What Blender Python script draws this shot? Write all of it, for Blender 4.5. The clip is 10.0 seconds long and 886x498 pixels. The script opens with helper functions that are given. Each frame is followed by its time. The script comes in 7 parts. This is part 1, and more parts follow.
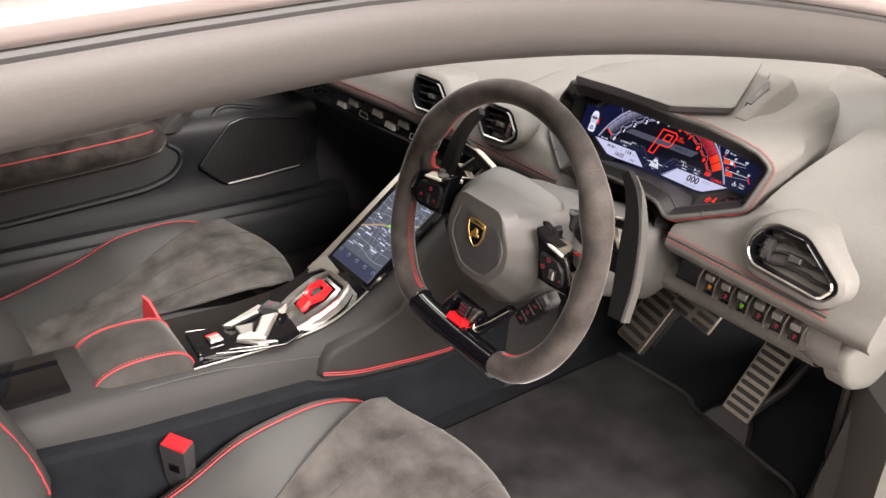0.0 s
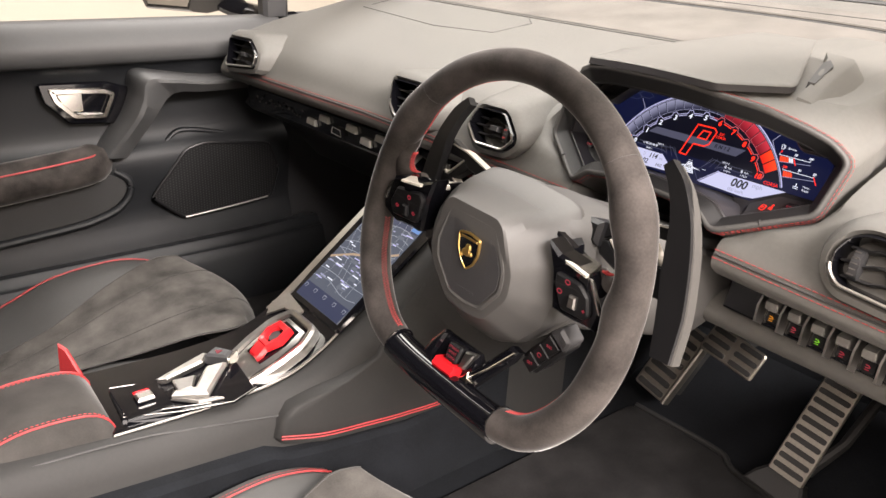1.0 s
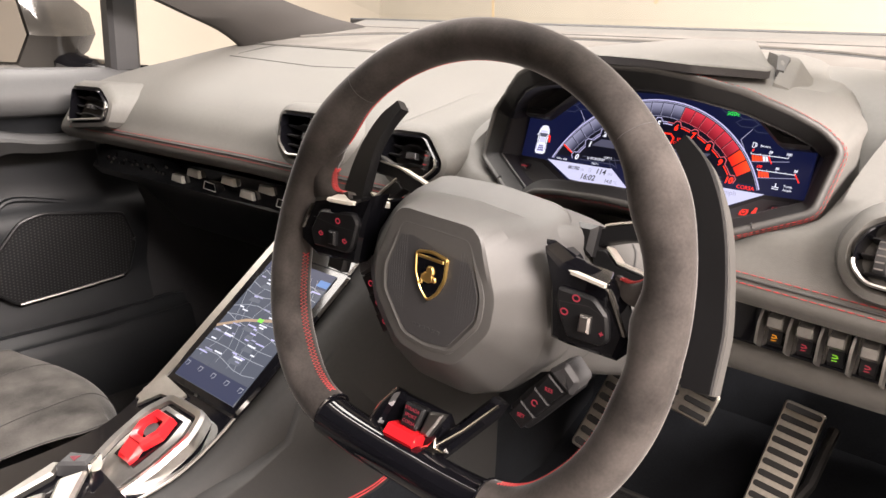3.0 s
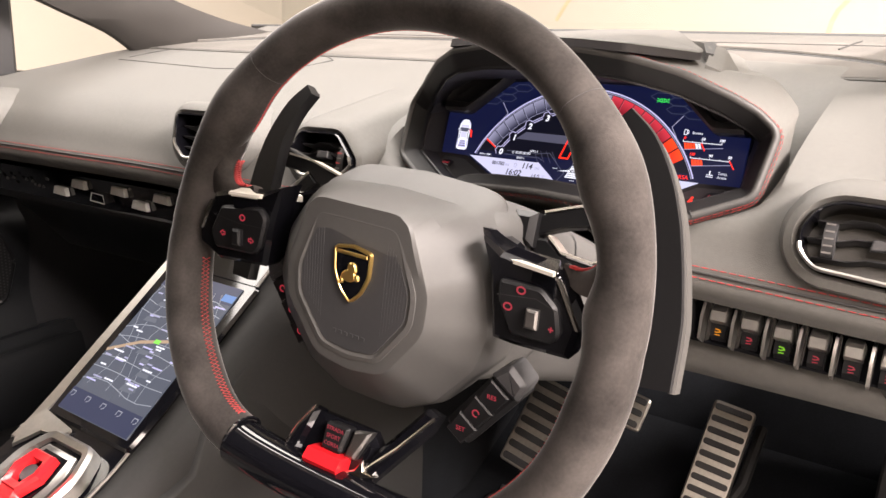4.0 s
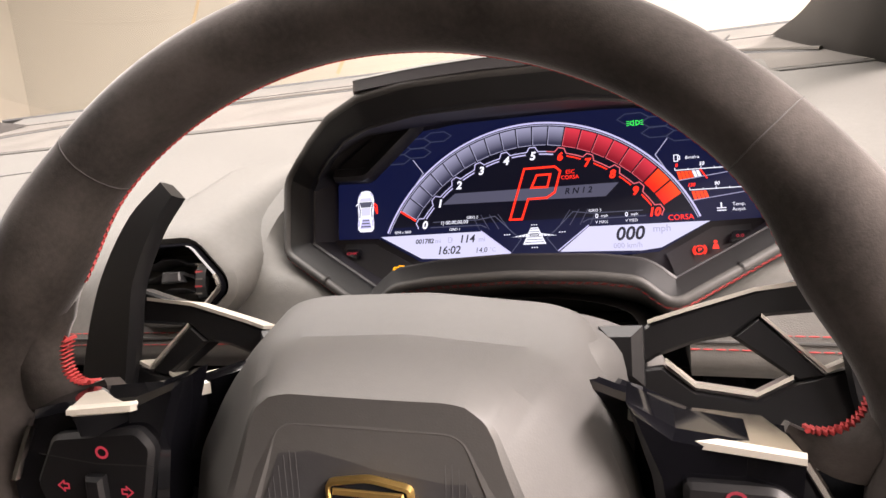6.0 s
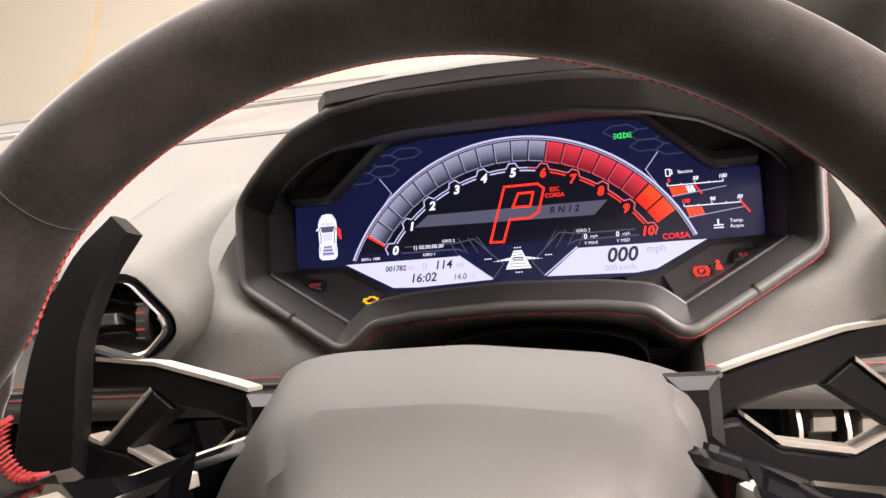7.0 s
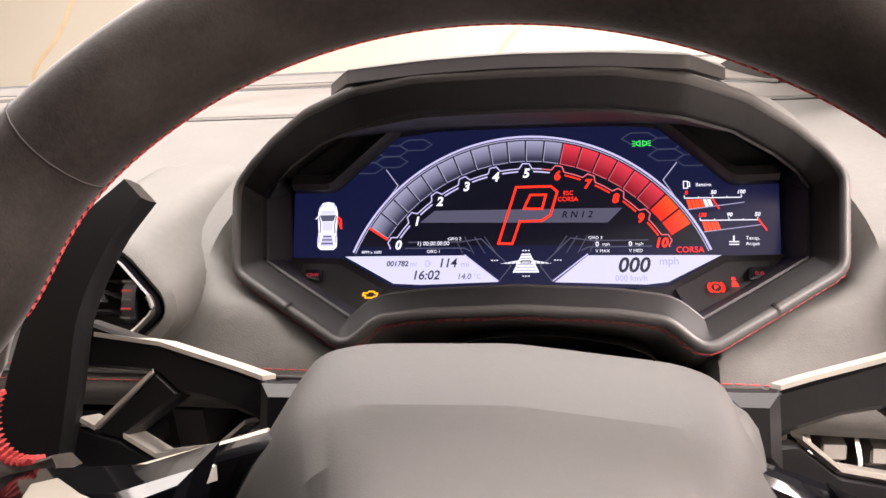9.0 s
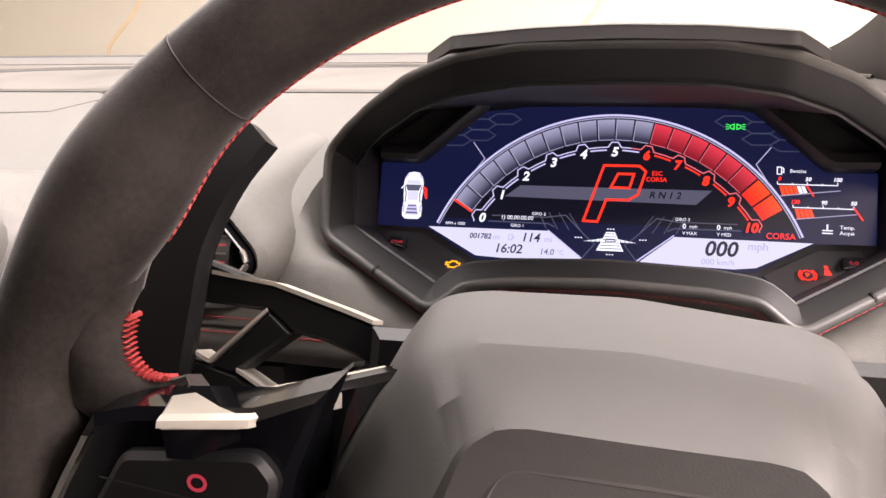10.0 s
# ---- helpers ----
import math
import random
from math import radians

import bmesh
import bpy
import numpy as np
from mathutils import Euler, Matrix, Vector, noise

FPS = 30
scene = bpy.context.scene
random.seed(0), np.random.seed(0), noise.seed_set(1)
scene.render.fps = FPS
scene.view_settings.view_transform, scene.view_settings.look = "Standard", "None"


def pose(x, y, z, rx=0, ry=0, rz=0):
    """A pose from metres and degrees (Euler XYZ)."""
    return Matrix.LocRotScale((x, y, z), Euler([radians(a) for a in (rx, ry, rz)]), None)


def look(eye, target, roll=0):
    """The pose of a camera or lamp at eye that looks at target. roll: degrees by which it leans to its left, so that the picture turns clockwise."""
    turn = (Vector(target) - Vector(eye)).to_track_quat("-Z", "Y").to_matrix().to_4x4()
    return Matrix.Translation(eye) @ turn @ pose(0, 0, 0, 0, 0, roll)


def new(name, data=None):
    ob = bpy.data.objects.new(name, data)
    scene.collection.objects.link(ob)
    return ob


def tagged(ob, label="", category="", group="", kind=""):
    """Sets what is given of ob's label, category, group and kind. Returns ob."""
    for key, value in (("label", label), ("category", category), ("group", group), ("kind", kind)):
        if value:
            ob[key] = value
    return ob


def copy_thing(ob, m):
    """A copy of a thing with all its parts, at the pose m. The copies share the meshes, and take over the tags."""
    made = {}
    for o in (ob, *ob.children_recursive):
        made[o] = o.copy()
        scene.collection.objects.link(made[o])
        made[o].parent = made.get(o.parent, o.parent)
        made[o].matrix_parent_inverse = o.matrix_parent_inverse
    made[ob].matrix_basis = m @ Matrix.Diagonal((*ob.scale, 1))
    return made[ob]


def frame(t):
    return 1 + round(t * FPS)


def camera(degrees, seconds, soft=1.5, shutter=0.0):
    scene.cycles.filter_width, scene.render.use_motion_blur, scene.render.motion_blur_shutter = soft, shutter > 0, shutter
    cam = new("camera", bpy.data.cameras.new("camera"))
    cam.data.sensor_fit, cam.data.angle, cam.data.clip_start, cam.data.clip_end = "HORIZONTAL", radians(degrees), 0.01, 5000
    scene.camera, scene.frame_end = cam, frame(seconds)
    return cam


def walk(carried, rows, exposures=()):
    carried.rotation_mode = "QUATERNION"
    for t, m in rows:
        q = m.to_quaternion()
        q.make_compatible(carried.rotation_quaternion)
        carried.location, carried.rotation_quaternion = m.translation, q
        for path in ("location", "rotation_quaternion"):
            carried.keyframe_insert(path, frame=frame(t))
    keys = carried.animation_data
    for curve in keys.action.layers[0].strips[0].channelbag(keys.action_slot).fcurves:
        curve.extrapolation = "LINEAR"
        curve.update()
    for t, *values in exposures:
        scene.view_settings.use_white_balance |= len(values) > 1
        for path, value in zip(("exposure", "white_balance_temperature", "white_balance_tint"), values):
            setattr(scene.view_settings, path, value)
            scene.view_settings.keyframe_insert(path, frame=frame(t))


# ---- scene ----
# camera and its path
cam = camera(60.5, 10.0, 1.5)
PATH = [
    (0, (0.616, -0.853, 0.913), (-0.789, 0.251, 0.014), 3.6),
    (0.5, (0.558, -0.779, 0.864), (-0.86, 0.349, 0.017), 3.4),
    (1, (0.477, -0.732, 0.796), (-0.96, 0.418, 0.014), 2.9),
    (1.5, (0.423, -0.715, 0.735), (-1.002, 0.502, 0.037), 2.4),
    (2, (0.386, -0.721, 0.71), (-1.003, 0.57, 0.074), 2.3),
    (2.5, (0.357, -0.715, 0.703), (-0.979, 0.652, 0.115), 2.3),
    (3, (0.332, -0.697, 0.692), (-0.913, 0.769, 0.143), 2.4),
    (3.2, (0.328, -0.687, 0.683), (-0.874, 0.821, 0.152), 2.5),
    (4.3, (0.262, -0.642, 0.65), (-0.759, 1.012, 0.179), 1.5),
    (4.5, (0.238, -0.625, 0.644), (-0.747, 1.055, 0.187), 0.5),
    (5, (0.178, -0.587, 0.641), (-0.688, 1.165, 0.219), -2.0),
    (5.5, (0.13, -0.55, 0.647), (-0.6, 1.271, 0.261), -4.2),
    (6, (0.103, -0.517, 0.655), (-0.516, 1.349, 0.287), -6.2),
    (7.5, (0.032, -0.47, 0.66), (-0.301, 1.469, 0.3), -5.6),
    (8, (0.023, -0.468, 0.654), (-0.29, 1.475, 0.301), -4.2),
    (8.5, (0.021, -0.467, 0.654), (-0.273, 1.48, 0.301), -3.2),
    (9, (0.022, -0.465, 0.653), (-0.286, 1.48, 0.3), -2.1),
    (9.5, (0.015, -0.467, 0.649), (-0.316, 1.473, 0.291), -1.0),
    (10, (0.002, -0.475, 0.641), (-0.433, 1.442, 0.272), 0.4),
]
walk(cam, [(t, look(eye, target, roll)) for t, eye, target, roll in PATH], [(0, -0.22, 6500, 10), (1, -0.07, 6550, 10), (2.5, 0.08, 6600, 11), (4.5, 0.13, 6650, 13), (6.0, 0.16, 6650, 14), (7.5, 0.24, 6600, 14.5), (9.0, 0.22, 6600, 16), (10, 0.19, 6600, 17)])

# world: an indoor studio, so hardly any light from outside it
world = bpy.data.worlds.new("world")
scene.world = world
world.use_nodes = True
world.node_tree.nodes["Background"].inputs[0].default_value = (1.0, 0.93, 0.8, 1)
world.node_tree.nodes["Background"].inputs[1].default_value = 0.05


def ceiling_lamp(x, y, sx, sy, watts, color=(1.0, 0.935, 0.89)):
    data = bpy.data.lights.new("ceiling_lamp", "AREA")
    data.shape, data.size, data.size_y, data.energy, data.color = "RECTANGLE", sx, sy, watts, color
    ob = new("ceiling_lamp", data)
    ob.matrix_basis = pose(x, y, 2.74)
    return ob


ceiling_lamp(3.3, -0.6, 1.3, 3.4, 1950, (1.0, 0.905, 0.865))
ceiling_lamp(1.7, -3.4, 2.2, 1.7, 340, (1.0, 0.86, 0.80))
ceiling_lamp(-0.4, 0.6, 3.6, 1.5, 300)
ceiling_lamp(-2.5, -0.4, 0.6, 3.0, 100)

# ---- materials ----


def material(name, color, rough=0.5, metal=0.0, grain=0.0, grain_scale=900.0, bump=0.0, vary=0.12, vary_scale=14.0, coat=0.0, sheen=0.0, emit=0.0, speck=0.5, fine_mix=1.0):
    m = bpy.data.materials.new(name)
    m.use_nodes = True
    n, l = m.node_tree.nodes, m.node_tree.links
    b = n["Principled BSDF"]
    b.inputs["Roughness"].default_value = rough
    b.inputs["Metallic"].default_value = metal
    b.inputs["Coat Weight"].default_value = coat
    b.inputs["Sheen Weight"].default_value = sheen
    b.inputs["Sheen Roughness"].default_value = 0.3
    b.inputs["Specular IOR Level"].default_value = speck
    b.inputs["Base Color"].default_value = (*color, 1)
    co = n.new("ShaderNodeTexCoord")
    if vary:
        big, fine = n.new("ShaderNodeTexNoise"), n.new("ShaderNodeTexNoise")
        big.inputs["Scale"].default_value, big.inputs["Detail"].default_value = vary_scale, 4
        fine.inputs["Scale"].default_value, fine.inputs["Detail"].default_value = grain_scale * 0.35, 2
        add, ramp, mix = n.new("ShaderNodeMath"), n.new("ShaderNodeMapRange"), n.new("ShaderNodeMix")
        add.operation = "ADD"
        l.new(co.outputs["Object"], big.inputs["Vector"])
        l.new(co.outputs["Object"], fine.inputs["Vector"])
        l.new(big.outputs["Fac"], add.inputs[0])
        soft = n.new("ShaderNodeMath")
        soft.operation, soft.inputs[1].default_value, soft.inputs[2].default_value = "MULTIPLY_ADD", fine_mix, 0.5 * (1 - fine_mix)
        l.new(fine.outputs["Fac"], soft.inputs[0])
        l.new(soft.outputs[0], add.inputs[1])
        ramp.inputs["From Min"].default_value, ramp.inputs["From Max"].default_value = 0.98 - 0.28 - 0.1 * fine_mix, 1.02 + 0.28 + 0.1 * fine_mix
        l.new(add.outputs[0], ramp.inputs["Value"])
        mix.data_type = "RGBA"
        mix.inputs[6].default_value = (*[c * (1 - vary) for c in color], 1)
        mix.inputs[7].default_value = (*[min(1, c * (1 + vary)) for c in color], 1)
        l.new(ramp.outputs["Result"], mix.inputs[0])
        l.new(mix.outputs[2], b.inputs["Base Color"])
        rr = n.new("ShaderNodeMapRange")
        rr.inputs["To Min"].default_value, rr.inputs["To Max"].default_value = max(0.02, rough - 0.06), min(1, rough + 0.06)
        l.new(big.outputs["Fac"], rr.inputs["Value"])
        l.new(rr.outputs["Result"], b.inputs["Roughness"])
    if bump:
        if grain > 0.5:
            g = n.new("ShaderNodeTexVoronoi")
            g.feature = "DISTANCE_TO_EDGE"
            out = g.outputs["Distance"]
        else:
            g = n.new("ShaderNodeTexNoise")
            g.inputs["Detail"].default_value = 3
            out = g.outputs["Fac"]
        g.inputs["Scale"].default_value = grain_scale
        bm_ = n.new("ShaderNodeBump")
        bm_.inputs["Strength"].default_value, bm_.inputs["Distance"].default_value = bump, 0.0006
        l.new(co.outputs["Object"], g.inputs["Vector"])
        l.new(out, bm_.inputs["Height"])
        l.new(bm_.outputs["Normal"], b.inputs["Normal"])
    if emit:
        b.inputs["Emission Color"].default_value, b.inputs["Emission Strength"].default_value = (*color, 1), emit
    return m


def glow(name, color, strength, rough=0.35):
    m = bpy.data.materials.new(name)
    m.use_nodes = True
    b = m.node_tree.nodes["Principled BSDF"]
    b.inputs["Base Color"].default_value = (0.01, 0.01, 0.012, 1)
    b.inputs["Roughness"].default_value = rough
    b.inputs["Specular IOR Level"].default_value = 0.2
    b.inputs["Emission Color"].default_value, b.inputs["Emission Strength"].default_value = (*color, 1), strength
    return m


LEATHER = material("grey_leather", (0.074, 0.0722, 0.0665), 0.62, grain=1, grain_scale=700, bump=0.25, vary=0.1, speck=0.32)
LEATHER_DARK = material("black_leather", (0.030, 0.0298, 0.0290), 0.56, grain=1, grain_scale=700, bump=0.3, vary=0.1, speck=0.34)
SUEDE = material("grey_suede", (0.031, 0.0275, 0.0255), 0.95, grain=0, grain_scale=1400, bump=0.16, vary=0.85, vary_scale=24, sheen=0.24, speck=0.05, fine_mix=0.2)
SUEDE_SEAT = material("seat_suede", (0.050, 0.047, 0.0435), 0.95, grain=0, grain_scale=1300, bump=0.2, vary=0.85, vary_scale=15, sheen=0.15, speck=0.05, fine_mix=0.15)
DOOR_GREY = material("door_grey_leather", (0.040, 0.0405, 0.041), 0.5, grain=1, grain_scale=700, bump=0.22, vary=0.08, speck=0.3)
DOOR_BLACK = material("door_black_leather", (0.0068, 0.0076, 0.0088), 0.5, grain=1, grain_scale=700, bump=0.25, vary=0.1, speck=0.28)
HOOD = material("hood_leather", (0.037, 0.036, 0.0345), 0.48, grain=1, grain_scale=900, bump=0.2, vary=0.08, speck=0.22)
# hood leather again, darkened for the shade where the edge turns inward
HOOD_SHADED = material("hood_leather_shaded", (0.0078, 0.0077, 0.0080), 0.6, grain=1, grain_scale=900, bump=0.15, vary=0.08, speck=0.25)
SHROUD_BLACK = material("inner_shroud_black", (0.016, 0.015, 0.0165), 0.55, grain_scale=900, bump=0.08, vary=0.1, speck=0.35)
BADGE_GREY = material("badge_grey", (0.024, 0.0238, 0.025), 0.55, grain_scale=900, bump=0.08, vary=0.08)
PLASTIC = material("black_plastic", (0.022, 0.022, 0.023), 0.5, grain=0, grain_scale=900, bump=0.12, vary=0.1)
PLASTIC_SOFT = material("soft_touch_black", (0.0055, 0.0055, 0.006), 0.42, grain=0, grain_scale=900, bump=0.05, vary=0.08, speck=0.25)
GLOSS = material("piano_black", (0.003, 0.003, 0.004), 0.05, vary=0.0, speck=0.45)
CHROME = material("satin_chrome", (0.72, 0.69, 0.64), 0.16, 1.0, vary=0.06)
# pale base colour stands in for windscreen and ceiling reflections on polished edges
BLADE = material("painted_reflection_silver", (0.44, 0.415, 0.365), 0.32, 0.35, grain_scale=600, bump=0.04, vary=0.08)
# facet metal with the ceiling's reflection put into a pale base colour
FACET = material("metal_painted_glint", (0.52, 0.51, 0.47), 0.38, 0.4, vary=0.1)
SILVER = material("brushed_silver", (0.46, 0.445, 0.42), 0.32, 1.0, grain_scale=500, bump=0.05, vary=0.1)
SILVER_DARK = material("grey_metal", (0.23, 0.22, 0.21), 0.4, 1.0, grain_scale=500, bump=0.05, vary=0.1)
RED = material("red_lacquer", (0.40, 0.010, 0.014), 0.2, vary=0.05, coat=0.4)
RED_LEATHER = material("red_piping", (0.25, 0.016, 0.018), 0.55, grain_scale=900, bump=0.2, vary=0.12)
RED_THREAD = material("red_thread", (0.28, 0.020, 0.020), 0.7, grain_scale=3000, bump=0.3, vary=0.2)
SUEDE_PALE = material("rear_pad_suede", (0.085, 0.080, 0.073), 0.95, grain_scale=1300, bump=0.2, vary=0.3, vary_scale=12, sheen=0.1, speck=0.1, fine_mix=0.2)
CARPET = material("black_carpet", (0.0062, 0.0070, 0.0085), 0.97, grain=0, grain_scale=900, bump=1.0, vary=0.4, vary_scale=20, sheen=0.05, speck=0.1)
MAT_CARPET = material("mat_carpet", (0.0145, 0.0140, 0.0142), 0.97, grain_scale=900, bump=0.8, vary=0.75, vary_scale=13, sheen=0.08, speck=0.08, fine_mix=0.25)
RUBBER = material("black_rubber", (0.012, 0.012, 0.012), 0.6, vary=0.15)
ALU = material("pedal_aluminium", (0.41, 0.385, 0.34), 0.42, 1.0, grain_scale=600, bump=0.08, vary=0.15)
GOLD = material("gold_metal", (0.74, 0.50, 0.17), 0.34, 1.0, vary=0.08)
TOGGLE = material("satin_toggle_metal", (0.34, 0.332, 0.31), 0.5, 1.0, grain_scale=500, bump=0.05, vary=0.12)
PAINT = material("pale_car_paint", (0.125, 0.104, 0.099), 0.36, vary=0.04, coat=0.5)
HUB_LEATHER = material("hub_leather", (0.049, 0.0478, 0.0458), 0.55, grain=1, grain_scale=900, bump=0.07, vary=0.06, speck=0.34)
CONSOLE = material("tunnel_leather", (0.0185, 0.0183, 0.0178), 0.62, grain=1, grain_scale=700, bump=0.25, vary=0.1, speck=0.18)
PADDLE_EDGE = material("grey_matt_edge", (0.038, 0.0365, 0.034), 0.7, vary=0.1, speck=0.2)
TRIM = material("grey_rail_trim", (0.024, 0.0215, 0.0195), 0.6, grain=0, grain_scale=1200, bump=0.2, vary=0.1)
WALL = material("cream_wall", (0.36, 0.332, 0.28), 0.8, vary=0.05, vary_scale=1.2)
# darker copy of the wall colour, so unseen walls bounce less light
WALL_LOW_BOUNCE = material("low_bounce_wall", (0.22, 0.20, 0.17), 0.8, vary=0.05, vary_scale=1.2)
FLOOR = material("studio_floor", (0.30, 0.29, 0.28), 0.4, vary=0.08, vary_scale=2)
SUEDE_DARK = material("dark_seam", (0.034, 0.032, 0.031), 0.95, vary=0.1)
FABRIC = material("headliner", (0.020, 0.020, 0.022), 0.95, grain_scale=900, bump=0.4, vary=0.2)

SCREEN_BG = glow("screen_navy", (0.0045, 0.0070, 0.038), 1.0)
SCREEN_INK = glow("screen_ink", (0.020, 0.020, 0.034), 1.0)
FAINT = glow("screen_faint_line", (0.095, 0.100, 0.155), 1.0)
SCREEN_BLACK = glow("screen_black", (0.0035, 0.0038, 0.011), 1.0)
WHITE = glow("screen_white", (0.86, 0.88, 1.0), 1.15)
LILAC = glow("screen_lilac", (0.60, 0.58, 0.92), 1.0)
PANEL = glow("screen_pale_panel", (0.66, 0.66, 0.92), 1.05)
SEG_PALE = glow("gauge_pale", (0.42, 0.42, 0.62), 1.0)
SEG_RED_EDGE = glow("gauge_red_edge", (0.80, 0.16, 0.20), 1.0)
RED_GLOW = glow("red_light", (1.0, 0.03, 0.012), 1.6)
RED_TICK = material("red_paint_tick", (0.25, 0.02, 0.02), 0.5, vary=0.0)
RED_DIM = glow("dim_red_icon", (0.72, 0.05, 0.08), 0.55)
GREEN_GLOW = glow("green_light", (0.03, 0.85, 0.10), 1.2)
AMBER_GLOW = glow("amber_light", (1.0, 0.42, 0.01), 1.5)
BAND = glow("screen_band", (0.09, 0.09, 0.14), 1.0)
HEXLINE = glow("screen_hexline", (0.042, 0.050, 0.092), 1.0)
# slate map ground, its glow raised to include reflection on the screen glass
MAP_BG = glow("map_slate_glare", (0.105, 0.118, 0.155), 1.0, 0.08)
MAP_BLOCK = glow("map_block", (0.16, 0.175, 0.215), 1.0, 0.08)
MAP_LINE = glow("map_line", (0.38, 0.41, 0.48), 0.9)
MAP_GREEN = glow("map_green", (0.25, 0.9, 0.08), 1.0)
MAP_TAN = glow("map_tan", (0.55, 0.38, 0.25), 0.9)
MAP_BLUE = glow("map_blue", (0.10, 0.25, 0.60), 1.0)


def pane_material():
    m = bpy.data.materials.new("window_glass")
    m.use_nodes = True
    n, l = m.node_tree.nodes, m.node_tree.links
    n.clear()
    out, mix, clear, shine = n.new("ShaderNodeOutputMaterial"), n.new("ShaderNodeMixShader"), n.new("ShaderNodeBsdfTransparent"), n.new("ShaderNodeBsdfGlossy")
    clear.inputs[0].default_value = (0.95, 0.97, 0.96, 1)
    shine.inputs["Roughness"].default_value = 0.02
    mix.inputs[0].default_value = 0.05
    l.new(clear.outputs[0], mix.inputs[1])
    l.new(shine.outputs[0], mix.inputs[2])
    l.new(mix.outputs[0], out.inputs[0])
    return m


GLASS = pane_material()

# ---- mesh helpers ----


def part(name, bm, mat, parent=None, label="", angle=35.0, smooth=True):
    bmesh.ops.recalc_face_normals(bm, faces=bm.faces)
    me = bpy.data.meshes.new(name)
    bm.to_mesh(me)
    bm.free()
    me.materials.append(mat)
    if smooth:
        me.polygons.foreach_set("use_smooth", [True] * len(me.polygons))
        me.set_sharp_from_angle(angle=radians(angle))
    ob = new(name, me)
    if parent is not None:
        ob.parent = parent
    if label:
        ob["label"] = label
    return ob


def thing(name, m, label, category, group="", kind=""):
    ob = new(name)
    ob.empty_display_size = 0.05
    ob.matrix_basis = m
    return tagged(ob, label, category, group, kind)


def loft(rings, closed=True, caps=True, bm=None):
    """Rings of equally many points, joined one to the next."""
    bm = bm or bmesh.new()
    vs = [[bm.verts.new(p) for p in ring] for ring in rings]
    n = len(vs[0])
    for a, b in zip(vs, vs[1:]):
        for i in range(n if closed else n - 1):
            j = (i + 1) % n
            bm.faces.new((a[i], a[j], b[j], b[i]))
    if caps and closed:
        bm.faces.new(vs[0][::-1])
        bm.faces.new(vs[-1])
    return bm


def spline(points, n):
    """n points along a smooth curve through the given ones."""
    pts = [Vector(p) for p in points]
    ext = [2 * pts[0] - pts[1], *pts, 2 * pts[-1] - pts[-2]]
    out = []
    for k in range(n):
        u = k / (n - 1) * (len(pts) - 1)
        i = min(int(u), len(pts) - 2)
        f = u - i
        a, b, c, d = ext[i : i + 4]
        out.append(0.5 * (2 * b + (c - a) * f + (2 * a - 5 * b + 4 * c - d) * f * f + (3 * b - a - 3 * c + d) * f ** 3))
    return out


def tube(points, r, n=10, bm=None, flat=1.0, up=(0, 0, 1)):
    """A round or flattened rod along points; r may be a list."""
    pts = [Vector(p) for p in points]
    rings = []
    for i, p in enumerate(pts):
        d = (pts[min(i + 1, len(pts) - 1)] - pts[max(i - 1, 0)]).normalized()
        s = d.cross(Vector(up))
        s = s.normalized() if s.length > 1e-5 else Vector((1, 0, 0))
        w = s.cross(d).normalized()
        rad = r[i] if isinstance(r, (list, tuple)) else r
        rings.append([p + rad * (math.cos(a) * s + flat * math.sin(a) * w) for a in (2 * math.pi * k / n for k in range(n))])
    return loft(rings, bm=bm)


def rounded(outline, r, seg=4):
    """A closed outline with its corners rounded."""
    pts = [Vector(p) for p in outline]
    out = []
    for i, p in enumerate(pts):
        a, b = pts[i - 1] - p, pts[(i + 1) % len(pts)] - p
        k = min(r, 0.45 * a.length, 0.45 * b.length)
        s, e = p + a.normalized() * k, p + b.normalized() * k
        for j in range(seg + 1):
            f = j / seg
            out.append((1 - f) ** 2 * s + 2 * f * (1 - f) * p + f * f * e)
    return out


def inset(outline, d):
    """A closed 2D outline moved inwards by d."""
    pts = [Vector(p) for p in outline]
    area = sum(a.x * b.y - b.x * a.y for a, b in zip(pts, pts[1:] + pts[:1]))
    sign = 1 if area > 0 else -1
    out = []
    for i, p in enumerate(pts):
        a, b = (p - pts[i - 1]), (pts[(i + 1) % len(pts)] - p)
        if a.length < 1e-9 or b.length < 1e-9:
            out.append(p.copy())
            continue
        a.normalize(), b.normalize()
        na, nb = Vector((-a.y, a.x)) * sign, Vector((-b.y, b.x)) * sign
        n = na + nb
        n = n / max(n.length_squared / 2, 0.6) if n.length > 1e-6 else na
        out.append(p + n * d)
    return out


def slab(outline, y0, y1, bevel=0.001, r=0.0, seg=3, bm=None, put=None):
    """A plate: outline in x and z, between two depths y, its edges chamfered. put maps (x, y, z) to a place."""
    put = put or (lambda x, y, z: (x, y, z))
    o = rounded(outline, r, seg) if r else [Vector(p) for p in outline]
    small = inset(o, bevel)
    s = 1 if y1 > y0 else -1
    rings = [[put(p.x, y0, p.y) for p in small], [put(p.x, y0 + s * bevel, p.y) for p in o], [put(p.x, y1 - s * bevel, p.y) for p in o], [put(p.x, y1, p.y) for p in small]]
    return loft(rings, bm=bm)


def box(x0, x1, y0, y1, z0, z1, bevel=0.004, bm=None):
    return slab([(x0, z0), (x1, z0), (x1, z1), (x0, z1)], y0, y1, bevel, bm=bm)


def flat(outline, y, bm=None):
    """A flat face in the plane y, for marks on a screen."""
    bm = bm or bmesh.new()
    bm.faces.new([bm.verts.new((p[0], y, p[1])) for p in outline])
    return bm


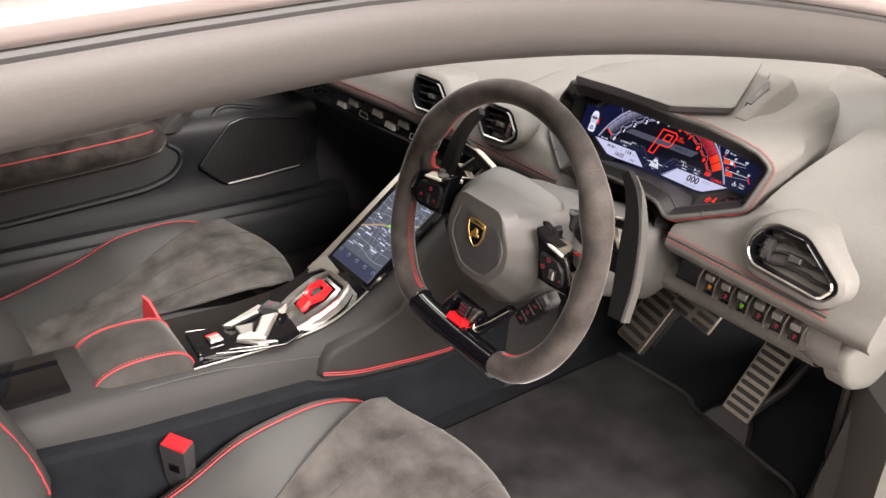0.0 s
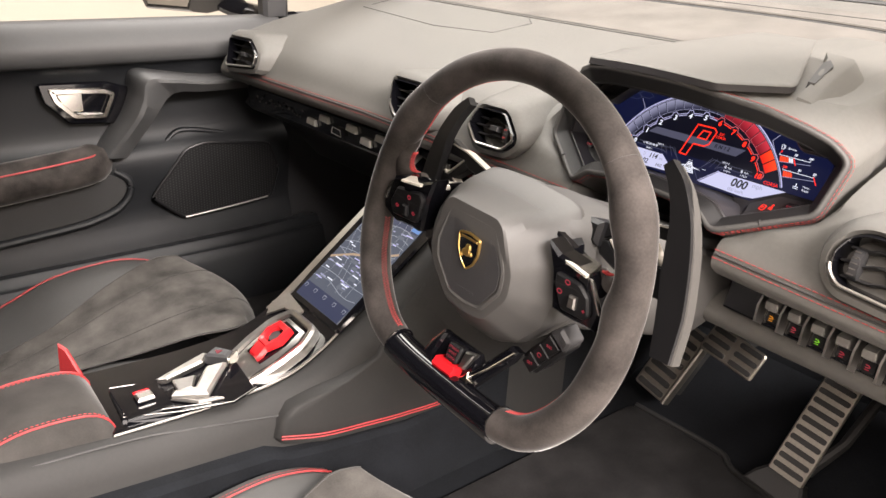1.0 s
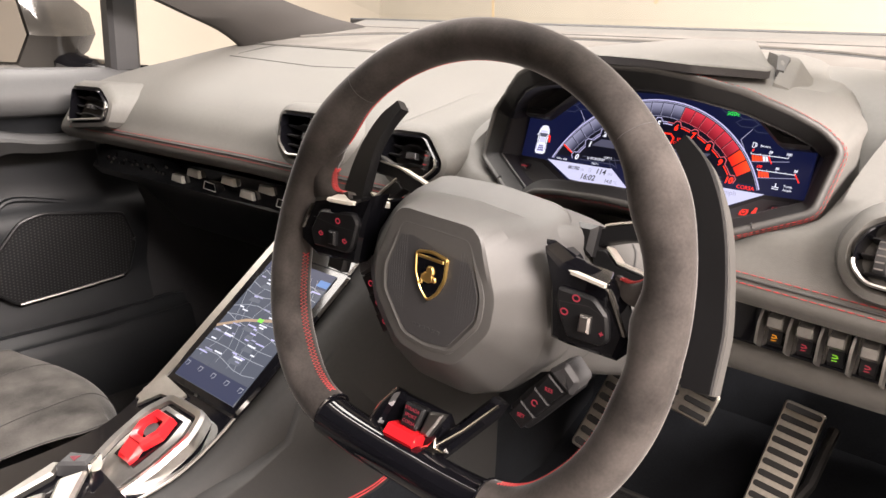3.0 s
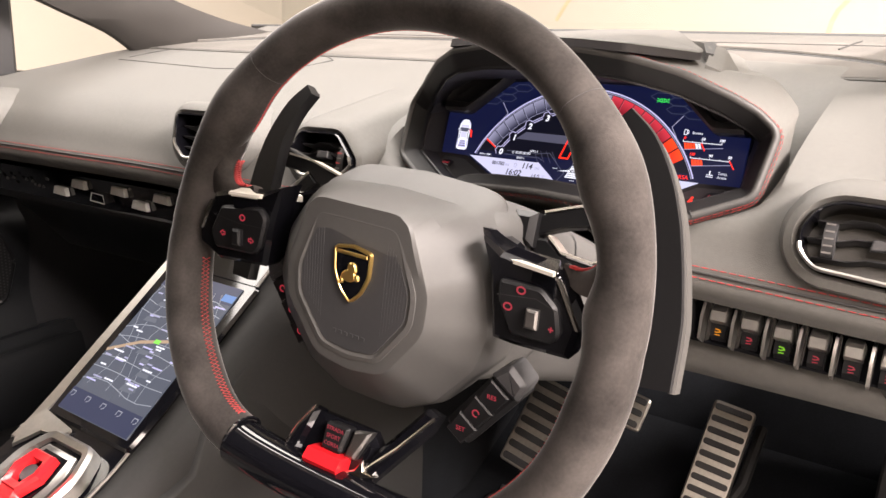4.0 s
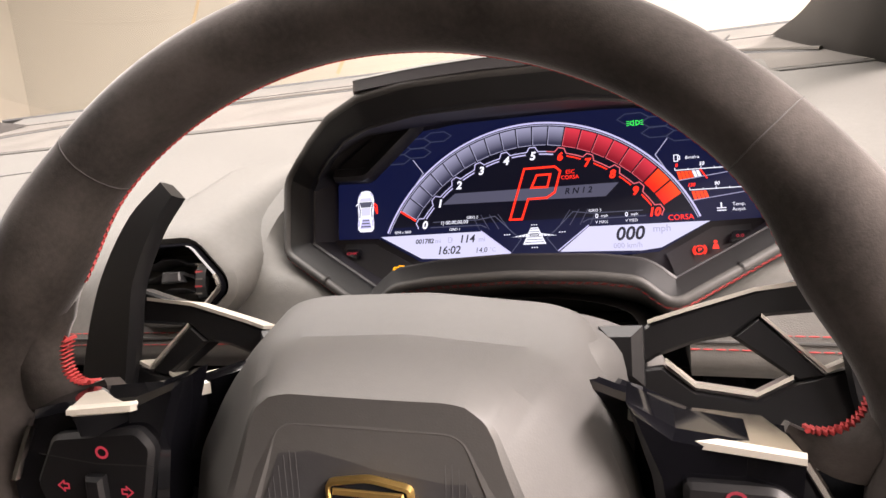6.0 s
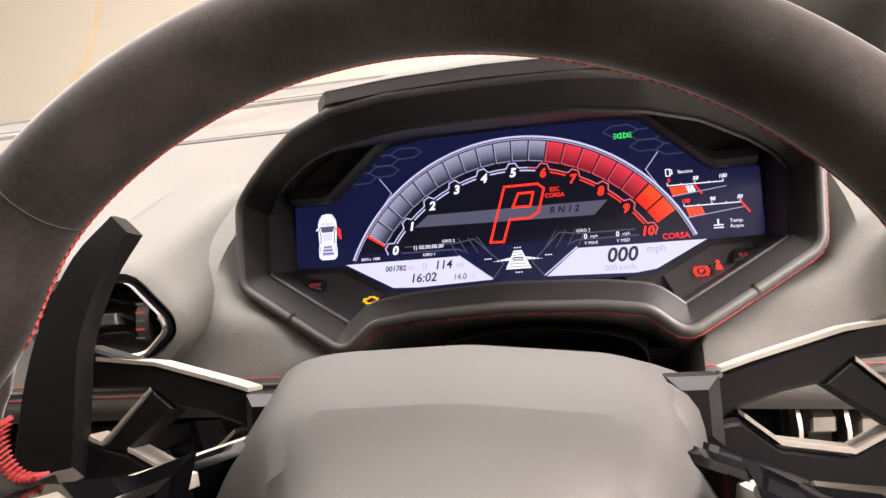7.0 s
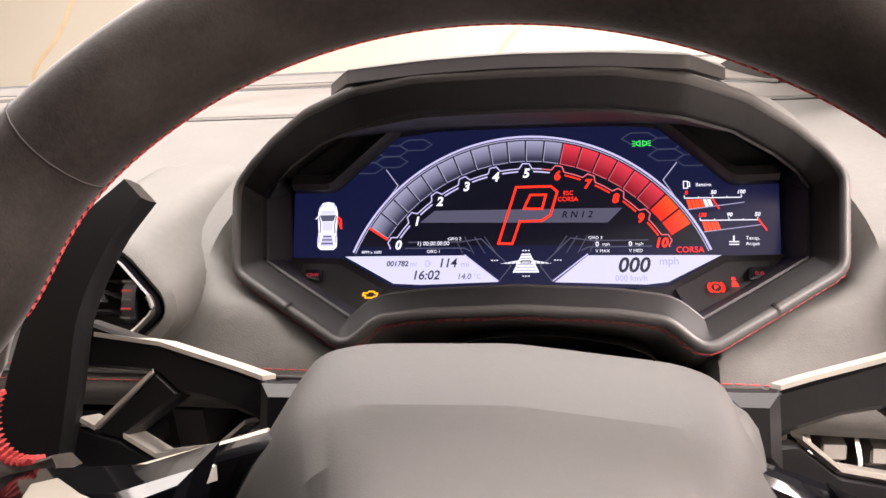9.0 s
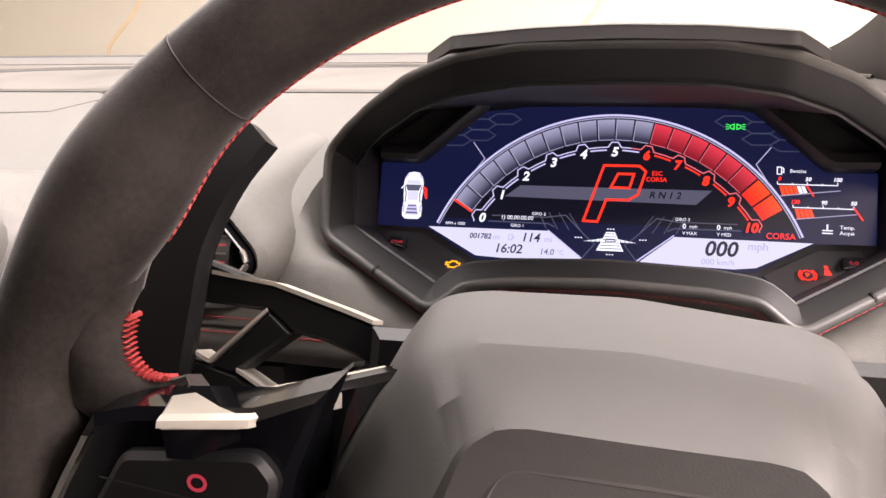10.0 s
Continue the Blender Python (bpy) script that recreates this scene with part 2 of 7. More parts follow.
def strip(points, w, y, bm=None):
    """A flat line of width w on the plane y, mitred at its bends."""
    bm = bm or bmesh.new()
    pts = [Vector(p) for p in points]
    ring = (pts[0] - pts[-1]).length < 1e-7 and len(pts) > 3
    if ring:
        pts = pts[:-1]
    n, rows = len(pts), []
    for i, p in enumerate(pts):
        a = (p - pts[i - 1]).normalized() if i or ring else None
        b = (pts[(i + 1) % n] - p).normalized() if i < n - 1 or ring else None
        a, b = a or b, b or a
        na, nb = Vector((-a.y, a.x)), Vector((-b.y, b.x))
        m = na + nb
        m = m / max(m.length_squared / 2, 0.5) if m.length > 1e-6 else na
        rows.append((bm.verts.new((p.x - m.x * w / 2, y, p.y - m.y * w / 2)), bm.verts.new((p.x + m.x * w / 2, y, p.y + m.y * w / 2))))
    for c, d in zip(rows, rows[1:] + (rows[:1] if ring else [])):
        bm.faces.new((c[0], d[0], d[1], c[1]))
    return bm


def stitches(points, pitch, length, r, bm=None, cross=0.0, side=(0, 0, 1)):
    """A row of short threads along points, slanted by cross metres."""
    bm = bm or bmesh.new()
    pts = [Vector(p) for p in points]
    run, k = 0.0, 0
    for a, b in zip(pts, pts[1:]):
        seg, d = (b - a).length, (b - a).normalized()
        while run < seg:
            c = a + d * run
            w = Vector(side) * cross * (1 if k % 2 else -1) if cross else Vector()
            tube([c - d * length / 2 - w, c, c + d * length / 2 + w], [r * 0.6, r, r * 0.6], 5, bm)
            run, k = run + pitch, k + 1
        run -= seg
    return bm


def writing(text, size, parent, mat, m, name="writing", align="CENTER", shear=0.0, label="", bold=0.0):
    """Letters of the built-in font as a mesh; x to the right and y up of m."""
    cu = bpy.data.curves.new(name, "FONT")
    cu.body, cu.size, cu.align_x, cu.align_y, cu.shear, cu.extrude, cu.resolution_u = text, size, align, "CENTER", shear, 0.00008, 3
    cu.offset = bold
    tmp = bpy.data.objects.new("tmp", cu)
    me = bpy.data.meshes.new_from_object(tmp)
    bpy.data.objects.remove(tmp)
    me.materials.append(mat)
    ob = new(name, me)
    ob.parent, ob.matrix_basis = parent, m
    if label:
        ob["label"] = label
    return ob


def on_face(x, z, y, size=1.0):
    """Pose for writing on a plane that faces the driver."""
    return pose(x, y, z, 90, 0, 0)


# the driver's side faces a leaning frame: x across, y ahead, z up along the display
D = pose(0, 0, 0.57, -17, 0, 0)


# ---- the studio ----


def studio():
    # south and east walls are unseen; their darker colour limits the bounce
    for name, x0, x1, y0, y1, z0, z1, mat, text, cat in (
        ("floor", -4.2, 4.2, -4.6, 4.4, -0.32, -0.22, FLOOR, "grey polished floor of a photo studio", "floor"),
        ("wall_north", -4.2, 4.2, 3.6, 3.75, -0.22, 2.8, WALL, "bright cream studio wall with faint brown veins", "wall"),
        ("wall_south", -4.2, 4.2, -4.6, -4.45, -0.22, 2.8, WALL_LOW_BOUNCE, "unseen studio wall behind the car, darkened to cut bounce", "wall"),
        ("wall_west", -4.2, -4.05, -4.45, 3.6, -0.22, 2.8, WALL, "bright cream studio wall beside the car", "wall"),
        ("wall_east", 4.05, 4.2, -4.45, 3.6, -0.22, 2.8, WALL_LOW_BOUNCE, "unseen studio wall beside the car, darkened to cut bounce", "wall"),
        ("ceiling", -4.2, 4.2, -4.6, 3.75, 2.8, 2.9, WALL, "plain cream studio ceiling with light panels", "ceiling"),
    ):
        tagged(part(name, box(x0, x1, y0, y1, z0, z1, 0.002), mat, smooth=False), text, cat, kind="structure")
    # faint brown veins in the wall ahead
    rng = random.Random(4)
    for x, z, h in ((-1.75, 0.9, 0.9), (-0.35, 0.8, 1.1), (1.1, 0.85, 0.9), (-3.0, 0.8, 1.2)):
        pts = [(x + rng.uniform(-0.06, 0.06) + 0.1 * k, 3.597, z + h * k / 7) for k in range(8)]
        tagged(part("wall_vein", tube(spline(pts, 22), 0.012, 5, flat=0.15, up=(0, 1, 0)), VEIN), "thin brown vein in the cream wall", "wall vein", "veins in the wall", "structure")


VEIN = material("vein_brown", (0.42, 0.32, 0.20), 0.8, vary=0.3, vary_scale=6)
studio()

# ---- body of the car ----
body = thing("coupe", pose(0, 0, 0), "pale coupe body shell with dark cabin lining and raked windscreen", "car")


def car_body():
    # floor pan with toe board
    part("floor_pan", loft([[(x, -1.5, -0.05), (x, -1.5, 0.02), (x, 0.24, 0.02), (x, 0.46, 0.12), (x, 0.60, 0.42), (x, 0.64, 0.42), (x, 0.52, 0.05), (x, 0.28, -0.05)] for x in (-1.14, -0.37, 0.40)]), CARPET, body, "black carpet over the floor and toe board")
    part("bulkhead", box(-1.14, 0.42, -1.56, -1.45, -0.05, 0.98, 0.01), FABRIC, body)
    part("firewall", box(-1.14, 0.42, 0.62, 0.68, 0.05, 0.63, 0.01), FABRIC, body)
    part("nose", loft([[(x, 0.64, 0.30), (x, 0.64, 0.655), (x, 1.0, 0.60), (x, 1.55, 0.40), (x, 1.6, 0.10), (x, 0.7, 0.05)] for x in (-1.20, -0.9, 0.2, 0.48)]), PAINT, body, "pale bonnet")
    # roof skin with lining
    roof = [(-1.45, 0.985), (-1.1, 0.995), (-0.75, 0.975), (-0.42, 0.935)]
    part("roof", loft([[(x, y, z - d) for x, d in ((-1.0, 0.055), (-0.8, 0.012), (-0.36, 0.0), (0.12, 0.012), (0.30, 0.05))] + [(x, y, z - d - 0.03) for x, d in ((0.28, 0.06), (0.1, 0.02), (-0.36, 0.008), (-0.8, 0.02), (-0.98, 0.065))] for y, z in roof]), PAINT, body, "pale painted roof")
    part("headliner", loft([[(x, y, z - d - 0.036) for x, d in ((-1.0, 0.055), (-0.8, 0.02), (-0.36, 0.008), (0.12, 0.02), (0.29, 0.055))] + [(x, y, z - d - 0.046) for x, d in ((0.28, 0.06), (0.1, 0.02), (-0.36, 0.008), (-0.8, 0.02), (-0.98, 0.065))] for y, z in roof]), FABRIC, body, "black cloth headliner")
    # roof rails run down into the windscreen pillars
    for side, name in ((1, "roof_rail"), (-1, "roof_rail")):
        run = [(0.285, -1.45, 0.783), (0.280, -0.95, 0.808), (0.276, -0.815, 0.819), (0.275, -0.735, 0.826), (0.275, -0.63, 0.8325), (0.277, -0.50, 0.829), (0.280, -0.36, 0.817), (0.284, -0.20, 0.798), (0.290, -0.05, 0.775), (0.302, 0.12, 0.738), (0.320, 0.30, 0.695), (0.335, 0.42, 0.660)]
        if side < 0:
            run = [(-0.72 - x, y, z) for x, y, z in run]
        pts = spline(run, 40)
        if side > 0:
            # one broad padded band, a dark joint, then two painted beads with a drip groove
            part(name, tube([p + Vector((0.005, 0, 0.012)) for p in pts], 0.037, 18, flat=0.76), TRIM, body, "grey padded roof rail trim")
            part("rail_joint", tube([p + Vector((0.034, 0, 0.026)) for p in pts], 0.0050, 8), RUBBER, body, "dark rubber joint")
            part("rail_skin", tube([p + Vector((0.034, 0, 0.038)) for p in pts], 0.0125, 12, flat=0.8), PAINT, body, "pale painted roof edge")
            part("drip_groove", tube([p + Vector((0.040, 0, 0.0490)) for p in pts], 0.0030, 8), RUBBER, body, "dark drip groove")
            part("rail_skin", tube([p + Vector((0.030, 0, 0.058)) for p in pts], 0.0140, 12, flat=0.8), PAINT, body, "pale painted roof edge")
        else:
            part(name, tube(pts, 0.030, 14, flat=0.66), TRIM, body, "dark grey padded pillar trim")
            part("door_seal", tube([p + Vector((-0.022, 0, 0.017)) for p in pts], 0.009, 8), TRIM, body)
        # broad trim between the side window and the windscreen
        low = spline([(0.262, -0.20, 0.792), (0.262, -0.05, 0.754), (0.262, 0.034, 0.727), (0.263, 0.094, 0.705), (0.268, 0.174, 0.676), (0.275, 0.235, 0.640)], 20)
        high = spline([(0.246, -0.10, 0.850), (0.242, 0.10, 0.802), (0.240, 0.231, 0.763), (0.236, 0.32, 0.736), (0.226, 0.41, 0.714), (0.205, 0.50, 0.698)], 20)
        flip = (lambda p: p) if side > 0 else (lambda p: Vector((-0.72 - p.x, p.y, p.z)))
        part("pillar_trim", loft([[flip(a + (b - a) * f + Vector((d, 0, 0))) for f, d in ((0.0, 0.012), (0.02, 0.0), (0.3, -0.006), (0.7, -0.006), (0.98, 0.0), (1.0, 0.012), (0.5, 0.024))] for a, b in zip(low, high)]), TRIM, body, "dark grey windscreen pillar trim", angle=50)
    # windscreen
    glass = part("windscreen", loft([[(x, y, z) for x in (-0.98, -0.6, -0.36, -0.1, 0.28)] for y, z in ((-0.40, 0.930), (0.0, 0.862), (0.35, 0.785), (0.62, 0.716))], closed=False), GLASS, body, "clear raked windscreen")
    glass.visible_shadow = False
    part("windscreen_base", box(-1.10, 0.42, 0.604, 0.66, 0.640, 0.7165, 0.003), RUBBER, body, "black rubber line under the windscreen")
    # sill on the driver's side and kick panel
    part("door_sill", loft([[(0.31, y, 0.02), (0.315, y, 0.14), (0.335, y, 0.17), (0.41, y, 0.16), (0.43, y, 0.02)] for y in (-1.45, -0.8, -0.45, -0.30)]), LEATHER, body, "grey leather trimmed sill")
    part("side_panel", box(-1.16, -1.085, 0.02, 0.66, 0.0, 0.60, 0.004), FABRIC, body, "dark footwell side lining")
    part("kick_panel", loft([[(0.30 + d, 0.10 + 0.16 * f, z) for d, z in ((0.03, 0.02), (0.0, 0.15), (0.01, 0.30), (0.03, 0.42), (0.16, 0.44), (0.16, 0.02))] for f in (0, 0.3, 1.0, 2.3)]), LEATHER_DARK, body)


    part("rear_quarter", loft([[(0.30, y, 0.0), (0.30, y, 0.45), (0.285, y, 0.84), (0.34, y, 0.86), (0.40, y, 0.45), (0.42, y, 0.0)] for y in (-1.56, -1.30, -1.02)]), PAINT, body, "pale painted rear quarter behind the door opening")
    # front door jamb with its rubber seal
    edge = spline([(0.285, 0.08, 0.0), (0.290, 0.125, 0.08), (0.291, 0.140, 0.17), (0.292, 0.120, 0.29), (0.296, 0.09, 0.37)], 20)
    part("door_jamb", loft([[p + Vector(d) for d in ((0.0, 0.03, 0.0), (0.004, 0.004, 0.0), (0.014, -0.014, 0.0), (0.045, -0.050, 0.0), (0.10, -0.10, 0.0), (0.13, -0.08, 0.0))] for p in edge], closed=False), LEATHER, body, "grey trimmed door jamb", angle=50)
    part("jamb_seal", tube(edge, 0.0065, 8), RUBBER, body, "black rubber door seal")


car_body()

# ---- dashboard ----
dash = thing("dashboard", pose(0, 0, 0), "dark grey leather dashboard with double red stitching", "dashboard")
DASH_X = [-1.03, -0.95, -0.85, -0.7, -0.55, -0.42, -0.3, -0.24, -0.205, -0.188, -0.174, -0.160, -0.140, -0.120, -0.104, -0.1005, -0.0945, -0.09, 0.0, 0.09, 0.0945, 0.1005, 0.104, 0.120, 0.140, 0.160, 0.174, 0.188, 0.205, 0.24, 0.28, 0.33, 0.365]


def edge_lift(x):
    """The front edge climbs a little towards the middle of the car."""
    return float(np.interp(x, [-0.2, 0.108, 0.23, 0.33], [0.0105, 0.0055, 0.0010, -0.002]))


def dash_section(x):
    """Front edge, fascia and top of the dashboard at x, as (y, z) pairs of the world."""
    far = max(0.0, (-0.55 - x)) * 0.08
    end = max(0.0, x - 0.28)
    up = edge_lift(x)
    rows = [(0.10, 0.475), (-0.057 - far, 0.478 + up), (-0.080 - far, 0.484 + up), (-0.089 - far, 0.494 + up), (-0.086 - far, 0.506 + up), (-0.078 - far, 0.520 + 0.9 * up),
            (-0.066 - far, 0.545 + 0.4 * up), (-0.050 - far, 0.566), (-0.022 - far * 0.7, 0.586), (0.03 - far * 0.4, 0.604), (0.10, 0.622 - end * 0.1), (0.22, 0.648 - end * 0.2), (0.38, 0.674 - end * 0.2), (0.52, 0.696 - end * 0.2), (0.62, 0.708 - end * 0.2), (0.62, 0.60)]
    # under the instrument hood the top dips, and between the hood's feet a well is cut in
    k = min(1.0, max(0.0, (0.188 - abs(x)) / 0.014))
    deep = min(1.0, max(0.0, (0.1005 - abs(x)) / 0.006))
    cap = float(np.interp(abs(x), [0.1005, 0.129, 0.166, 0.188], [0.523, 0.538, 0.553, 0.566])) * (1 - deep) + 0.500 * deep
    return [(y + (deep * 0.075 if y < 0.0 else 0.0), z + (min(z, cap) - z) * (k if y < 0.15 else 0.0)) for y, z in rows]


def build_dash():
    part("fascia", loft([spline([(x, *p) for p in dash_section(x)], 44) for x in DASH_X], caps=True), LEATHER, dash, "dark grey grained leather top and fascia", angle=50)
    # double row of red stitches along the front edge
    edge = lambda x, dy, dz: (x, -0.0868 - max(0.0, -0.55 - x) * 0.08 + dy, 0.509 + edge_lift(x) + dz)  # noqa: E731
    for x0, x1 in ((-1.0, -0.103), (0.103, 0.316)):
        for dy, dz in ((0.0, 0.0), (-0.0024, -0.0080)):
            part("stitching", stitches([edge(x, dy, dz) for x in np.linspace(x0, x1, 40)], 0.0068, 0.0056, 0.00055), RED_THREAD, dash, "red double stitching")
        part("seam_roll", tube([edge(x, -0.0012, -0.0040) for x in np.linspace(x0, x1, 40)], 0.0011, 8), LEATHER_DARK, dash, "dark seam between the stitches")
    # seams of the passenger airbag lid and the windscreen vent slots
    top = lambda x, y: (x, y, np.interp(y, [0.03, 0.10, 0.22, 0.38, 0.52], [0.6045, 0.6225, 0.6485, 0.6745, 0.6965]) + 0.0003)  # noqa: E731
    lid = [(-0.93, 0.15), (-0.66, 0.13), (-0.52, 0.15), (-0.50, 0.22), (-0.56, 0.265), (-0.92, 0.265), (-0.93, 0.15)]
    run = []
    for a, b in zip(lid, lid[1:]):
        run += [top(a[0] + (b[0] - a[0]) * k / 6, a[1] + (b[1] - a[1]) * k / 6) for k in range(6)]
    part("lid_seam", tube(run, 0.0007, 5), LEATHER_DARK, dash)
    ztop = lambda y: np.interp(y, [0.22, 0.38, 0.52, 0.62], [0.6485, 0.6745, 0.6965, 0.7085])  # noqa: E731
    part("rear_pad", loft([[(x, y, ztop(y) + 0.0022) for y in (0.256, 0.30, 0.34, 0.38, 0.45, 0.52, 0.60)] for x in np.linspace(-1.0, 0.29, 12)], closed=False), SUEDE_PALE, dash, "pale suede rear part of the dashboard top")
    part("rear_ridge", tube([(x, 0.252, ztop(0.252) + 0.0005) for x in np.linspace(-1.0, 0.29, 20)], 0.0030, 8, flat=0.6), LEATHER, dash, "raised leather edge before the suede")
    # the windscreen slot bends forwards at both ends and a joint crosses behind it
    slot = [(x, 0.455 - 0.13 * min(1.0, abs((x + 0.36) / 0.60)) ** 4) for x in np.linspace(-0.955, 0.235, 40)]
    part("vent_slot", tube([(x, y, ztop(y) + 0.0015) for x, y in slot], [0.0015] + [0.0042] * 38 + [0.0015], 8, flat=0.55), RUBBER, dash, "narrow black windscreen vent slot")
    part("slot_lip", tube([(x, y + 0.009, ztop(y + 0.009) + 0.003) for x, y in slot], 0.0045, 8, flat=0.7), SUEDE_PALE, dash, "raised suede lip behind the slot")
    part("cross_seam", tube([(0.148 + 0.02 * k, 0.46 + 0.14 * k, ztop(0.46 + 0.14 * k) + 0.0026) for k in (0, 0.5, 1.0)], 0.0016, 5), RUBBER, dash, "dark joint between slot and windscreen")
    part("cross_seam", tube([(x, 0.505, ztop(0.505) + 0.0026) for x in np.linspace(-1.0, 0.27, 30)], 0.0008, 5), LEATHER_DARK, dash)
    # recess below the edge, dark lower dash, gloss trim strip on the passenger's side
    part("lower_dash", loft([[(x, y - max(0.0, (-0.55 - x)) * 0.06, z) for y, z in ((0.12, 0.476), (-0.045, 0.476), (-0.040, 0.450), (-0.05, 0.436), (-0.035, 0.42), (0.03, 0.40), (0.12, 0.30), (0.20, 0.30))] for x in (-1.03, -0.8, -0.5, -0.2)]), PLASTIC, dash, "black lower dash and glovebox")
    part("knee_panel", loft([spline([(x, y, z) for y, z in ((0.02, 0.455), (-0.028, 0.446), (-0.045, 0.434), (-0.044, 0.418), (-0.020, 0.402), (0.05, 0.393), (0.15, 0.395))], 14) for x in (-0.20, -0.05, 0.1, 0.2, 0.3)], closed=False), LEATHER, dash, "grey leather knee panel under the switches")
    part("end_panel", loft([spline([(x, y, z) for y, z in ((-0.086 + k, 0.49), (-0.093 + k, 0.462), (-0.080 + k, 0.430), (-0.045 + k, 0.408), (0.05, 0.395), (0.25, 0.40))], 16) for x, k in ((0.270, 0.045), (0.285, 0.028), (0.305, 0.022), (0.330, 0.030))], closed=False), LEATHER, dash, "grey leather dashboard end beside the door")
    cap = rounded([(-0.012, 0.385), (-0.042, 0.420), (-0.050, 0.455), (-0.02, 0.478), (0.10, 0.47), (0.13, 0.40), (0.05, 0.365)], 0.02, 4)
    part("end_cap", loft([[(x, p.x, p.y) for p in inset(cap, d)] for x, d in ((0.310, 0.0), (0.332, 0.0), (0.338, 0.004), (0.340, 0.014))]), LEATHER, dash, "rounded leather cap at the dashboard end", angle=50)


build_dash()

# ---- gloss trim strip with chips of reflected facets ----
strip_thing = thing("trim_strip", pose(0, 0, 0), "long black gloss strip with silver facets under the dash edge", "trim strip")
part("backing", loft([[(x, -0.052 - max(0.0, (-0.55 - x)) * 0.07, 0.477), (x, -0.050 - max(0.0, (-0.55 - x)) * 0.07, 0.437), (x, -0.03, 0.437), (x, -0.03, 0.477)] for x in (-1.0, -0.8, -0.55, -0.22)]), GLOSS, strip_thing)


def facets():
    rng = random.Random(7)
    x = -0.97
    # small chips at the far end, then two rows of bevelled plates painted reflection-bright
    while x < -0.79:
        z, w = rng.uniform(0.450, 0.467), rng.uniform(0.002, 0.007)
        far = max(0.0, (-0.55 - x)) * 0.07
        part("facet", slab([(x, z), (x + w, z - 0.001), (x + w + 0.001, z + 0.002), (x + 0.002, z + 0.0035)], -0.053 - far, -0.0495 - far, 0.0005), SILVER_DARK if rng.random() < 0.6 else GLOSS, strip_thing)
        x += rng.uniform(0.005, 0.010)
    for k in range(13):
        x = -0.775 + 0.042 * k
        z = 0.461 if k % 2 else 0.447
        far = max(0.0, (-0.55 - x)) * 0.07
        quad = ((x, z), (x + 0.033, z - 0.001), (x + 0.030, z + 0.0105), (x + 0.004, z + 0.0112))
        plate = part("facet", slab(quad, -0.0560 - far, -0.0490 - far, 0.0008), FACET if k % 4 != 2 else GLOSS, strip_thing, smooth=False)
        if k % 4 == 2:
            part("facet_edge", tube([(a, -0.0562 - far, b) for a, b in quad] + [(quad[0][0], -0.0562 - far, quad[0][1])], 0.0006, 5), FACET, plate, "thin outline with painted glint")


facets()

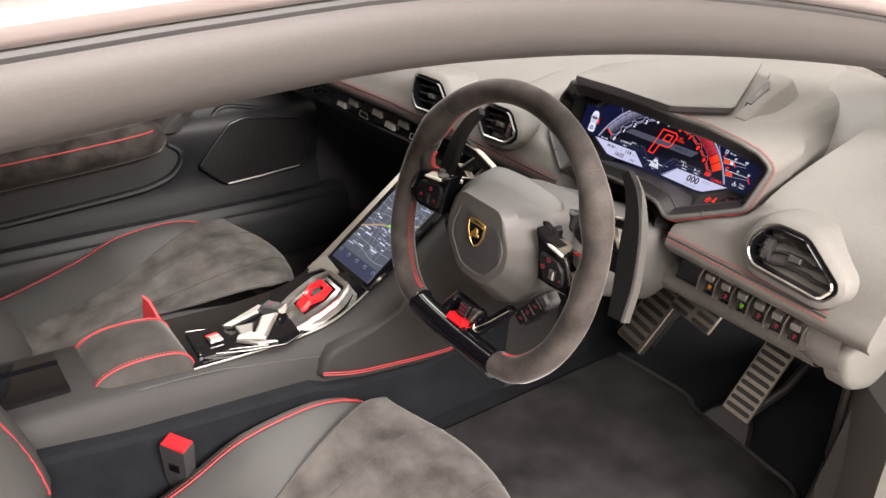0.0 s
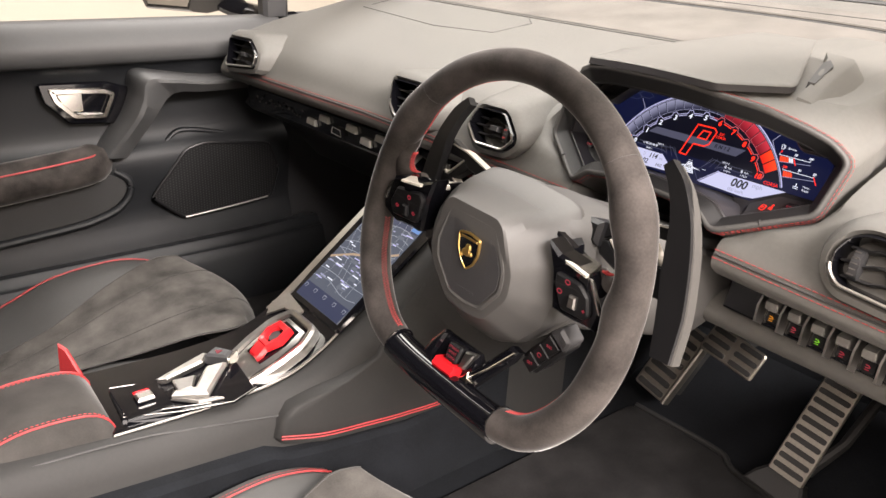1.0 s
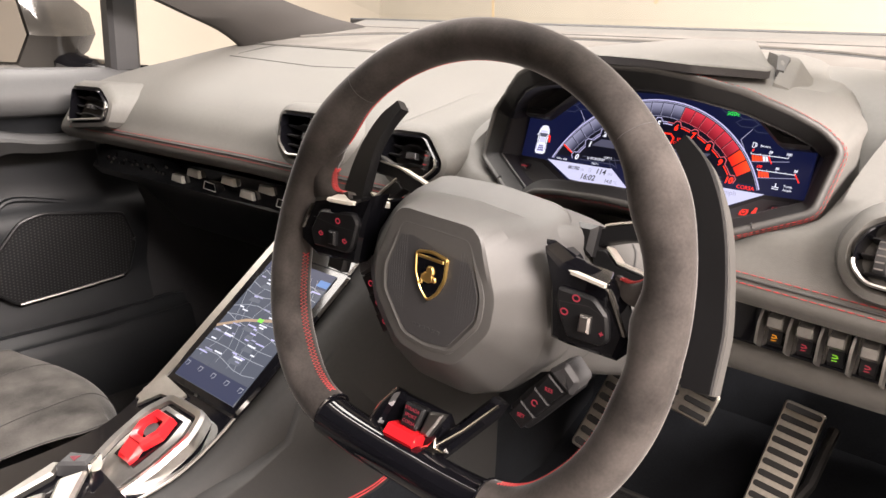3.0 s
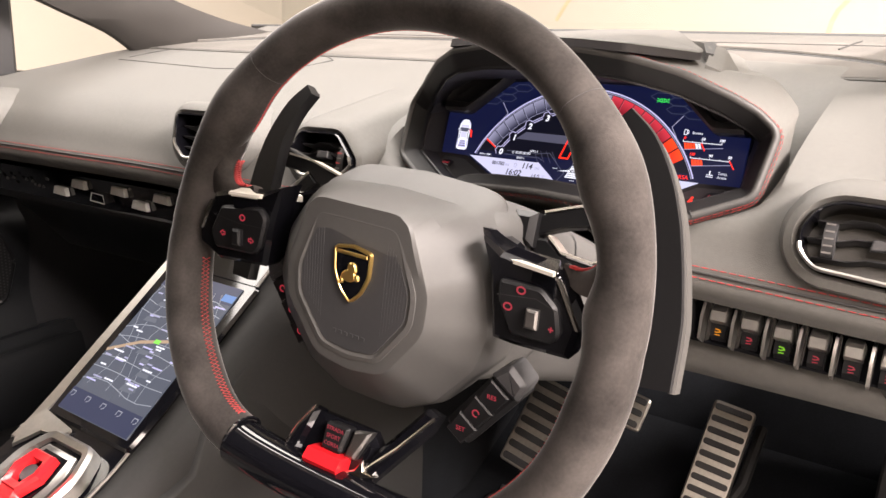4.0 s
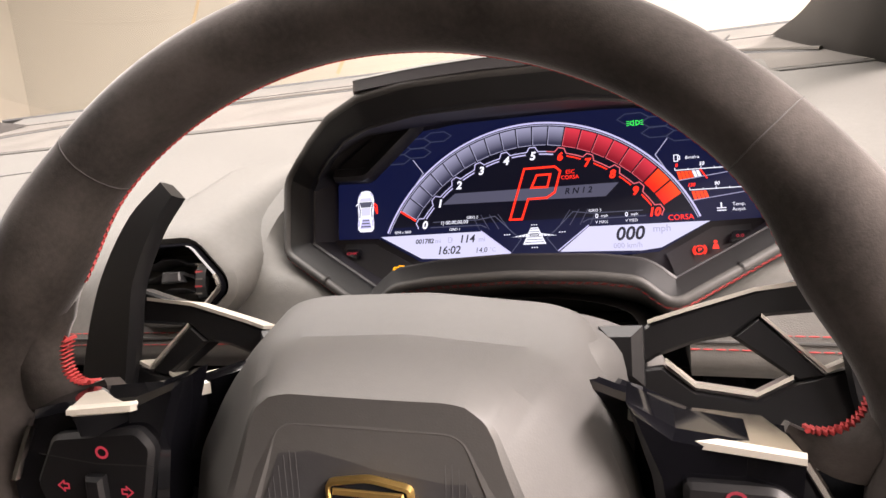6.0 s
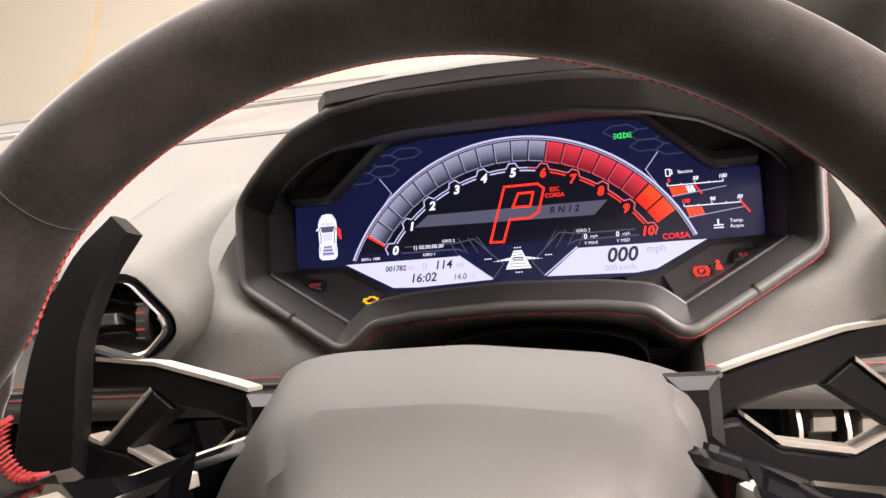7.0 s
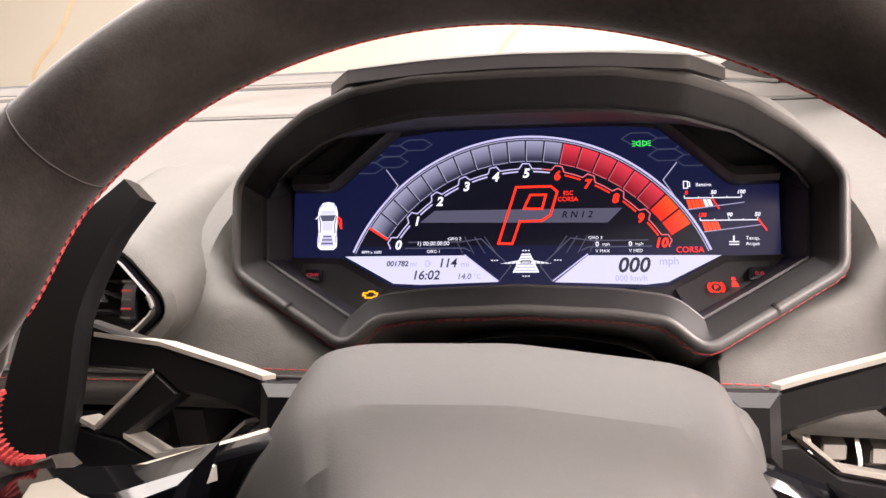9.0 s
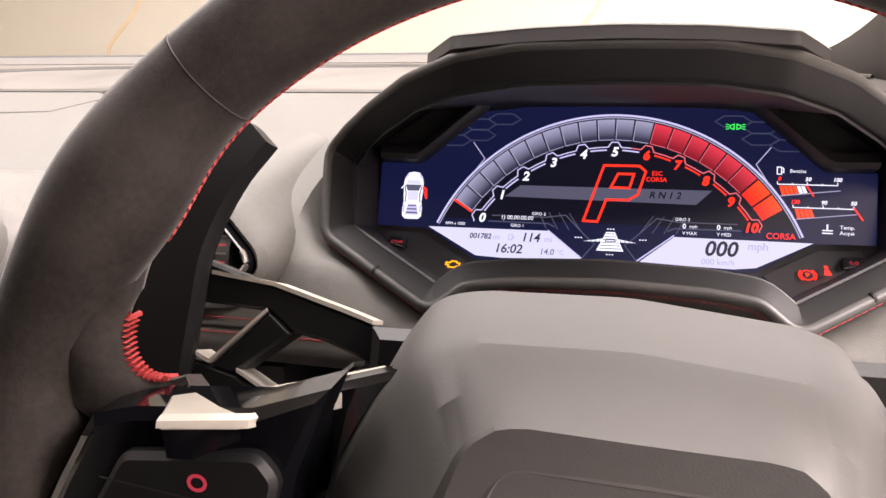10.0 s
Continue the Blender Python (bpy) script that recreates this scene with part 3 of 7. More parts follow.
# ---- air vents ----


def air_vent(outline, y, dial, group="air vents of the dashboard"):
    """A vent in the leaning frame: six-sided frame, dark throat, wavy slats, a thumb wheel."""
    xs, zs = [p[0] for p in outline], [p[1] for p in outline]
    v = thing("air_vent", D, "six-sided black air vent with silver lower rim", "air vent", group)
    o = rounded(outline, 0.006, 3)
    inner, deep = inset(o, 0.0028), inset(o, 0.005)
    part("frame", loft([[(p.x, y + 0.03, p.y) for p in inset(o, -0.002)], [(p.x, y, p.y) for p in o], [(p.x, y - 0.003, p.y) for p in inset(o, 0.002)], [(p.x, y - 0.002, p.y) for p in inner], [(p.x, y + 0.034, p.y) for p in deep]], caps=False), GLOSS, v)
    part("throat", flat(deep, y + 0.032), RUBBER, v)
    # silver edge along the lower side
    mid = sum(zs) / len(zs)
    low = [p for p in inset(o, 0.0015)]
    n = len(low)
    start = min(range(n), key=lambda i: low[i].x + (0 if low[i].y < mid else 9))
    pts = []
    for k in range(n):
        p = low[(start - k) % n]
        if p.y > mid + 0.006:
            break
        pts.append((p.x, y - 0.0035, p.y))
    if len(pts) > 3:
        part("silver_edge", tube(pts, 0.0017, 6), SILVER, v, "thin silver lower rim")
    z0, z1 = min(zs) + 0.01, max(zs) - 0.008
    rows = max(3, int((z1 - z0) / 0.011))
    for k in range(rows):
        z = z0 + (z1 - z0) * (k + 0.5) / rows
        cuts = []
        for a, b in zip(deep, deep[1:] + deep[:1]):
            if (a.y - z) * (b.y - z) < 0:
                cuts.append(a.x + (b.x - a.x) * (z - a.y) / (b.y - a.y))
        if len(cuts) < 2:
            continue
        a, b = min(cuts), max(cuts)
        rings = []
        for j in range(9):
            x = a + (b - a) * j / 8
            dz = 0.0030 * (1 if j in (3, 4, 5) else 0) - 0.0010
            rings.append([(x, y + 0.010, z + dz + 0.0013), (x, y + 0.006, z + dz), (x, y + 0.010, z + dz - 0.0013), (x, y + 0.03, z + dz - 0.003), (x, y + 0.03, z + dz + 0.001)])
        part("slat", loft(rings), PLASTIC, v, angle=30)
    x = (min(xs) + max(xs)) / 2
    part("slider", slab([(x - 0.008, (z0 + z1) / 2 - 0.004), (x + 0.008, (z0 + z1) / 2 - 0.003), (x + 0.007, (z0 + z1) / 2 + 0.004), (x - 0.007, (z0 + z1) / 2 + 0.004)], y + 0.002, y + 0.012, 0.001), PLASTIC, v)
    if dial:
        x = min(xs) + 0.020 if dial > 0 else max(xs) - 0.020
        wheel = part("thumb_wheel", loft([[(x + w, y + 0.008 - 0.007 * math.cos(a), mid + 0.013 * math.sin(a)) for a in (2 * math.pi * i / 18 for i in range(18))] for w in (-0.004, 0.004)]), PLASTIC, v)
        for i in range(5):
            z = mid - 0.010 + 0.005 * i
            part("tick", flat([(x - 0.003, z), (x + 0.003, z), (x + 0.003, z + 0.0012), (x - 0.003, z + 0.0012)], y - 0.0008), RED_TICK if i % 2 and dial < 0 else SILVER_DARK, wheel)
    return v


def vent_hood(outline, y, lift=0.014, run=0.16, climb=0.032):
    """The leather brow round a vent, running forwards into the dashboard top."""
    o = rounded([Vector(p) for p in outline], 0.009, 3)
    far = inset(o, -lift * 1.3)
    h = part("vent_hood", loft([[(p.x, y + 0.004, p.y) for p in inset(o, -0.001)], [(p.x, y, p.y) for p in inset(o, -0.004)], [(p.x, y + 0.003, p.y) for p in inset(o, -lift * 0.7)], [(p.x, y + 0.012, p.y + 0.003) for p in inset(o, -lift)], [(p.x, y + run, p.y + climb) for p in far]], caps=False), LEATHER, dash, "grey leather brow round an air vent", angle=28)
    h.matrix_basis = D
    return h


VENT_DRIVER = [(-0.276, -0.013), (-0.224, -0.012), (-0.199, -0.037), (-0.197, -0.045), (-0.211, -0.059), (-0.264, -0.061), (-0.288, -0.039)]
VENT_MIDDLE = [(-0.464, -0.011), (-0.395, -0.010), (-0.362, -0.036), (-0.372, -0.060), (-0.436, -0.064), (-0.457, -0.048)]
VENT_RIGHT = [(0.220, -0.024), (0.234, -0.018), (0.268, -0.019), (0.315, -0.053), (0.317, -0.060), (0.307, -0.075), (0.224, -0.069), (0.212, -0.057), (0.2105, -0.040)]
VENT_LEFT = [(-0.998, -0.028), (-0.905, -0.024), (-0.868, -0.045), (-0.868, -0.070), (-0.985, -0.084)]
for o, y, dial in ((VENT_DRIVER, -0.078, -1), (VENT_MIDDLE, -0.088, 0), (VENT_RIGHT, -0.078, 1), (VENT_LEFT, -0.112, 0)):
    air_vent(o, y, dial)
    vent_hood(o, y, *((0.013, 0.133, 0.066) if o is VENT_DRIVER else ()))

# ---- instrument cluster ----
cluster = thing("instrument_cluster", D, "lit digital instrument cluster in a deep leather hood", "instrument cluster")
HALF = [(0.045, -0.134, 0.0605), (0.078, -0.126, 0.0580), (0.110, -0.098, 0.0570), (0.140, -0.066, 0.0510), (0.158, -0.046, 0.0450), (0.172, -0.035, 0.0340), (0.166, -0.046, -0.0170), (0.129, -0.062, -0.0380), (0.093, -0.078, -0.0580), (0.076, -0.080, -0.0440), (0.050, -0.080, -0.0405)]
RIM = [(-x, z, y) for x, y, z in HALF] + [(0.0, -0.0385, -0.080)] + [(x, z, y) for x, y, z in HALF[::-1]] + [(0.0, 0.0610, -0.135)]


def ledge_y(x, z):
    """Depth of the sloping ledges below the display's corners."""
    return -0.003 + 1.05 * min(0.0, z + 0.0075 + 0.57 * max(0.0, 0.116 - abs(x)) * (1 if abs(x) > 0.083 else 0.98)) - 0.0


def build_cluster():
    o3 = rounded(RIM, 0.006, 3)
    o = [Vector((p.x, p.y)) for p in o3]
    ys = [p.z for p in o3]
    at = lambda d, dy: [(p.x, y + dy, p.y) for p, y in zip(inset(o, d), ys)]  # noqa: E731
    ramp = lambda v, a, b: min(1.0, max(0.0, (v - a) / (b - a)))  # noqa: E731

    def back(yb, f, bump=0.0):
        """The hood runs level towards the windscreen above, and straight down below."""
        ring = []
        for p, y in zip(o, ys):
            u = ramp(p.y, -0.01, 0.034)
            ring.append((p.x * (f * u + 1.06 * (1 - u)), yb, p.y + u * (0.335 * (yb - y) + 0.004 + bump * ramp(abs(p.x), 0.118, 0.150)) - (1 - u) * 0.25 * (yb + 0.06)))
        return ring

    part("hood_shell", loft([back(0.30, 0.62), back(0.14, 0.84, 0.014), back(0.03, 1.0, 0.018), [(p.x, y + 0.045 * ramp(p.y, 0.0, 0.034) + 0.016, p.y + ramp(p.y, 0.0, 0.034) * (0.0205 + 0.012 * ramp(abs(p.x), 0.118, 0.150))) for p, y in zip(inset(o, -0.0078), ys)], at(-0.0076, 0.014), at(-0.0074, 0.0100)], caps=False), LEATHER, cluster, "grey leather shell of the hood", angle=22)
    part("rolled_edge", loft([at(-0.0073, 0.0105), at(-0.0073, 0.0065), at(-0.0068, 0.0038), at(-0.0055, 0.0017), at(-0.0036, 0.0009), at(-0.0018, 0.0015), at(-0.0006, 0.0034)], caps=False), HOOD, cluster, "dark grey rolled leather edge of the hood", angle=50)
    # shade on this inward slope is put into the darker leather colour
    part("hood_bevel", loft([at(-0.0007, 0.0030), at(0.0002, 0.0044), at(0.0086, 0.0130), at(0.0094, 0.0150), at(0.0094, 0.0200)], caps=False), HOOD_SHADED, cluster, "sloping inside of the hood's edge, colour darkened for shade", angle=25)
    deep = lambda d, yy: [(p.x * (0.97 + 0.22 * ramp(p.y, 0.030, 0.048)), yy, p.y + 0.0068 * ramp(p.y, -0.02, 0.034) + 0.020 * ramp(p.y, 0.030, 0.046)) for p in inset(o, d)]  # noqa: E731
    part("tunnel", loft([at(0.0086, 0.0185), at(0.0108, 0.0195), deep(0.012, -0.004), deep(0.014, 0.004)], caps=False), SHROUD_BLACK, cluster, "satin black inner shroud")
    part("backplate", flat([(x, z) for x, y, z in deep(0.012, 0.0)], 0.005), SHROUD_BLACK, cluster)
    # stepped black masks at the upper corners of the display
    for s in (-1, 1):
        mask = [(s * 0.148, 0.038), (s * 0.121, 0.038), (s * 0.080, 0.0755), (s * 0.090, 0.083), (s * 0.118, 0.070), (s * 0.146, 0.050)]
        part("corner_mask", loft([[(x, 0.0005, z) for x, z in mask], [(x, -0.003, z) for x, z in mask]]), PLASTIC, cluster, angle=25)
        lip = [(0.0765, 0.0760), (0.0800, 0.0735), (0.1195, 0.0385), (0.1240, 0.0365), (0.1470, 0.0370)]
        part("corner_lip", loft([[(s * x, yy, z + dz) for yy, dz in ((0.002, -0.001), (-0.012, -0.001), (-0.015, 0.002), (-0.012, 0.008), (-0.002, 0.011))] for x, z in lip]), PLASTIC, cluster, "black moulded corner ledge", angle=40)
        ledge = [(s * x, z) for x, z in ((0.152, -0.0065), (0.116, -0.0072), (0.0835, -0.0255), (0.066, -0.0265), (0.068, -0.036), (0.094, -0.0515), (0.127, -0.0300), (0.153, -0.0135))]
        part("lamp_ledge", loft([[(x, ledge_y(x, z), z) for x, z in ledge], [(x, 0.006, z - 0.002) for x, z in ledge]], caps=True), SHROUD_BLACK, cluster, "black ledge with warning lamps", angle=20)
        part("ledge_panel", loft([[(s * x, ledge_y(x, z) - d, z) for x, z in ((0.140, -0.0105), (0.117, -0.0115), (0.088, -0.0275), (0.094, -0.0440), (0.122, -0.0290), (0.140, -0.0165))] for d in (0.0, 0.0008)]), PLASTIC, cluster, "dark lamp panel", angle=20)
    # brow: a flat six-sided visor plate, level in the car, with a dark cut edge
    plan = rounded([(-0.079, -0.127), (-0.042, -0.1335), (0.0, -0.1350), (0.042, -0.1335), (0.079, -0.127), (0.112, -0.050), (0.034, 0.108), (-0.034, 0.108), (-0.112, -0.050)], 0.006, 3)
    rise = lambda y: 0.0660 + 0.381 * (y + 0.132)  # noqa: E731
    lift = lambda q, h: [(p.x, p.y, rise(p.y) - 0.0045 * (p.x / 0.08) ** 2 * ramp(p.y, 0.02, -0.13) - 0.011 * max(0.0, abs(p.x) - 0.080) / 0.035 * ramp(p.y, 0.06, -0.06) + h) for p in q]  # noqa: E731
    part("brow_edge", loft([lift(inset(plan, 0.003), -0.001), lift(plan, 0.0005), lift(plan, 0.0072)], caps=False), SHROUD_BLACK, cluster, "dark cut edge of the brow", angle=40)
    part("brow", loft([lift(inset(plan, -0.0003), 0.0070), lift(inset(plan, 0.0005), 0.0078), lift(inset(plan, 0.004), 0.0080), [(p.x * 0.60, -0.03 + (p.y + 0.03) * 0.60, rise(-0.03 + (p.y + 0.03) * 0.60) + 0.0065) for p in plan]]), LEATHER, cluster, "grey leather brow plate over the hood", angle=40)
    for k in (-1, 1):
        part("hood_split", loft([[(k * (x + e), y + h, z + e * 0.7) for e, h in ((-0.0005, 0.0), (0.0005, 0.0), (0.0005, 0.004), (-0.0005, 0.004))] for x, y, z in ((0.1286, -0.0585, -0.0376), (0.1294, -0.0612, -0.0390), (0.1307, -0.0618, -0.0410), (0.1319, -0.0606, -0.0430), (0.1326, -0.0565, -0.0443))]), RUBBER, cluster, "dark split in the rolled edge", angle=20)
        if k < 0:
            continue

        def cheek(x, y):
            """Height of the hood's upper surface beside the brow."""
            f = 1.0 - 0.16 * ramp(y, 0.02, 0.14)
            xs = (0.045, 0.080, 0.110, 0.140, 0.158, 0.172)
            return np.interp(x / f, xs, (0.0605, 0.058, 0.057, 0.051, 0.045, 0.034)) + 0.335 * (y - np.interp(x / f, xs, (-0.134, -0.126, -0.098, -0.066, -0.046, -0.035))) + 0.005

        plate_z = lambda x, y: rise(y) - 0.0045 * (x / 0.08) ** 2 * ramp(y, 0.02, -0.13) - 0.011 * max(0.0, x - 0.080) / 0.035 * ramp(y, 0.06, -0.06)  # noqa: E731
        inner = ((0.114, -0.046), (0.108, -0.020), (0.096, 0.015), (0.084, 0.045), (0.070, 0.075), (0.052, 0.105))
        outer = ((0.127, -0.036), (0.121, -0.012), (0.113, 0.020), (0.104, 0.052), (0.094, 0.086), (0.082, 0.118))
        part("brow_frame", loft([[(a[0], a[1], cheek(*a) - 0.01), (a[0], a[1], plate_z(*a) - 0.0030), (b[0] - 0.003, b[1], plate_z(*a) - 0.0045), (b[0], b[1], plate_z(*a) - 0.0075), (b[0] + 0.020, b[1] + 0.004, cheek(b[0] + 0.020, b[1]) - 0.004)] for a, b in zip(inner, outer)]), LEATHER, cluster, "leather frame beside the brow", angle=40)
        part("brow_gap", loft([[(x, y, plate_z(x, y) + h) for x, y in ((0.104, -0.016), (0.110, -0.014), (0.096, 0.040), (0.080, 0.062), (0.082, 0.045))] for h in (-0.008, -0.0016)]), RUBBER, cluster, "dark notch beside the brow")
    # two rows of stitches round the edge
    n = len(o)
    for d, dy in ((-0.0074, 0.0060), (-0.0080, 0.0125)):
        run = at(d, dy)
        part("stitching", stitches(run[int(n * 0.03):int(n * 0.955)], 0.0048, 0.0034, 0.00028), RED_THREAD, cluster, "red stitching")


build_cluster()

# what the display shows, in thin layers
DISPLAY = [(-0.150, 0.036), (-0.124, 0.036), (-0.080, 0.075), (-0.05, 0.079), (0.05, 0.079), (0.080, 0.075), (0.124, 0.036), (0.150, 0.036), (0.150, -0.007), (0.116, -0.007), (0.083, -0.026), (-0.083, -0.026), (-0.116, -0.007), (-0.150, -0.007)]
display = part("display", slab(DISPLAY, 0.0, 0.003, 0.0004), SCREEN_BG, cluster, "lit colour display with a rev counter")


def gauge(f, r):
    """A point of the rev counter: f from 0 to 10, r across the band from 0 (inner edge) to 1 (outer edge)."""
    a, d = radians(11.52) * (f - 5), 0.1037 + 0.0131 * r
    return 0.0004 + d * math.sin(a), -0.0503 + d * math.cos(a)


def band_glow(name, inner, outer):
    """Light of a gauge segment, rising from its inner to its outer end."""
    m = glow(name, inner, 1.0)
    n, l = m.node_tree.nodes, m.node_tree.links
    co, shift, mag, ramp, mix = n.new("ShaderNodeTexCoord"), n.new("ShaderNodeVectorMath"), n.new("ShaderNodeVectorMath"), n.new("ShaderNodeMapRange"), n.new("ShaderNodeMix")
    shift.inputs[1].default_value = (-0.0004, 0.0, 0.0503)
    mag.operation = "LENGTH"
    l.new(co.outputs["Object"], shift.inputs[0])
    l.new(shift.outputs["Vector"], mag.inputs[0])
    l.new(mag.outputs["Value"], ramp.inputs["Value"])
    ramp.inputs["From Min"].default_value, ramp.inputs["From Max"].default_value = 0.1055, 0.1165
    mix.data_type = "RGBA"
    mix.inputs[6].default_value, mix.inputs[7].default_value = (*inner, 1), (*outer, 1)
    l.new(ramp.outputs["Result"], mix.inputs[0])
    l.new(mix.outputs[2], n["Principled BSDF"].inputs["Emission Color"])
    return m


SEG = band_glow("gauge_grey", (0.035, 0.036, 0.072), (0.34, 0.34, 0.50))
SEG_RED = band_glow("gauge_red", (0.26, 0.010, 0.022), (0.74, 0.045, 0.075))
SEG_HOT = band_glow("gauge_hot_red", (0.95, 0.025, 0.012), (1.30, 0.09, 0.02))


def show_display():
    y = -0.0004
    m = lambda k: -0.0002 * k  # noqa: E731
    part("dial_face", flat([gauge(f, 1.15) for f in np.linspace(-0.62, 10.62, 49)], m(1)), SCREEN_BLACK, display)
    # hexagon lines in the upper corners
    for s in (-1, 1):
        for i in range(4):
            for j in range(3):
                cx, cz = s * (0.054 + 0.0158 * i), 0.0480 + 0.0072 * j + (0.0036 if i % 2 else 0)
                if abs(cx) + 0.9 * cz > 0.150 or (cx / 0.118) ** 2 + (cz / 0.074) ** 2 < 1.08 or cz > 0.068:
                    continue
                pts = [(cx + 0.0105 * math.cos(k * math.pi / 3), cz + 0.0040 * math.sin(k * math.pi / 3)) for k in range(7)]
                part("hexagon", strip(pts, 0.0007, m(1)), HEXLINE, display)
    # coloured band of segments: twelve grey, eight red, the last two bright, parted by black lines
    for k in range(20):
        f0, f1 = k * 0.5 + 0.025, (k + 1) * 0.5 - 0.025
        red = k > 11
        mid = (f0 + f1) / 2
        part("segment", flat([gauge(f, 0.0) for f in (f0, mid, f1)] + [gauge(f, 1.0) for f in (f1, mid, f0)], m(2)), SEG_HOT if k > 17 else SEG_RED if red else SEG, display)
        if k < 18:
            part("segment_edge", strip([gauge(f1, 0.0), gauge(f0, 0.0), gauge(f0, 1.0)], 0.0004, m(3)), SEG_RED_EDGE if red else SEG_PALE, display)
    part("arc_line", strip([gauge(f, 1.20) for f in np.linspace(-0.80, 10.80, 81)], 0.0013, m(3)), LILAC, display)
    part("arc_line", strip([gauge(f, 1.08) for f in np.linspace(-0.80, 10.80, 81)], 0.0006, m(3)), SEG_PALE, display)
    # inner double line with a notch over every number
    for k in range(11):
        lo, hi = (-0.24 if k == 0 else -0.5), (0.24 if k == 10 else 0.5)
        part("notch", strip([gauge(k + f, r) for f, r in ((lo, -0.36), (-0.20, -0.36), (-0.10, -0.12), (0.10, -0.12), (0.20, -0.36), (hi, -0.36))], 0.0007, m(4)), LILAC if k < 6 else SEG_RED_EDGE, display)
        if k < 10:
            part("inner_line", strip([gauge(k + f, -0.50) for f in (0.24, 0.5, 0.76)], 0.0009, m(4)), LILAC if k < 6 else RED_GLOW, display)
    bm = bmesh.new()
    strip([gauge(-0.02, -0.02), gauge(-0.02, 1.05)], 0.0013, m(4), bm)
    part("needle", bm, RED_GLOW, display)
    for k in range(11):
        x, z = gauge(k, -0.61)
        writing(str(k), 0.0078, display, RED_GLOW if k > 5 else WHITE, on_face(x, z, m(5)), "numeral", shear=0.2, bold=0.0003)
    part("band", slab([(-0.0665, 0.0155), (0.0500, 0.0140), (0.0590, 0.0230), (-0.0570, 0.0230)], m(1.5), m(1), 0.00005), BAND, display)
    # outlined gear letter
    bm = bmesh.new()
    letter = [(-0.0166, 0.0016), (-0.0055, 0.0369), (0.0160, 0.0370), (0.0198, 0.0336), (0.0155, 0.0190), (0.0100, 0.0155), (-0.0033, 0.0153), (-0.0080, 0.0014), (-0.0166, 0.0016)]
    strip(letter, 0.0014, m(6), bm)
    strip([(-0.0008, 0.0232), (0.0104, 0.0230), (0.0128, 0.0318), (0.0032, 0.0318), (-0.0008, 0.0232)], 0.0014, m(6), bm)
    part("gear_letter", bm, RED_GLOW, display)
    writing("R N 1 2", 0.0058, display, SCREEN_BLACK, on_face(0.0315, 0.0190, m(5)), shear=0.25, bold=0.0001)
    writing("ESC", 0.0038, display, RED_GLOW, on_face(0.0265, 0.0325, m(5)))
    writing("CORSA", 0.0038, display, RED_GLOW, on_face(0.0262, 0.0287, m(5)))
    writing("CORSA", 0.0050, display, RED_GLOW, on_face(0.0980, -0.0033, m(5)))
    # lower panels
    part("left_panel", flat([(-0.1150, -0.0058), (-0.0375, -0.0056), (-0.0167, -0.0222), (-0.0656, -0.0240), (-0.0830, -0.0232)], m(3)), PANEL, display)
    part("right_panel", flat([(0.0380, -0.0061), (0.1160, -0.0065), (0.0850, -0.0225), (0.0725, -0.0240), (0.0179, -0.0225)], m(3)), PANEL, display)
    ink = SCREEN_INK
    writing("001782", 0.0047, display, ink, on_face(-0.0806, -0.0108, m(5)), shear=0.15, bold=0.0001)
    writing("mi", 0.0046, display, SEG_PALE, on_face(-0.0702, -0.0110, m(5)))
    writing("114", 0.0078, display, ink, on_face(-0.0487, -0.0106, m(5)), shear=0.2, bold=0.00012)
    writing("mi", 0.0052, display, SEG_PALE, on_face(-0.0374, -0.0112, m(5)))
    writing("16:02", 0.0080, display, ink, on_face(-0.0624, -0.0182, m(5)), shear=0.2, bold=0.00012)
    writing("14.0", 0.0052, display, ink, on_face(-0.0381, -0.0190, m(5)), shear=0.15)
    writing("°C", 0.0042, display, SEG_PALE, on_face(-0.0296, -0.0190, m(5)))
    bm = strip([(-0.0622, -0.0124), (-0.0622, -0.0088), (-0.0602, -0.0088), (-0.0602, -0.0124), (-0.0622, -0.0124)], 0.0004, m(5))
    strip([(-0.0602, -0.0110), (-0.0594, -0.0112), (-0.0594, -0.0094)], 0.0004, m(5), bm)
    part("pump_symbol", bm, SEG_PALE, display)
    writing("000", 0.0125, display, ink, on_face(0.0647, -0.0126, m(5)), shear=0.2, bold=0.0003)
    writing("mph", 0.0066, display, SEG_PALE, on_face(0.0857, -0.0100, m(5)))
    writing("000 km/h", 0.0050, display, SEG_PALE, on_face(0.0635, -0.0203, m(5)))
    writing("RPM x 1000", 0.0026, display, WHITE, on_face(-0.0974, -0.0033, m(5)))
    writing("1) 00.00.00.00", 0.0036, display, WHITE, on_face(-0.0579, 0.0019, m(5)), shear=0.1)
    writing("GIRO 2", 0.0027, display, WHITE, on_face(-0.0442, 0.0048, m(5)))
    writing("GIRO 1", 0.0027, display, WHITE, on_face(-0.0574, -0.0031, m(5)))
    writing("GIRO 3", 0.0027, display, WHITE, on_face(0.0425, 0.0046, m(5)))
    for x, word in ((0.0466, "V MAX"), (0.0663, "V MED")):
        writing("0", 0.0042, display, WHITE, on_face(x - 0.0030, 0.0006, m(5)), bold=0.0001)
        writing("mph", 0.0027, display, WHITE, on_face(x + 0.0022, 0.0006, m(5)))
        writing(word, 0.0028, display, WHITE, on_face(x + 0.0002, -0.0036, m(5)))
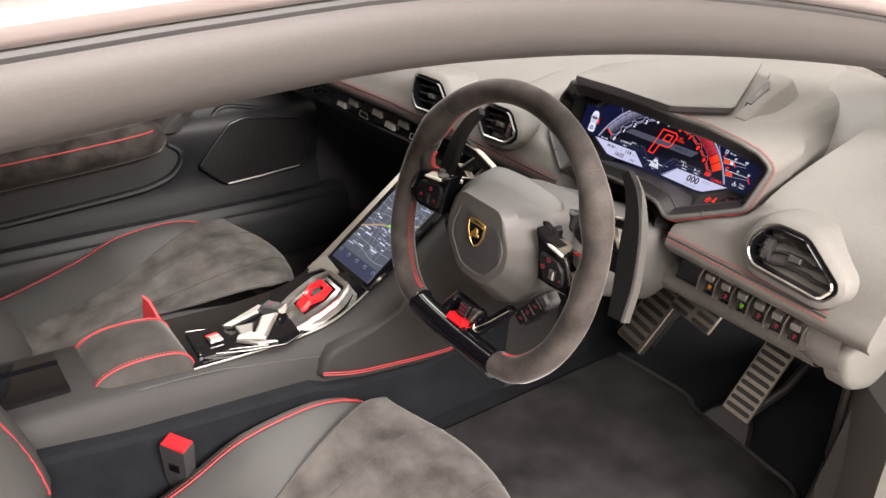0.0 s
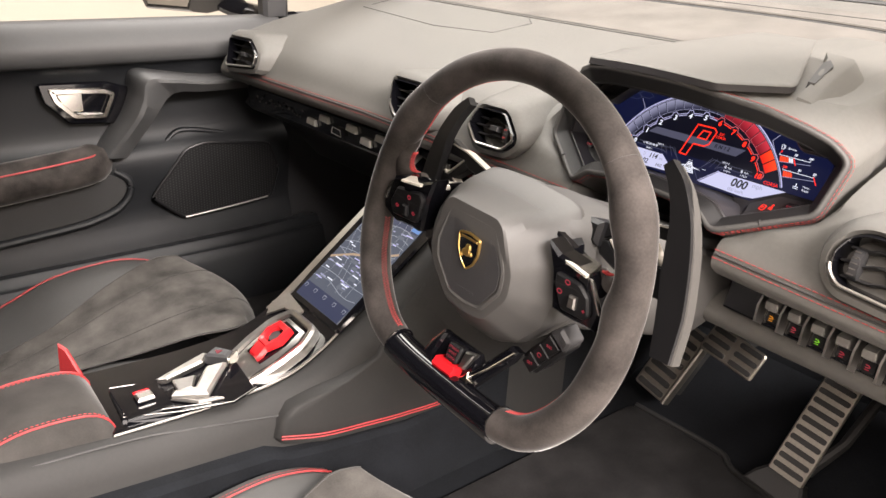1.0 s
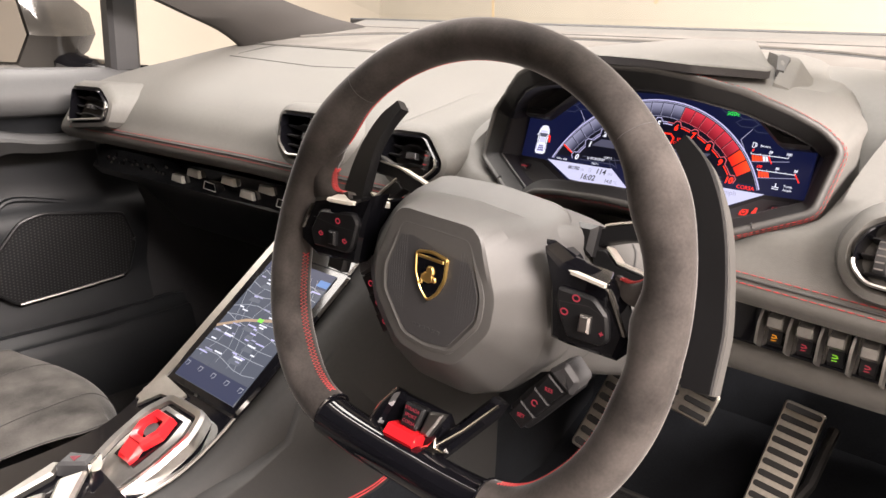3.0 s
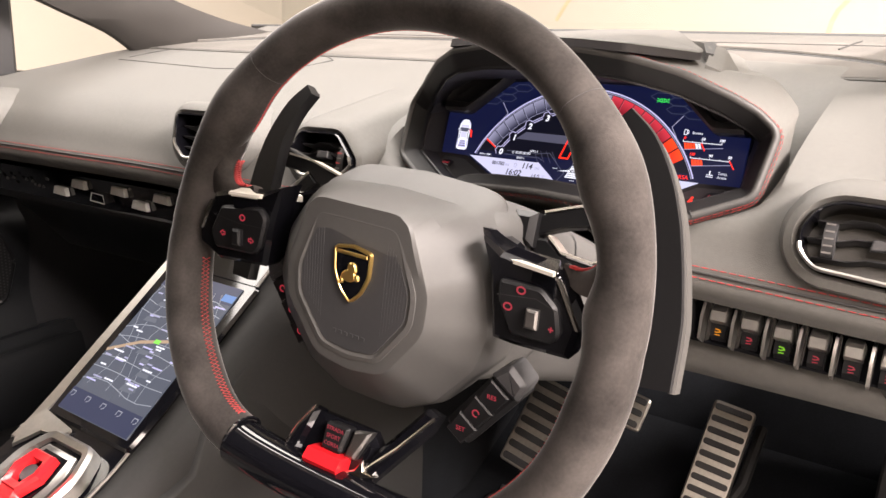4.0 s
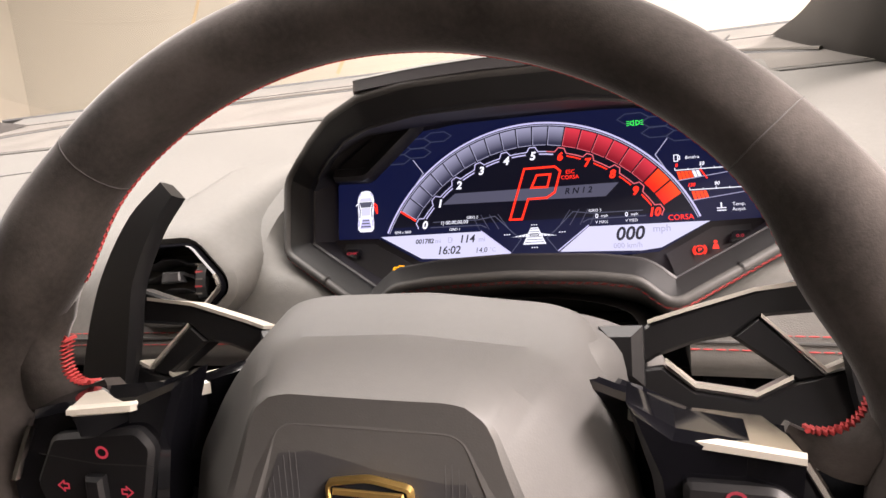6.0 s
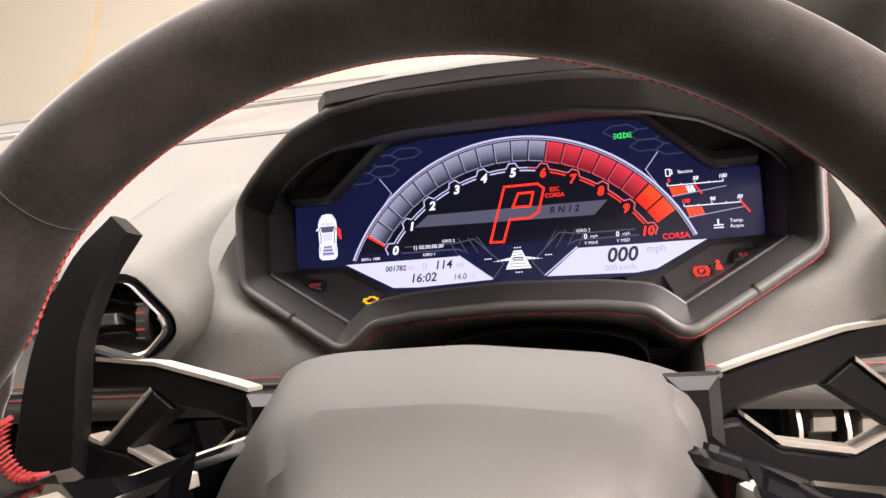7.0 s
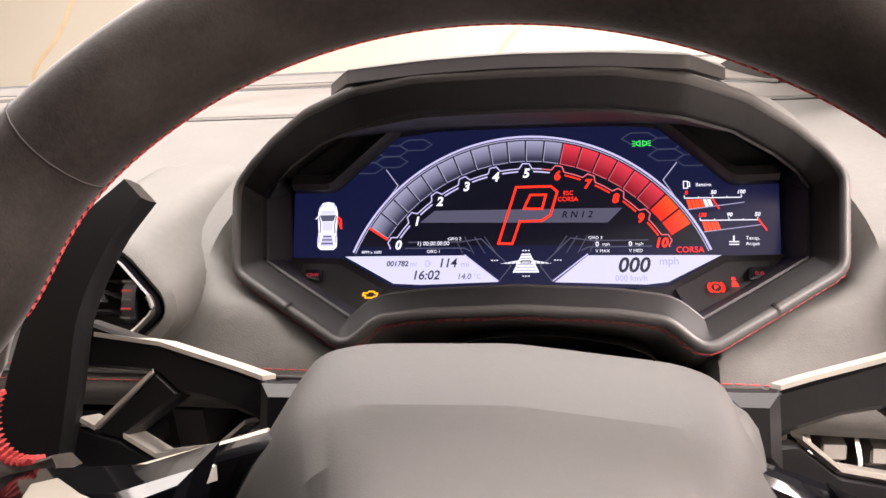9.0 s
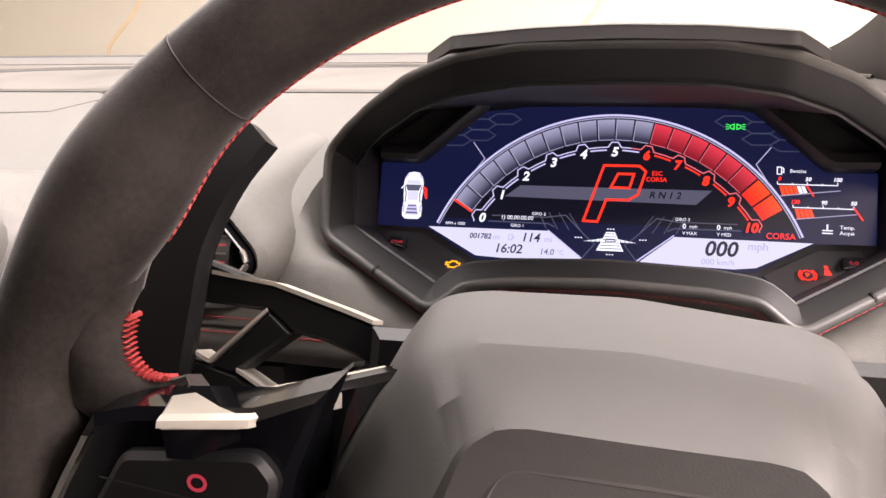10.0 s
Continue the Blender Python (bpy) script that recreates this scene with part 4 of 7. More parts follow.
    # attitude symbol: a white tapering tail with rungs, a cockpit box and thin wings
    part("attitude_symbol", flat([(-0.0022, -0.0047), (0.0030, -0.0047), (0.0086, -0.0165), (-0.0079, -0.0165)], m(3)), WHITE, display)
    part("attitude_wings", flat([(-0.0160, -0.0110), (-0.0035, -0.0088), (0.0042, -0.0088), (0.0165, -0.0110), (0.0044, -0.0109), (-0.0040, -0.0109)], m(4)), WHITE, display)
    for k in range(6):
        f = 0.10 + 0.155 * k
        part("attitude_rung", strip([(0.0004 - 0.0022 - 0.0050 * f, -0.0047 - 0.0118 * f), (0.0004 + 0.0022 + 0.0050 * f, -0.0047 - 0.0118 * f)], 0.0004, m(5)), SEG, display)
    part("attitude_cockpit", strip([(-0.0022, -0.0092), (0.0030, -0.0092), (0.0034, -0.0106), (-0.0026, -0.0106), (-0.0022, -0.0092)], 0.0005, m(6)), SCREEN_BLACK, display)
    for s in (-1, 1):
        for k in range(3):
            part("attitude_mark", strip([(0.0004 + s * (0.0172 + 0.0017 * k), -0.0089), (0.0004 + s * (0.0182 + 0.0017 * k), -0.0089)], 0.0007, m(4)), WHITE, display)
        for k in range(4):
            part("attitude_mark", strip([(0.0004 + s * (0.0060 + 0.0026 * k), -0.0097 - 0.0003 * k), (0.0004 + s * (0.0066 + 0.0026 * k), -0.0108)], 0.0004, m(5)), SEG, display)
    for z in (-0.0029, -0.0187):
        for k in range(3):
            part("attitude_mark", strip([(-0.0018 + 0.0017 * k, z), (-0.0008 + 0.0017 * k, z)], 0.0007, m(4)), WHITE, display)
    # faint perspective floor: bent outlines and slanting lines beside the letter
    for s in (-1, 1):
        for k in range(4):
            part("floor_line", strip([(s * (0.018 + 0.007 * k), -0.0045), (s * (0.0255 + 0.0062 * k), 0.0062)], 0.0005, m(2)), BAND, display)
        part("floor_edge", strip([(s * 0.0150, -0.0075), (s * 0.0275, 0.0048), (s * 0.0400, 0.0030), (s * 0.0740, 0.0030)], 0.0006, m(2.5)), FAINT, display)
        part("floor_edge", strip([(s * 0.0340, -0.0030), (s * 0.0380, -0.0010), (s * 0.0760, -0.0008)], 0.0006, m(2.5)), FAINT, display)
        part("floor_edge", strip([(s * 0.0380, -0.0052), (s * 0.0167, -0.0218)], 0.0008, m(3.5)), LILAC, display)
        part("floor_edge", strip([(s * 0.0167, -0.0222), (s * 0.0090, -0.0125), (s * 0.0150, -0.0075)], 0.0006, m(2.5)), FAINT, display)
    # little car from above: white body with shaded glass, roof, tail vents and an open door
    cx = -0.1270
    mini = [(-0.0058, 0.0262), (-0.0036, 0.0292), (0.0, 0.0298), (0.0036, 0.0292), (0.0058, 0.0262), (0.0066, 0.0225), (0.0064, 0.0150), (0.0060, 0.0100), (0.0066, 0.0055), (0.0064, 0.0005), (0.0044, -0.0014), (-0.0044, -0.0014), (-0.0064, 0.0005), (-0.0066, 0.0055), (-0.0060, 0.0100), (-0.0064, 0.0150), (-0.0066, 0.0225)]
    part("car_symbol", flat([(cx + x, z) for x, z in mini], m(3)), WHITE, display)
    for nm, z0, z1, w0, w1, tint in (("windscreen", 0.0172, 0.0212, 0.0038, 0.0054, FAINT), ("bonnet_shade", 0.0216, 0.0242, 0.0050, 0.0040, PANEL), ("roof", 0.0110, 0.0168, 0.0034, 0.0036, PANEL), ("engine_cover", 0.0012, 0.0085, 0.0046, 0.0028, LILAC), ("engine_slat", 0.0022, 0.0032, 0.0040, 0.0036, FAINT), ("engine_slat", 0.0046, 0.0055, 0.0034, 0.0031, FAINT), ("engine_slat", 0.0068, 0.0076, 0.0028, 0.0026, FAINT)):
        part("car_symbol_" + nm, flat([(cx - w0, z0), (cx + w0, z0), (cx + w1, z1), (cx - w1, z1)], m(4) if nm != "engine_slat" else m(5)), tint, display)
    for k in (-1, 1):
        part("car_symbol_lamp", flat([(cx + k * 0.0034, 0.0276), (cx + k * 0.0056, 0.0246), (cx + k * 0.0056, 0.0262), (cx + k * 0.0040, 0.0284)], m(4)), LILAC, display)
        part("car_symbol_side", strip([(cx + k * 0.0058, 0.0205), (cx + k * 0.0046, 0.0150), (cx + k * 0.0050, 0.0095)], 0.0007, m(4)), FAINT, display)
        part("car_symbol_flank", flat([(cx + k * 0.0050, 0.0030), (cx + k * 0.0062, 0.0030), (cx + k * 0.0062, 0.0085), (cx + k * 0.0050, 0.0075)], m(4)), LILAC, display)
    part("car_symbol_mirror", flat([(cx - 0.0064, 0.0196), (cx - 0.0082, 0.0182), (cx - 0.0082, 0.0192), (cx - 0.0064, 0.0210)], m(3)), WHITE, display)
    part("car_symbol_door", strip([(cx + 0.0066, 0.0200), (cx + 0.0088, 0.0182), (cx + 0.0092, 0.0120)], 0.0011, m(4)), RED_GLOW, display)
    part("car_symbol_door", strip([(cx + 0.0064, 0.0190), (cx + 0.0090, 0.0120)], 0.0007, m(4)), RED_GLOW, display)
    # fuel and temperature scales on the right
    for x0, z, lbl in ((0.0955, 0.0281, ("0", "50", "100")), (0.1043, 0.0144, ("130", "90", "50"))):
        part("scale", strip([(x0, z), (x0 + 0.0328, z)], 0.0006, m(4)), WHITE, display)
        for k in range(5):
            x = x0 + 0.0082 * k
            part("scale_mark", strip([(x, z), (x, z + (0.0017 if k % 2 == 0 else 0.0010))], 0.0005, m(4)), WHITE, display)
        for k, word in enumerate(lbl):
            writing(word, 0.0032, display, RED_GLOW if k == 0 else WHITE, on_face(x0 + 0.0010 + 0.0158 * k, z + 0.0032, m(5)), shear=0.2, bold=0.0001)
        part("scale_wedge", strip([(x0 + 0.0018, z - 0.0070), (x0 + 0.0345, z - 0.0030)], 0.0005, m(4)), SEG_PALE, display)
        for k in range(6 if z > 0.02 else 4):
            xa, h = x0 + 0.0022 + 0.0024 * k, 0.0009
            part("bar", flat([(xa + 0.0004, z - 0.0066 + 0.0003 * k), (xa + 0.0024, z - 0.0063 + 0.0003 * k), (xa + 0.0008, z - h), (xa - 0.0012, z - h)], m(4)), WHITE if k > 3 else SEG_HOT, display)
    part("pointer", strip([(0.1113, 0.0278), (0.1154, 0.0213)], 0.0009, m(6)), RED_GLOW, display)
    part("pointer", strip([(0.1370, 0.0152), (0.1420, 0.0079)], 0.0009, m(6)), RED_GLOW, display)
    for s in (-1, 1):
        part("side_tick", strip([(0.0013 + s * 0.0903, 0.0503), (0.0012 + s * 0.0822, 0.0397), (0.0006 + s * 0.0905, 0.0275)], 0.0006, m(3)), SEG_PALE, display)
    writing("Benzina", 0.0029, display, WHITE, on_face(0.1067, 0.0361, m(5)))
    writing("Temp.", 0.0031, display, WHITE, on_face(0.1339, 0.0034, m(5)))
    writing("Acqua", 0.0031, display, WHITE, on_face(0.1337, 0.0001, m(5)))
    bm = strip([(0.0952, 0.0342), (0.0952, 0.0384), (0.0976, 0.0384), (0.0976, 0.0342), (0.0952, 0.0342)], 0.0006, m(4))
    strip([(0.0976, 0.0356), (0.0988, 0.0352), (0.0988, 0.0374), (0.0980, 0.0382)], 0.0006, m(4), bm)
    part("fuel_symbol", bm, WHITE, display)
    bm = strip([(0.1232, 0.0018), (0.1232, 0.0050)], 0.0010, m(4))
    strip([(0.1204, 0.0014), (0.1262, 0.0014)], 0.0007, m(4), bm)
    strip([(0.1204, -0.0002), (0.1262, -0.0002)], 0.0007, m(4), bm)
    part("water_symbol", bm, WHITE, display)
    # green lamps symbol
    bm = bmesh.new()
    for s in (-1, 1):
        strip([(0.0710 + s * 0.0008, 0.0610), (0.0710 + s * 0.0008, 0.0642), (0.0710 + s * 0.0030, 0.0634), (0.0710 + s * 0.0030, 0.0618), (0.0710 + s * 0.0008, 0.0610)], 0.0006, m(4), bm)
        for k in range(3):
            strip([(0.0710 + s * 0.0036, 0.0614 + 0.0012 * k), (0.0710 + s * 0.0056, 0.0610 + 0.0016 * k)], 0.0005, m(4), bm)
    part("lights_symbol", bm, GREEN_GLOW, display)


show_display()


def warning_lamps():
    def lay(ob):
        for v in ob.data.vertices:
            v.co.y = ledge_y(v.co.x, v.co.z) - 0.0016
        return ob

    engine = [(-0.0995, -0.0302), (-0.0965, -0.0302), (-0.0955, -0.0285), (-0.0915, -0.0285), (-0.0905, -0.0300), (-0.0885, -0.0300), (-0.0885, -0.0332), (-0.0905, -0.0332), (-0.0920, -0.0345), (-0.0970, -0.0345), (-0.0975, -0.0325), (-0.0995, -0.0325), (-0.0995, -0.0302)]
    engine = [(-0.0940 + (x + 0.0940) * 0.68, -0.0310 + (z + 0.0315) * 0.68) for x, z in engine]
    bm = strip(engine, 0.0009, 0)
    lay(part("engine_lamp", bm, AMBER_GLOW, cluster, "lit amber engine lamp", smooth=False))
    ring = [(0.1085 + 0.0029 * math.cos(a), -0.0270 + 0.0029 * math.sin(a)) for a in (2 * math.pi * k / 20 for k in range(21))]
    lay(part("brake_lamp", strip(ring, 0.0007, 0), RED_GLOW, cluster, "lit red brake lamp", smooth=False))
    tilt = pose(0.1085, ledge_y(0.1085, -0.0270) - 0.0018, -0.0270, 90 - 46, 0, 0)
    writing("P", 0.0042, cluster, RED_GLOW, tilt, bold=0.0002)
    for k, sgn in enumerate((-1, 1)):
        arc_pts = [(0.1085 + sgn * 0.0040 * math.cos(a), -0.0270 + 0.0040 * math.sin(a)) for a in (0.9 * (t / 4 - 1) for t in range(9))]
        lay(part("lamp_bracket", strip(arc_pts, 0.0006, 0), RED_GLOW, cluster, smooth=False))
    bm = flat([(0.1160, -0.0270), (0.1200, -0.0270), (0.1192, -0.0238), (0.1168, -0.0238)], 0)
    lay(part("belt_lamp", bm, RED_GLOW, cluster, "lit red belt lamp", smooth=False))
    lay(part("belt_lamp_top", flat([(0.1180 + 0.0012 * math.cos(a), -0.0222 + 0.0012 * math.sin(a)) for a in (2 * math.pi * k / 10 for k in range(10))], 0), RED_GLOW, cluster, smooth=False))
    for x, z, txt in ((-0.1300, -0.0190, "CHK"), (0.1325, -0.0190, "0.0")):
        s = 1 if x > 0 else -1
        o = rounded([(x - s * 0.0068, z - 0.0042), (x + s * 0.0046, z - 0.0012), (x + s * 0.0070, z + 0.0042), (x - s * 0.0040, z + 0.0042)], 0.002, 3)
        key = part("key", loft([[(q.x, ledge_y(q.x, q.y) - d, q.y) for q in o] for d in (0.0, 0.0030)] + [[(q.x, ledge_y(q.x, q.y) - 0.0036, q.y) for q in inset(o, 0.0008)]]), PLASTIC_SOFT, cluster, "small black key")
        writing(txt, 0.0040, key, RED_DIM, pose(x, ledge_y(x, z) - 0.0040, z, 90 - 46, 0, 0))


warning_lamps()
# ---- steering wheel ----
WHEEL = pose(0.008, -0.3074, 0.5437, -1.0, 0, 2.6) @ pose(0, 0, 0, 0, 3.6, 0) @ Matrix.Scale(0.962, 4)
# the rim leans more than the hub and sits a little lower
RIM_FRAME = WHEEL.inverted() @ pose(0.0025, -0.3063, 0.5252, -12.3, 0, 1.0) @ pose(0, 0, 0, 0, 3.0, 0)
wheel = thing("steering_wheel", WHEEL, "flat-bottomed suede steering wheel with red cross-stitching", "steering wheel")


def rim_point(a):
    """Middle of the rim at angle a (0 at the right, anticlockwise), with a flattened bottom."""
    up = abs(math.degrees(math.asin(math.sin(a))))
    r = np.interp(up, (0, 15, 30, 60, 90), (0.1618, 0.1640, 0.1652, 0.1660, 0.1657))
    if math.sin(a) < -0.2:
        r = (r ** -16 + (0.1365 / -math.sin(a)) ** -16) ** (-1 / 16)
    return Vector((r * math.cos(a), 0, r * math.sin(a)))


def rim_ring(a, n=20):
    p = rim_point(a)
    d = (rim_point(a + 0.01) - rim_point(a - 0.01)).normalized()
    out = Vector((d.z, 0, -d.x))
    deg = math.degrees(a) % 360
    near = lambda c, w: math.exp(-(((deg - c + 180) % 360 - 180) / w) ** 2)  # noqa: E731
    thick = 0.0160 + 0.0020 * (near(33, 9) + near(147, 9)) - 0.0008 * (near(12, 9) + near(168, 9)) + 0.0010 * (near(-35, 16) + near(215, 16)) + 0.0010 * near(-54, 10)
    thick_in = 0.0138 + 0.0055 * (near(31, 9) + near(149, 9)) + 0.003 * (near(-12, 10) + near(192, 10)) + 0.006 * (near(6, 6) + near(174, 6)) + 0.0015 * (near(-40, 20) + near(220, 20)) - 0.0014 * near(90, 55) - 0.0016 * near(50, 22)
    ring = []
    for k in range(n):
        t = 2 * math.pi * k / n
        c = math.cos(t)
        ring.append(p + out * c * (thick if c > 0 else thick_in) + Vector((0, 1, 0)) * math.sin(t) * (thick * 1.02))
    return ring


def arc(a0, a1, n):
    return [radians(a0 + (a1 - a0) * k / (n - 1)) for k in range(n)]


def smooth_line(pts, m):
    """Points along a smooth curve through the given ones."""
    out = []
    for k in range(len(pts) - 1):
        a, b, c, d = pts[max(k - 1, 0)], pts[k], pts[k + 1], pts[min(k + 2, len(pts) - 1)]
        for j in range(m):
            u = j / m
            out.append(0.5 * (2 * b + (c - a) * u + (2 * a - 5 * b + 4 * c - d) * u * u + (3 * b - a - 3 * c + d) * u ** 3))
    return out + [pts[-1]]


def rim_part(name, bm, mat, label="", angle=35.0):
    ob = part(name, bm, mat, wheel, label, angle)
    ob.matrix_basis = RIM_FRAME
    return ob


def build_rim():
    rim_part("rim", loft([rim_ring(a) for a in arc(-60, 239, 220)]), SUEDE, "grey suede covered rim")
    rim_part("lower_rim", loft([[rim_point(a) * 1.020 + (v - rim_point(a)) * 1.06 for v in rim_ring(a)] for a in arc(239.4, 299.6, 40)]), GLOSS, "piano black lower rim")
    for a in (-60.3, 239.2):
        ring = rim_ring(radians(a))
        c = rim_point(radians(a))
        rim_part("rim_band", tube([c + (v - c) * 1.0 for v in ring] + [c + (ring[0] - c) * 1.0], 0.0011, 6), GLOSS)
    # the cover sweeps off the rim onto each spoke in a rounded web
    sweep = [(0.1290, 0.0620), (0.1365, 0.0515), (0.1410, 0.0435), (0.1432, 0.0365), (0.1425, 0.0300), (0.1390, 0.0245), (0.1325, 0.0212), (0.1262, 0.0214), (0.1215, 0.0232)]
    webs = []
    for s in (-1, 1):
        line = smooth_line([Vector((s * (x * 0.98 + 0.0015) + 0.0035, 0.004, z * 0.96 + 0.0155)) for x, z in sweep], 5)
        rings = []
        for k, p in enumerate(line):
            d = (line[min(k + 1, len(line) - 1)] - line[max(k - 1, 0)]).normalized()
            n = Vector((-d.z, 0, d.x)) * s
            u = k / (len(line) - 1)
            p = p + n * 0.007 * max(0.0, 1 - u / 0.22)
            deep = 0.016 - 0.006 * max(0.0, 1 - u / 0.3) - 0.011 * min(1.0, max(0.0, (u - 0.68) / 0.25))
            fw = 1.0 - 1.15 * min(1.0, max(0.0, (u - 0.62) / 0.25))
            rings.append([p + n * a + Vector((0, b, 0)) for a, b in ((deep, -0.008 * fw), (deep * 0.5, -0.0105 * fw), (deep * 0.19, -0.0090 * fw), (0.0006, -0.0050 * fw), (0.0, 0.0015 * (1 - fw)), (0.0004, 0.0050), (deep * 0.19, 0.0095), (deep, 0.0125))])
        rim_part("rim_web", loft(rings), SUEDE, "suede web where the rim meets the spoke", 60)
        webs.append(line)
    # two zigzag threads make the cross-stitch on the inner side
    for s, line in zip((-1, 1), webs):
        fine = smooth_line(line, 3)[42:-12]
        for flip in (0, 1):
            pts = []
            for k, p in enumerate(fine[::4]):
                e = 1 if (k + flip) % 2 else -1
                pts.append(p + Vector((0, 0.0012 + 0.0030 * e + 0.0050 * max(0.0, 1 - k / 11), 0.0003)))
            rim_part("stitching", tube(pts, 0.00095, 5), RED_THREAD, "red cross-stitching")
    for a0, a1 in ((30, 150), (188, 237), (-57, -10)):
        for flip in (0, 1):
            pts = []
            for k, a in enumerate(np.arange(a0, a1, 1.1)):
                r, c = rim_ring(radians(a)), rim_point(radians(a))
                wide, mid_t = (0.08, -0.42) if a0 == 30 else (0.20, -0.02)
                t = wide * (1 if (k + flip) % 2 else -1) + mid_t
                pts.append(c + math.cos(t) * 1.002 * (r[10] - c) - math.sin(t) * 1.004 * (r[5] - c))
            rim_part("stitching", tube(pts, 0.00042 if a0 == 30 else 0.0006, 4), RED_THREAD, "red cross-stitching")
    # thin seam lines of the cover
    for a in (46, 134):
        ring = rim_ring(radians(a))
        c = rim_point(radians(a))
        rim_part("cover_seam", tube([c + (v - c) * 1.0 for v in ring] + [c + (ring[0] - c) * 1.0], 0.00025, 5), SUEDE_DARK)


build_rim()

HUB = [(-0.046, 0.0360), (0.0, 0.0385), (0.048, 0.0355), (0.0600, 0.0320), (0.0690, 0.020), (0.0800, -0.002), (0.0880, -0.035), (0.082, -0.062), (0.055, -0.094), (0.024, -0.109), (-0.024, -0.109), (-0.054, -0.094), (-0.079, -0.062), (-0.086, -0.035), (-0.0795, -0.004), (-0.0690, 0.020), (-0.0590, 0.0325)]
BADGE = [(-0.029, 0.0205), (0.029, 0.0205), (0.043, -0.016), (0.042, -0.034), (0.021, -0.062), (0.0, -0.065), (-0.021, -0.062), (-0.042, -0.034), (-0.043, -0.016)]


def refine(pts, step):
    """The same closed outline with more points along its sides."""
    out = []
    for a, b in zip(pts, pts[1:] + pts[:1]):
        m = max(1, int((b - a).length / step))
        out += [a + (b - a) * j / m for j in range(m)]
    return out


def build_hub():
    o = refine(rounded(HUB, 0.006, 4), 0.004)
    b = rounded(BADGE, 0.005, 4)

    crease = inset(rounded(BADGE, 0.004, 3), -0.0115)

    def ring(f, y):
        mid = Vector((0, -0.027))
        crown = 0.0070 * min(1.0, max(0.0, (y - 0.0125) / 0.028))
        return [((mid + (p - mid) * f).x, y + 0.010 * max(0, p.y / 0.03), (mid + (p - mid) * f).y + crown * min(1.0, max(0.0, p.y / 0.030))) for p in o]

    def onto(p, f, y):
        """A point between the crease (0) and the outer edge (1), along the ray from the middle."""
        mid = Vector((0, -0.027))
        d = (p - mid).normalized()
        best = 0.05
        for a, c in zip(crease, crease[1:] + crease[:1]):
            e = c - a
            det = d.x * -e.y + d.y * e.x
            if abs(det) < 1e-12:
                continue
            w = a - mid
            r, u = (w.x * -e.y + w.y * e.x) / det, (d.x * w.y - d.y * w.x) / det
            if r > 0 and -1e-6 <= u <= 1 + 1e-6:
                best = r
        q = mid + d * best
        q = q + (p - q) * f
        return (q.x, y + 0.010 * f * max(0, p.y / 0.03), q.y)

    part("hub", loft([ring(0.97, 0.050), ring(1.0, 0.043), ring(1.0, 0.018), ring(0.987, 0.0125), [onto(p, 0.88, 0.0062) for p in o], [onto(p, 0.45, -0.0072) for p in o], [onto(p, 0.0, -0.0188) for p in o], [onto(p, -0.10, -0.0194) for p in o]]), HUB_LEATHER, wheel, "grey leather airbag cover", angle=20)
    rim2 = inset(b, -0.004)
    part("badge_rim", loft([[(p.x, -0.015, p.y) for p in inset(b, -0.006)], [(p.x, -0.0200, p.y) for p in rim2], [(p.x, -0.0206, p.y) for p in inset(b, -0.001)], [(p.x, -0.0190, p.y) for p in inset(b, 0.002)]], caps=False), HUB_LEATHER, wheel)
    plate = part("badge_panel", loft([[(p.x, -0.0160, p.y) for p in inset(b, 0.0015)], [(p.x, -0.0202, p.y) for p in inset(b, 0.002)]]), BADGE_GREY, wheel, "ribbed dark grey badge panel")
    # fine slanting ribs at both sides of the panel
    for s in (-1, 1):
        for k in range(9):
            x = 0.0245 + 0.0021 * k
            top = 0.012 - max(0, (x - 0.028)) * 1.9
            low = -0.050 + max(0, (x - 0.022)) * 1.15
            if top - low < 0.006:
                continue
            part("rib", tube([(s * x, -0.0203, top), (s * (x - 0.001), -0.02015, low)], 0.00010, 4), BADGE_GREY, plate)
    # shield: gold border on black, with a plain raised gold form
    sh = [(-0.0148, 0.0042), (0.0, 0.0068), (0.0148, 0.0042), (0.0140, -0.0120), (0.0085, -0.0240), (0.0, -0.0318), (-0.0085, -0.0240), (-0.0140, -0.0120)]
    s = rounded(sh, 0.003, 3)
    crest = part("shield", loft([[(p.x, -0.0195, p.y) for p in s], [(p.x, -0.0225, p.y) for p in inset(s, 0.0006)], [(p.x, -0.0228, p.y) for p in inset(s, 0.0016)], [(p.x, -0.0220, p.y) for p in inset(s, 0.0022)]], caps=False), GOLD, wheel, "gold-edged black shield badge")
    part("field", slab([(p.x, p.y) for p in inset(s, 0.0020)], -0.0222, -0.0195, 0.0002), GLOSS, crest)
    part("bar", slab([(-0.0118, -0.0002), (0.0118, -0.0002), (0.0115, 0.0022), (-0.0115, 0.0022)], -0.0230, -0.0215, 0.0004), GOLD, crest)
    lumps = [[(-0.0075, -0.0165), (-0.0070, -0.0120), (-0.0020, -0.0085), (0.0035, -0.0100), (0.0045, -0.0150), (0.0, -0.0175)], [(-0.0030, -0.0095), (-0.0015, -0.0045), (0.0030, -0.0040), (0.0050, -0.0090), (0.0030, -0.0120)], [(0.0020, -0.0120), (0.0060, -0.0110), (0.0072, -0.0150), (0.0040, -0.0165)], [(-0.0085, -0.0185), (-0.0055, -0.0195), (-0.0045, -0.0150), (-0.0070, -0.0140)]]
    for k, blob in enumerate(lumps):
        part("gold_form", slab(blob, -0.0236 - 0.0003 * (k % 2), -0.0215, 0.0009, r=0.0018), GOLD, crest)
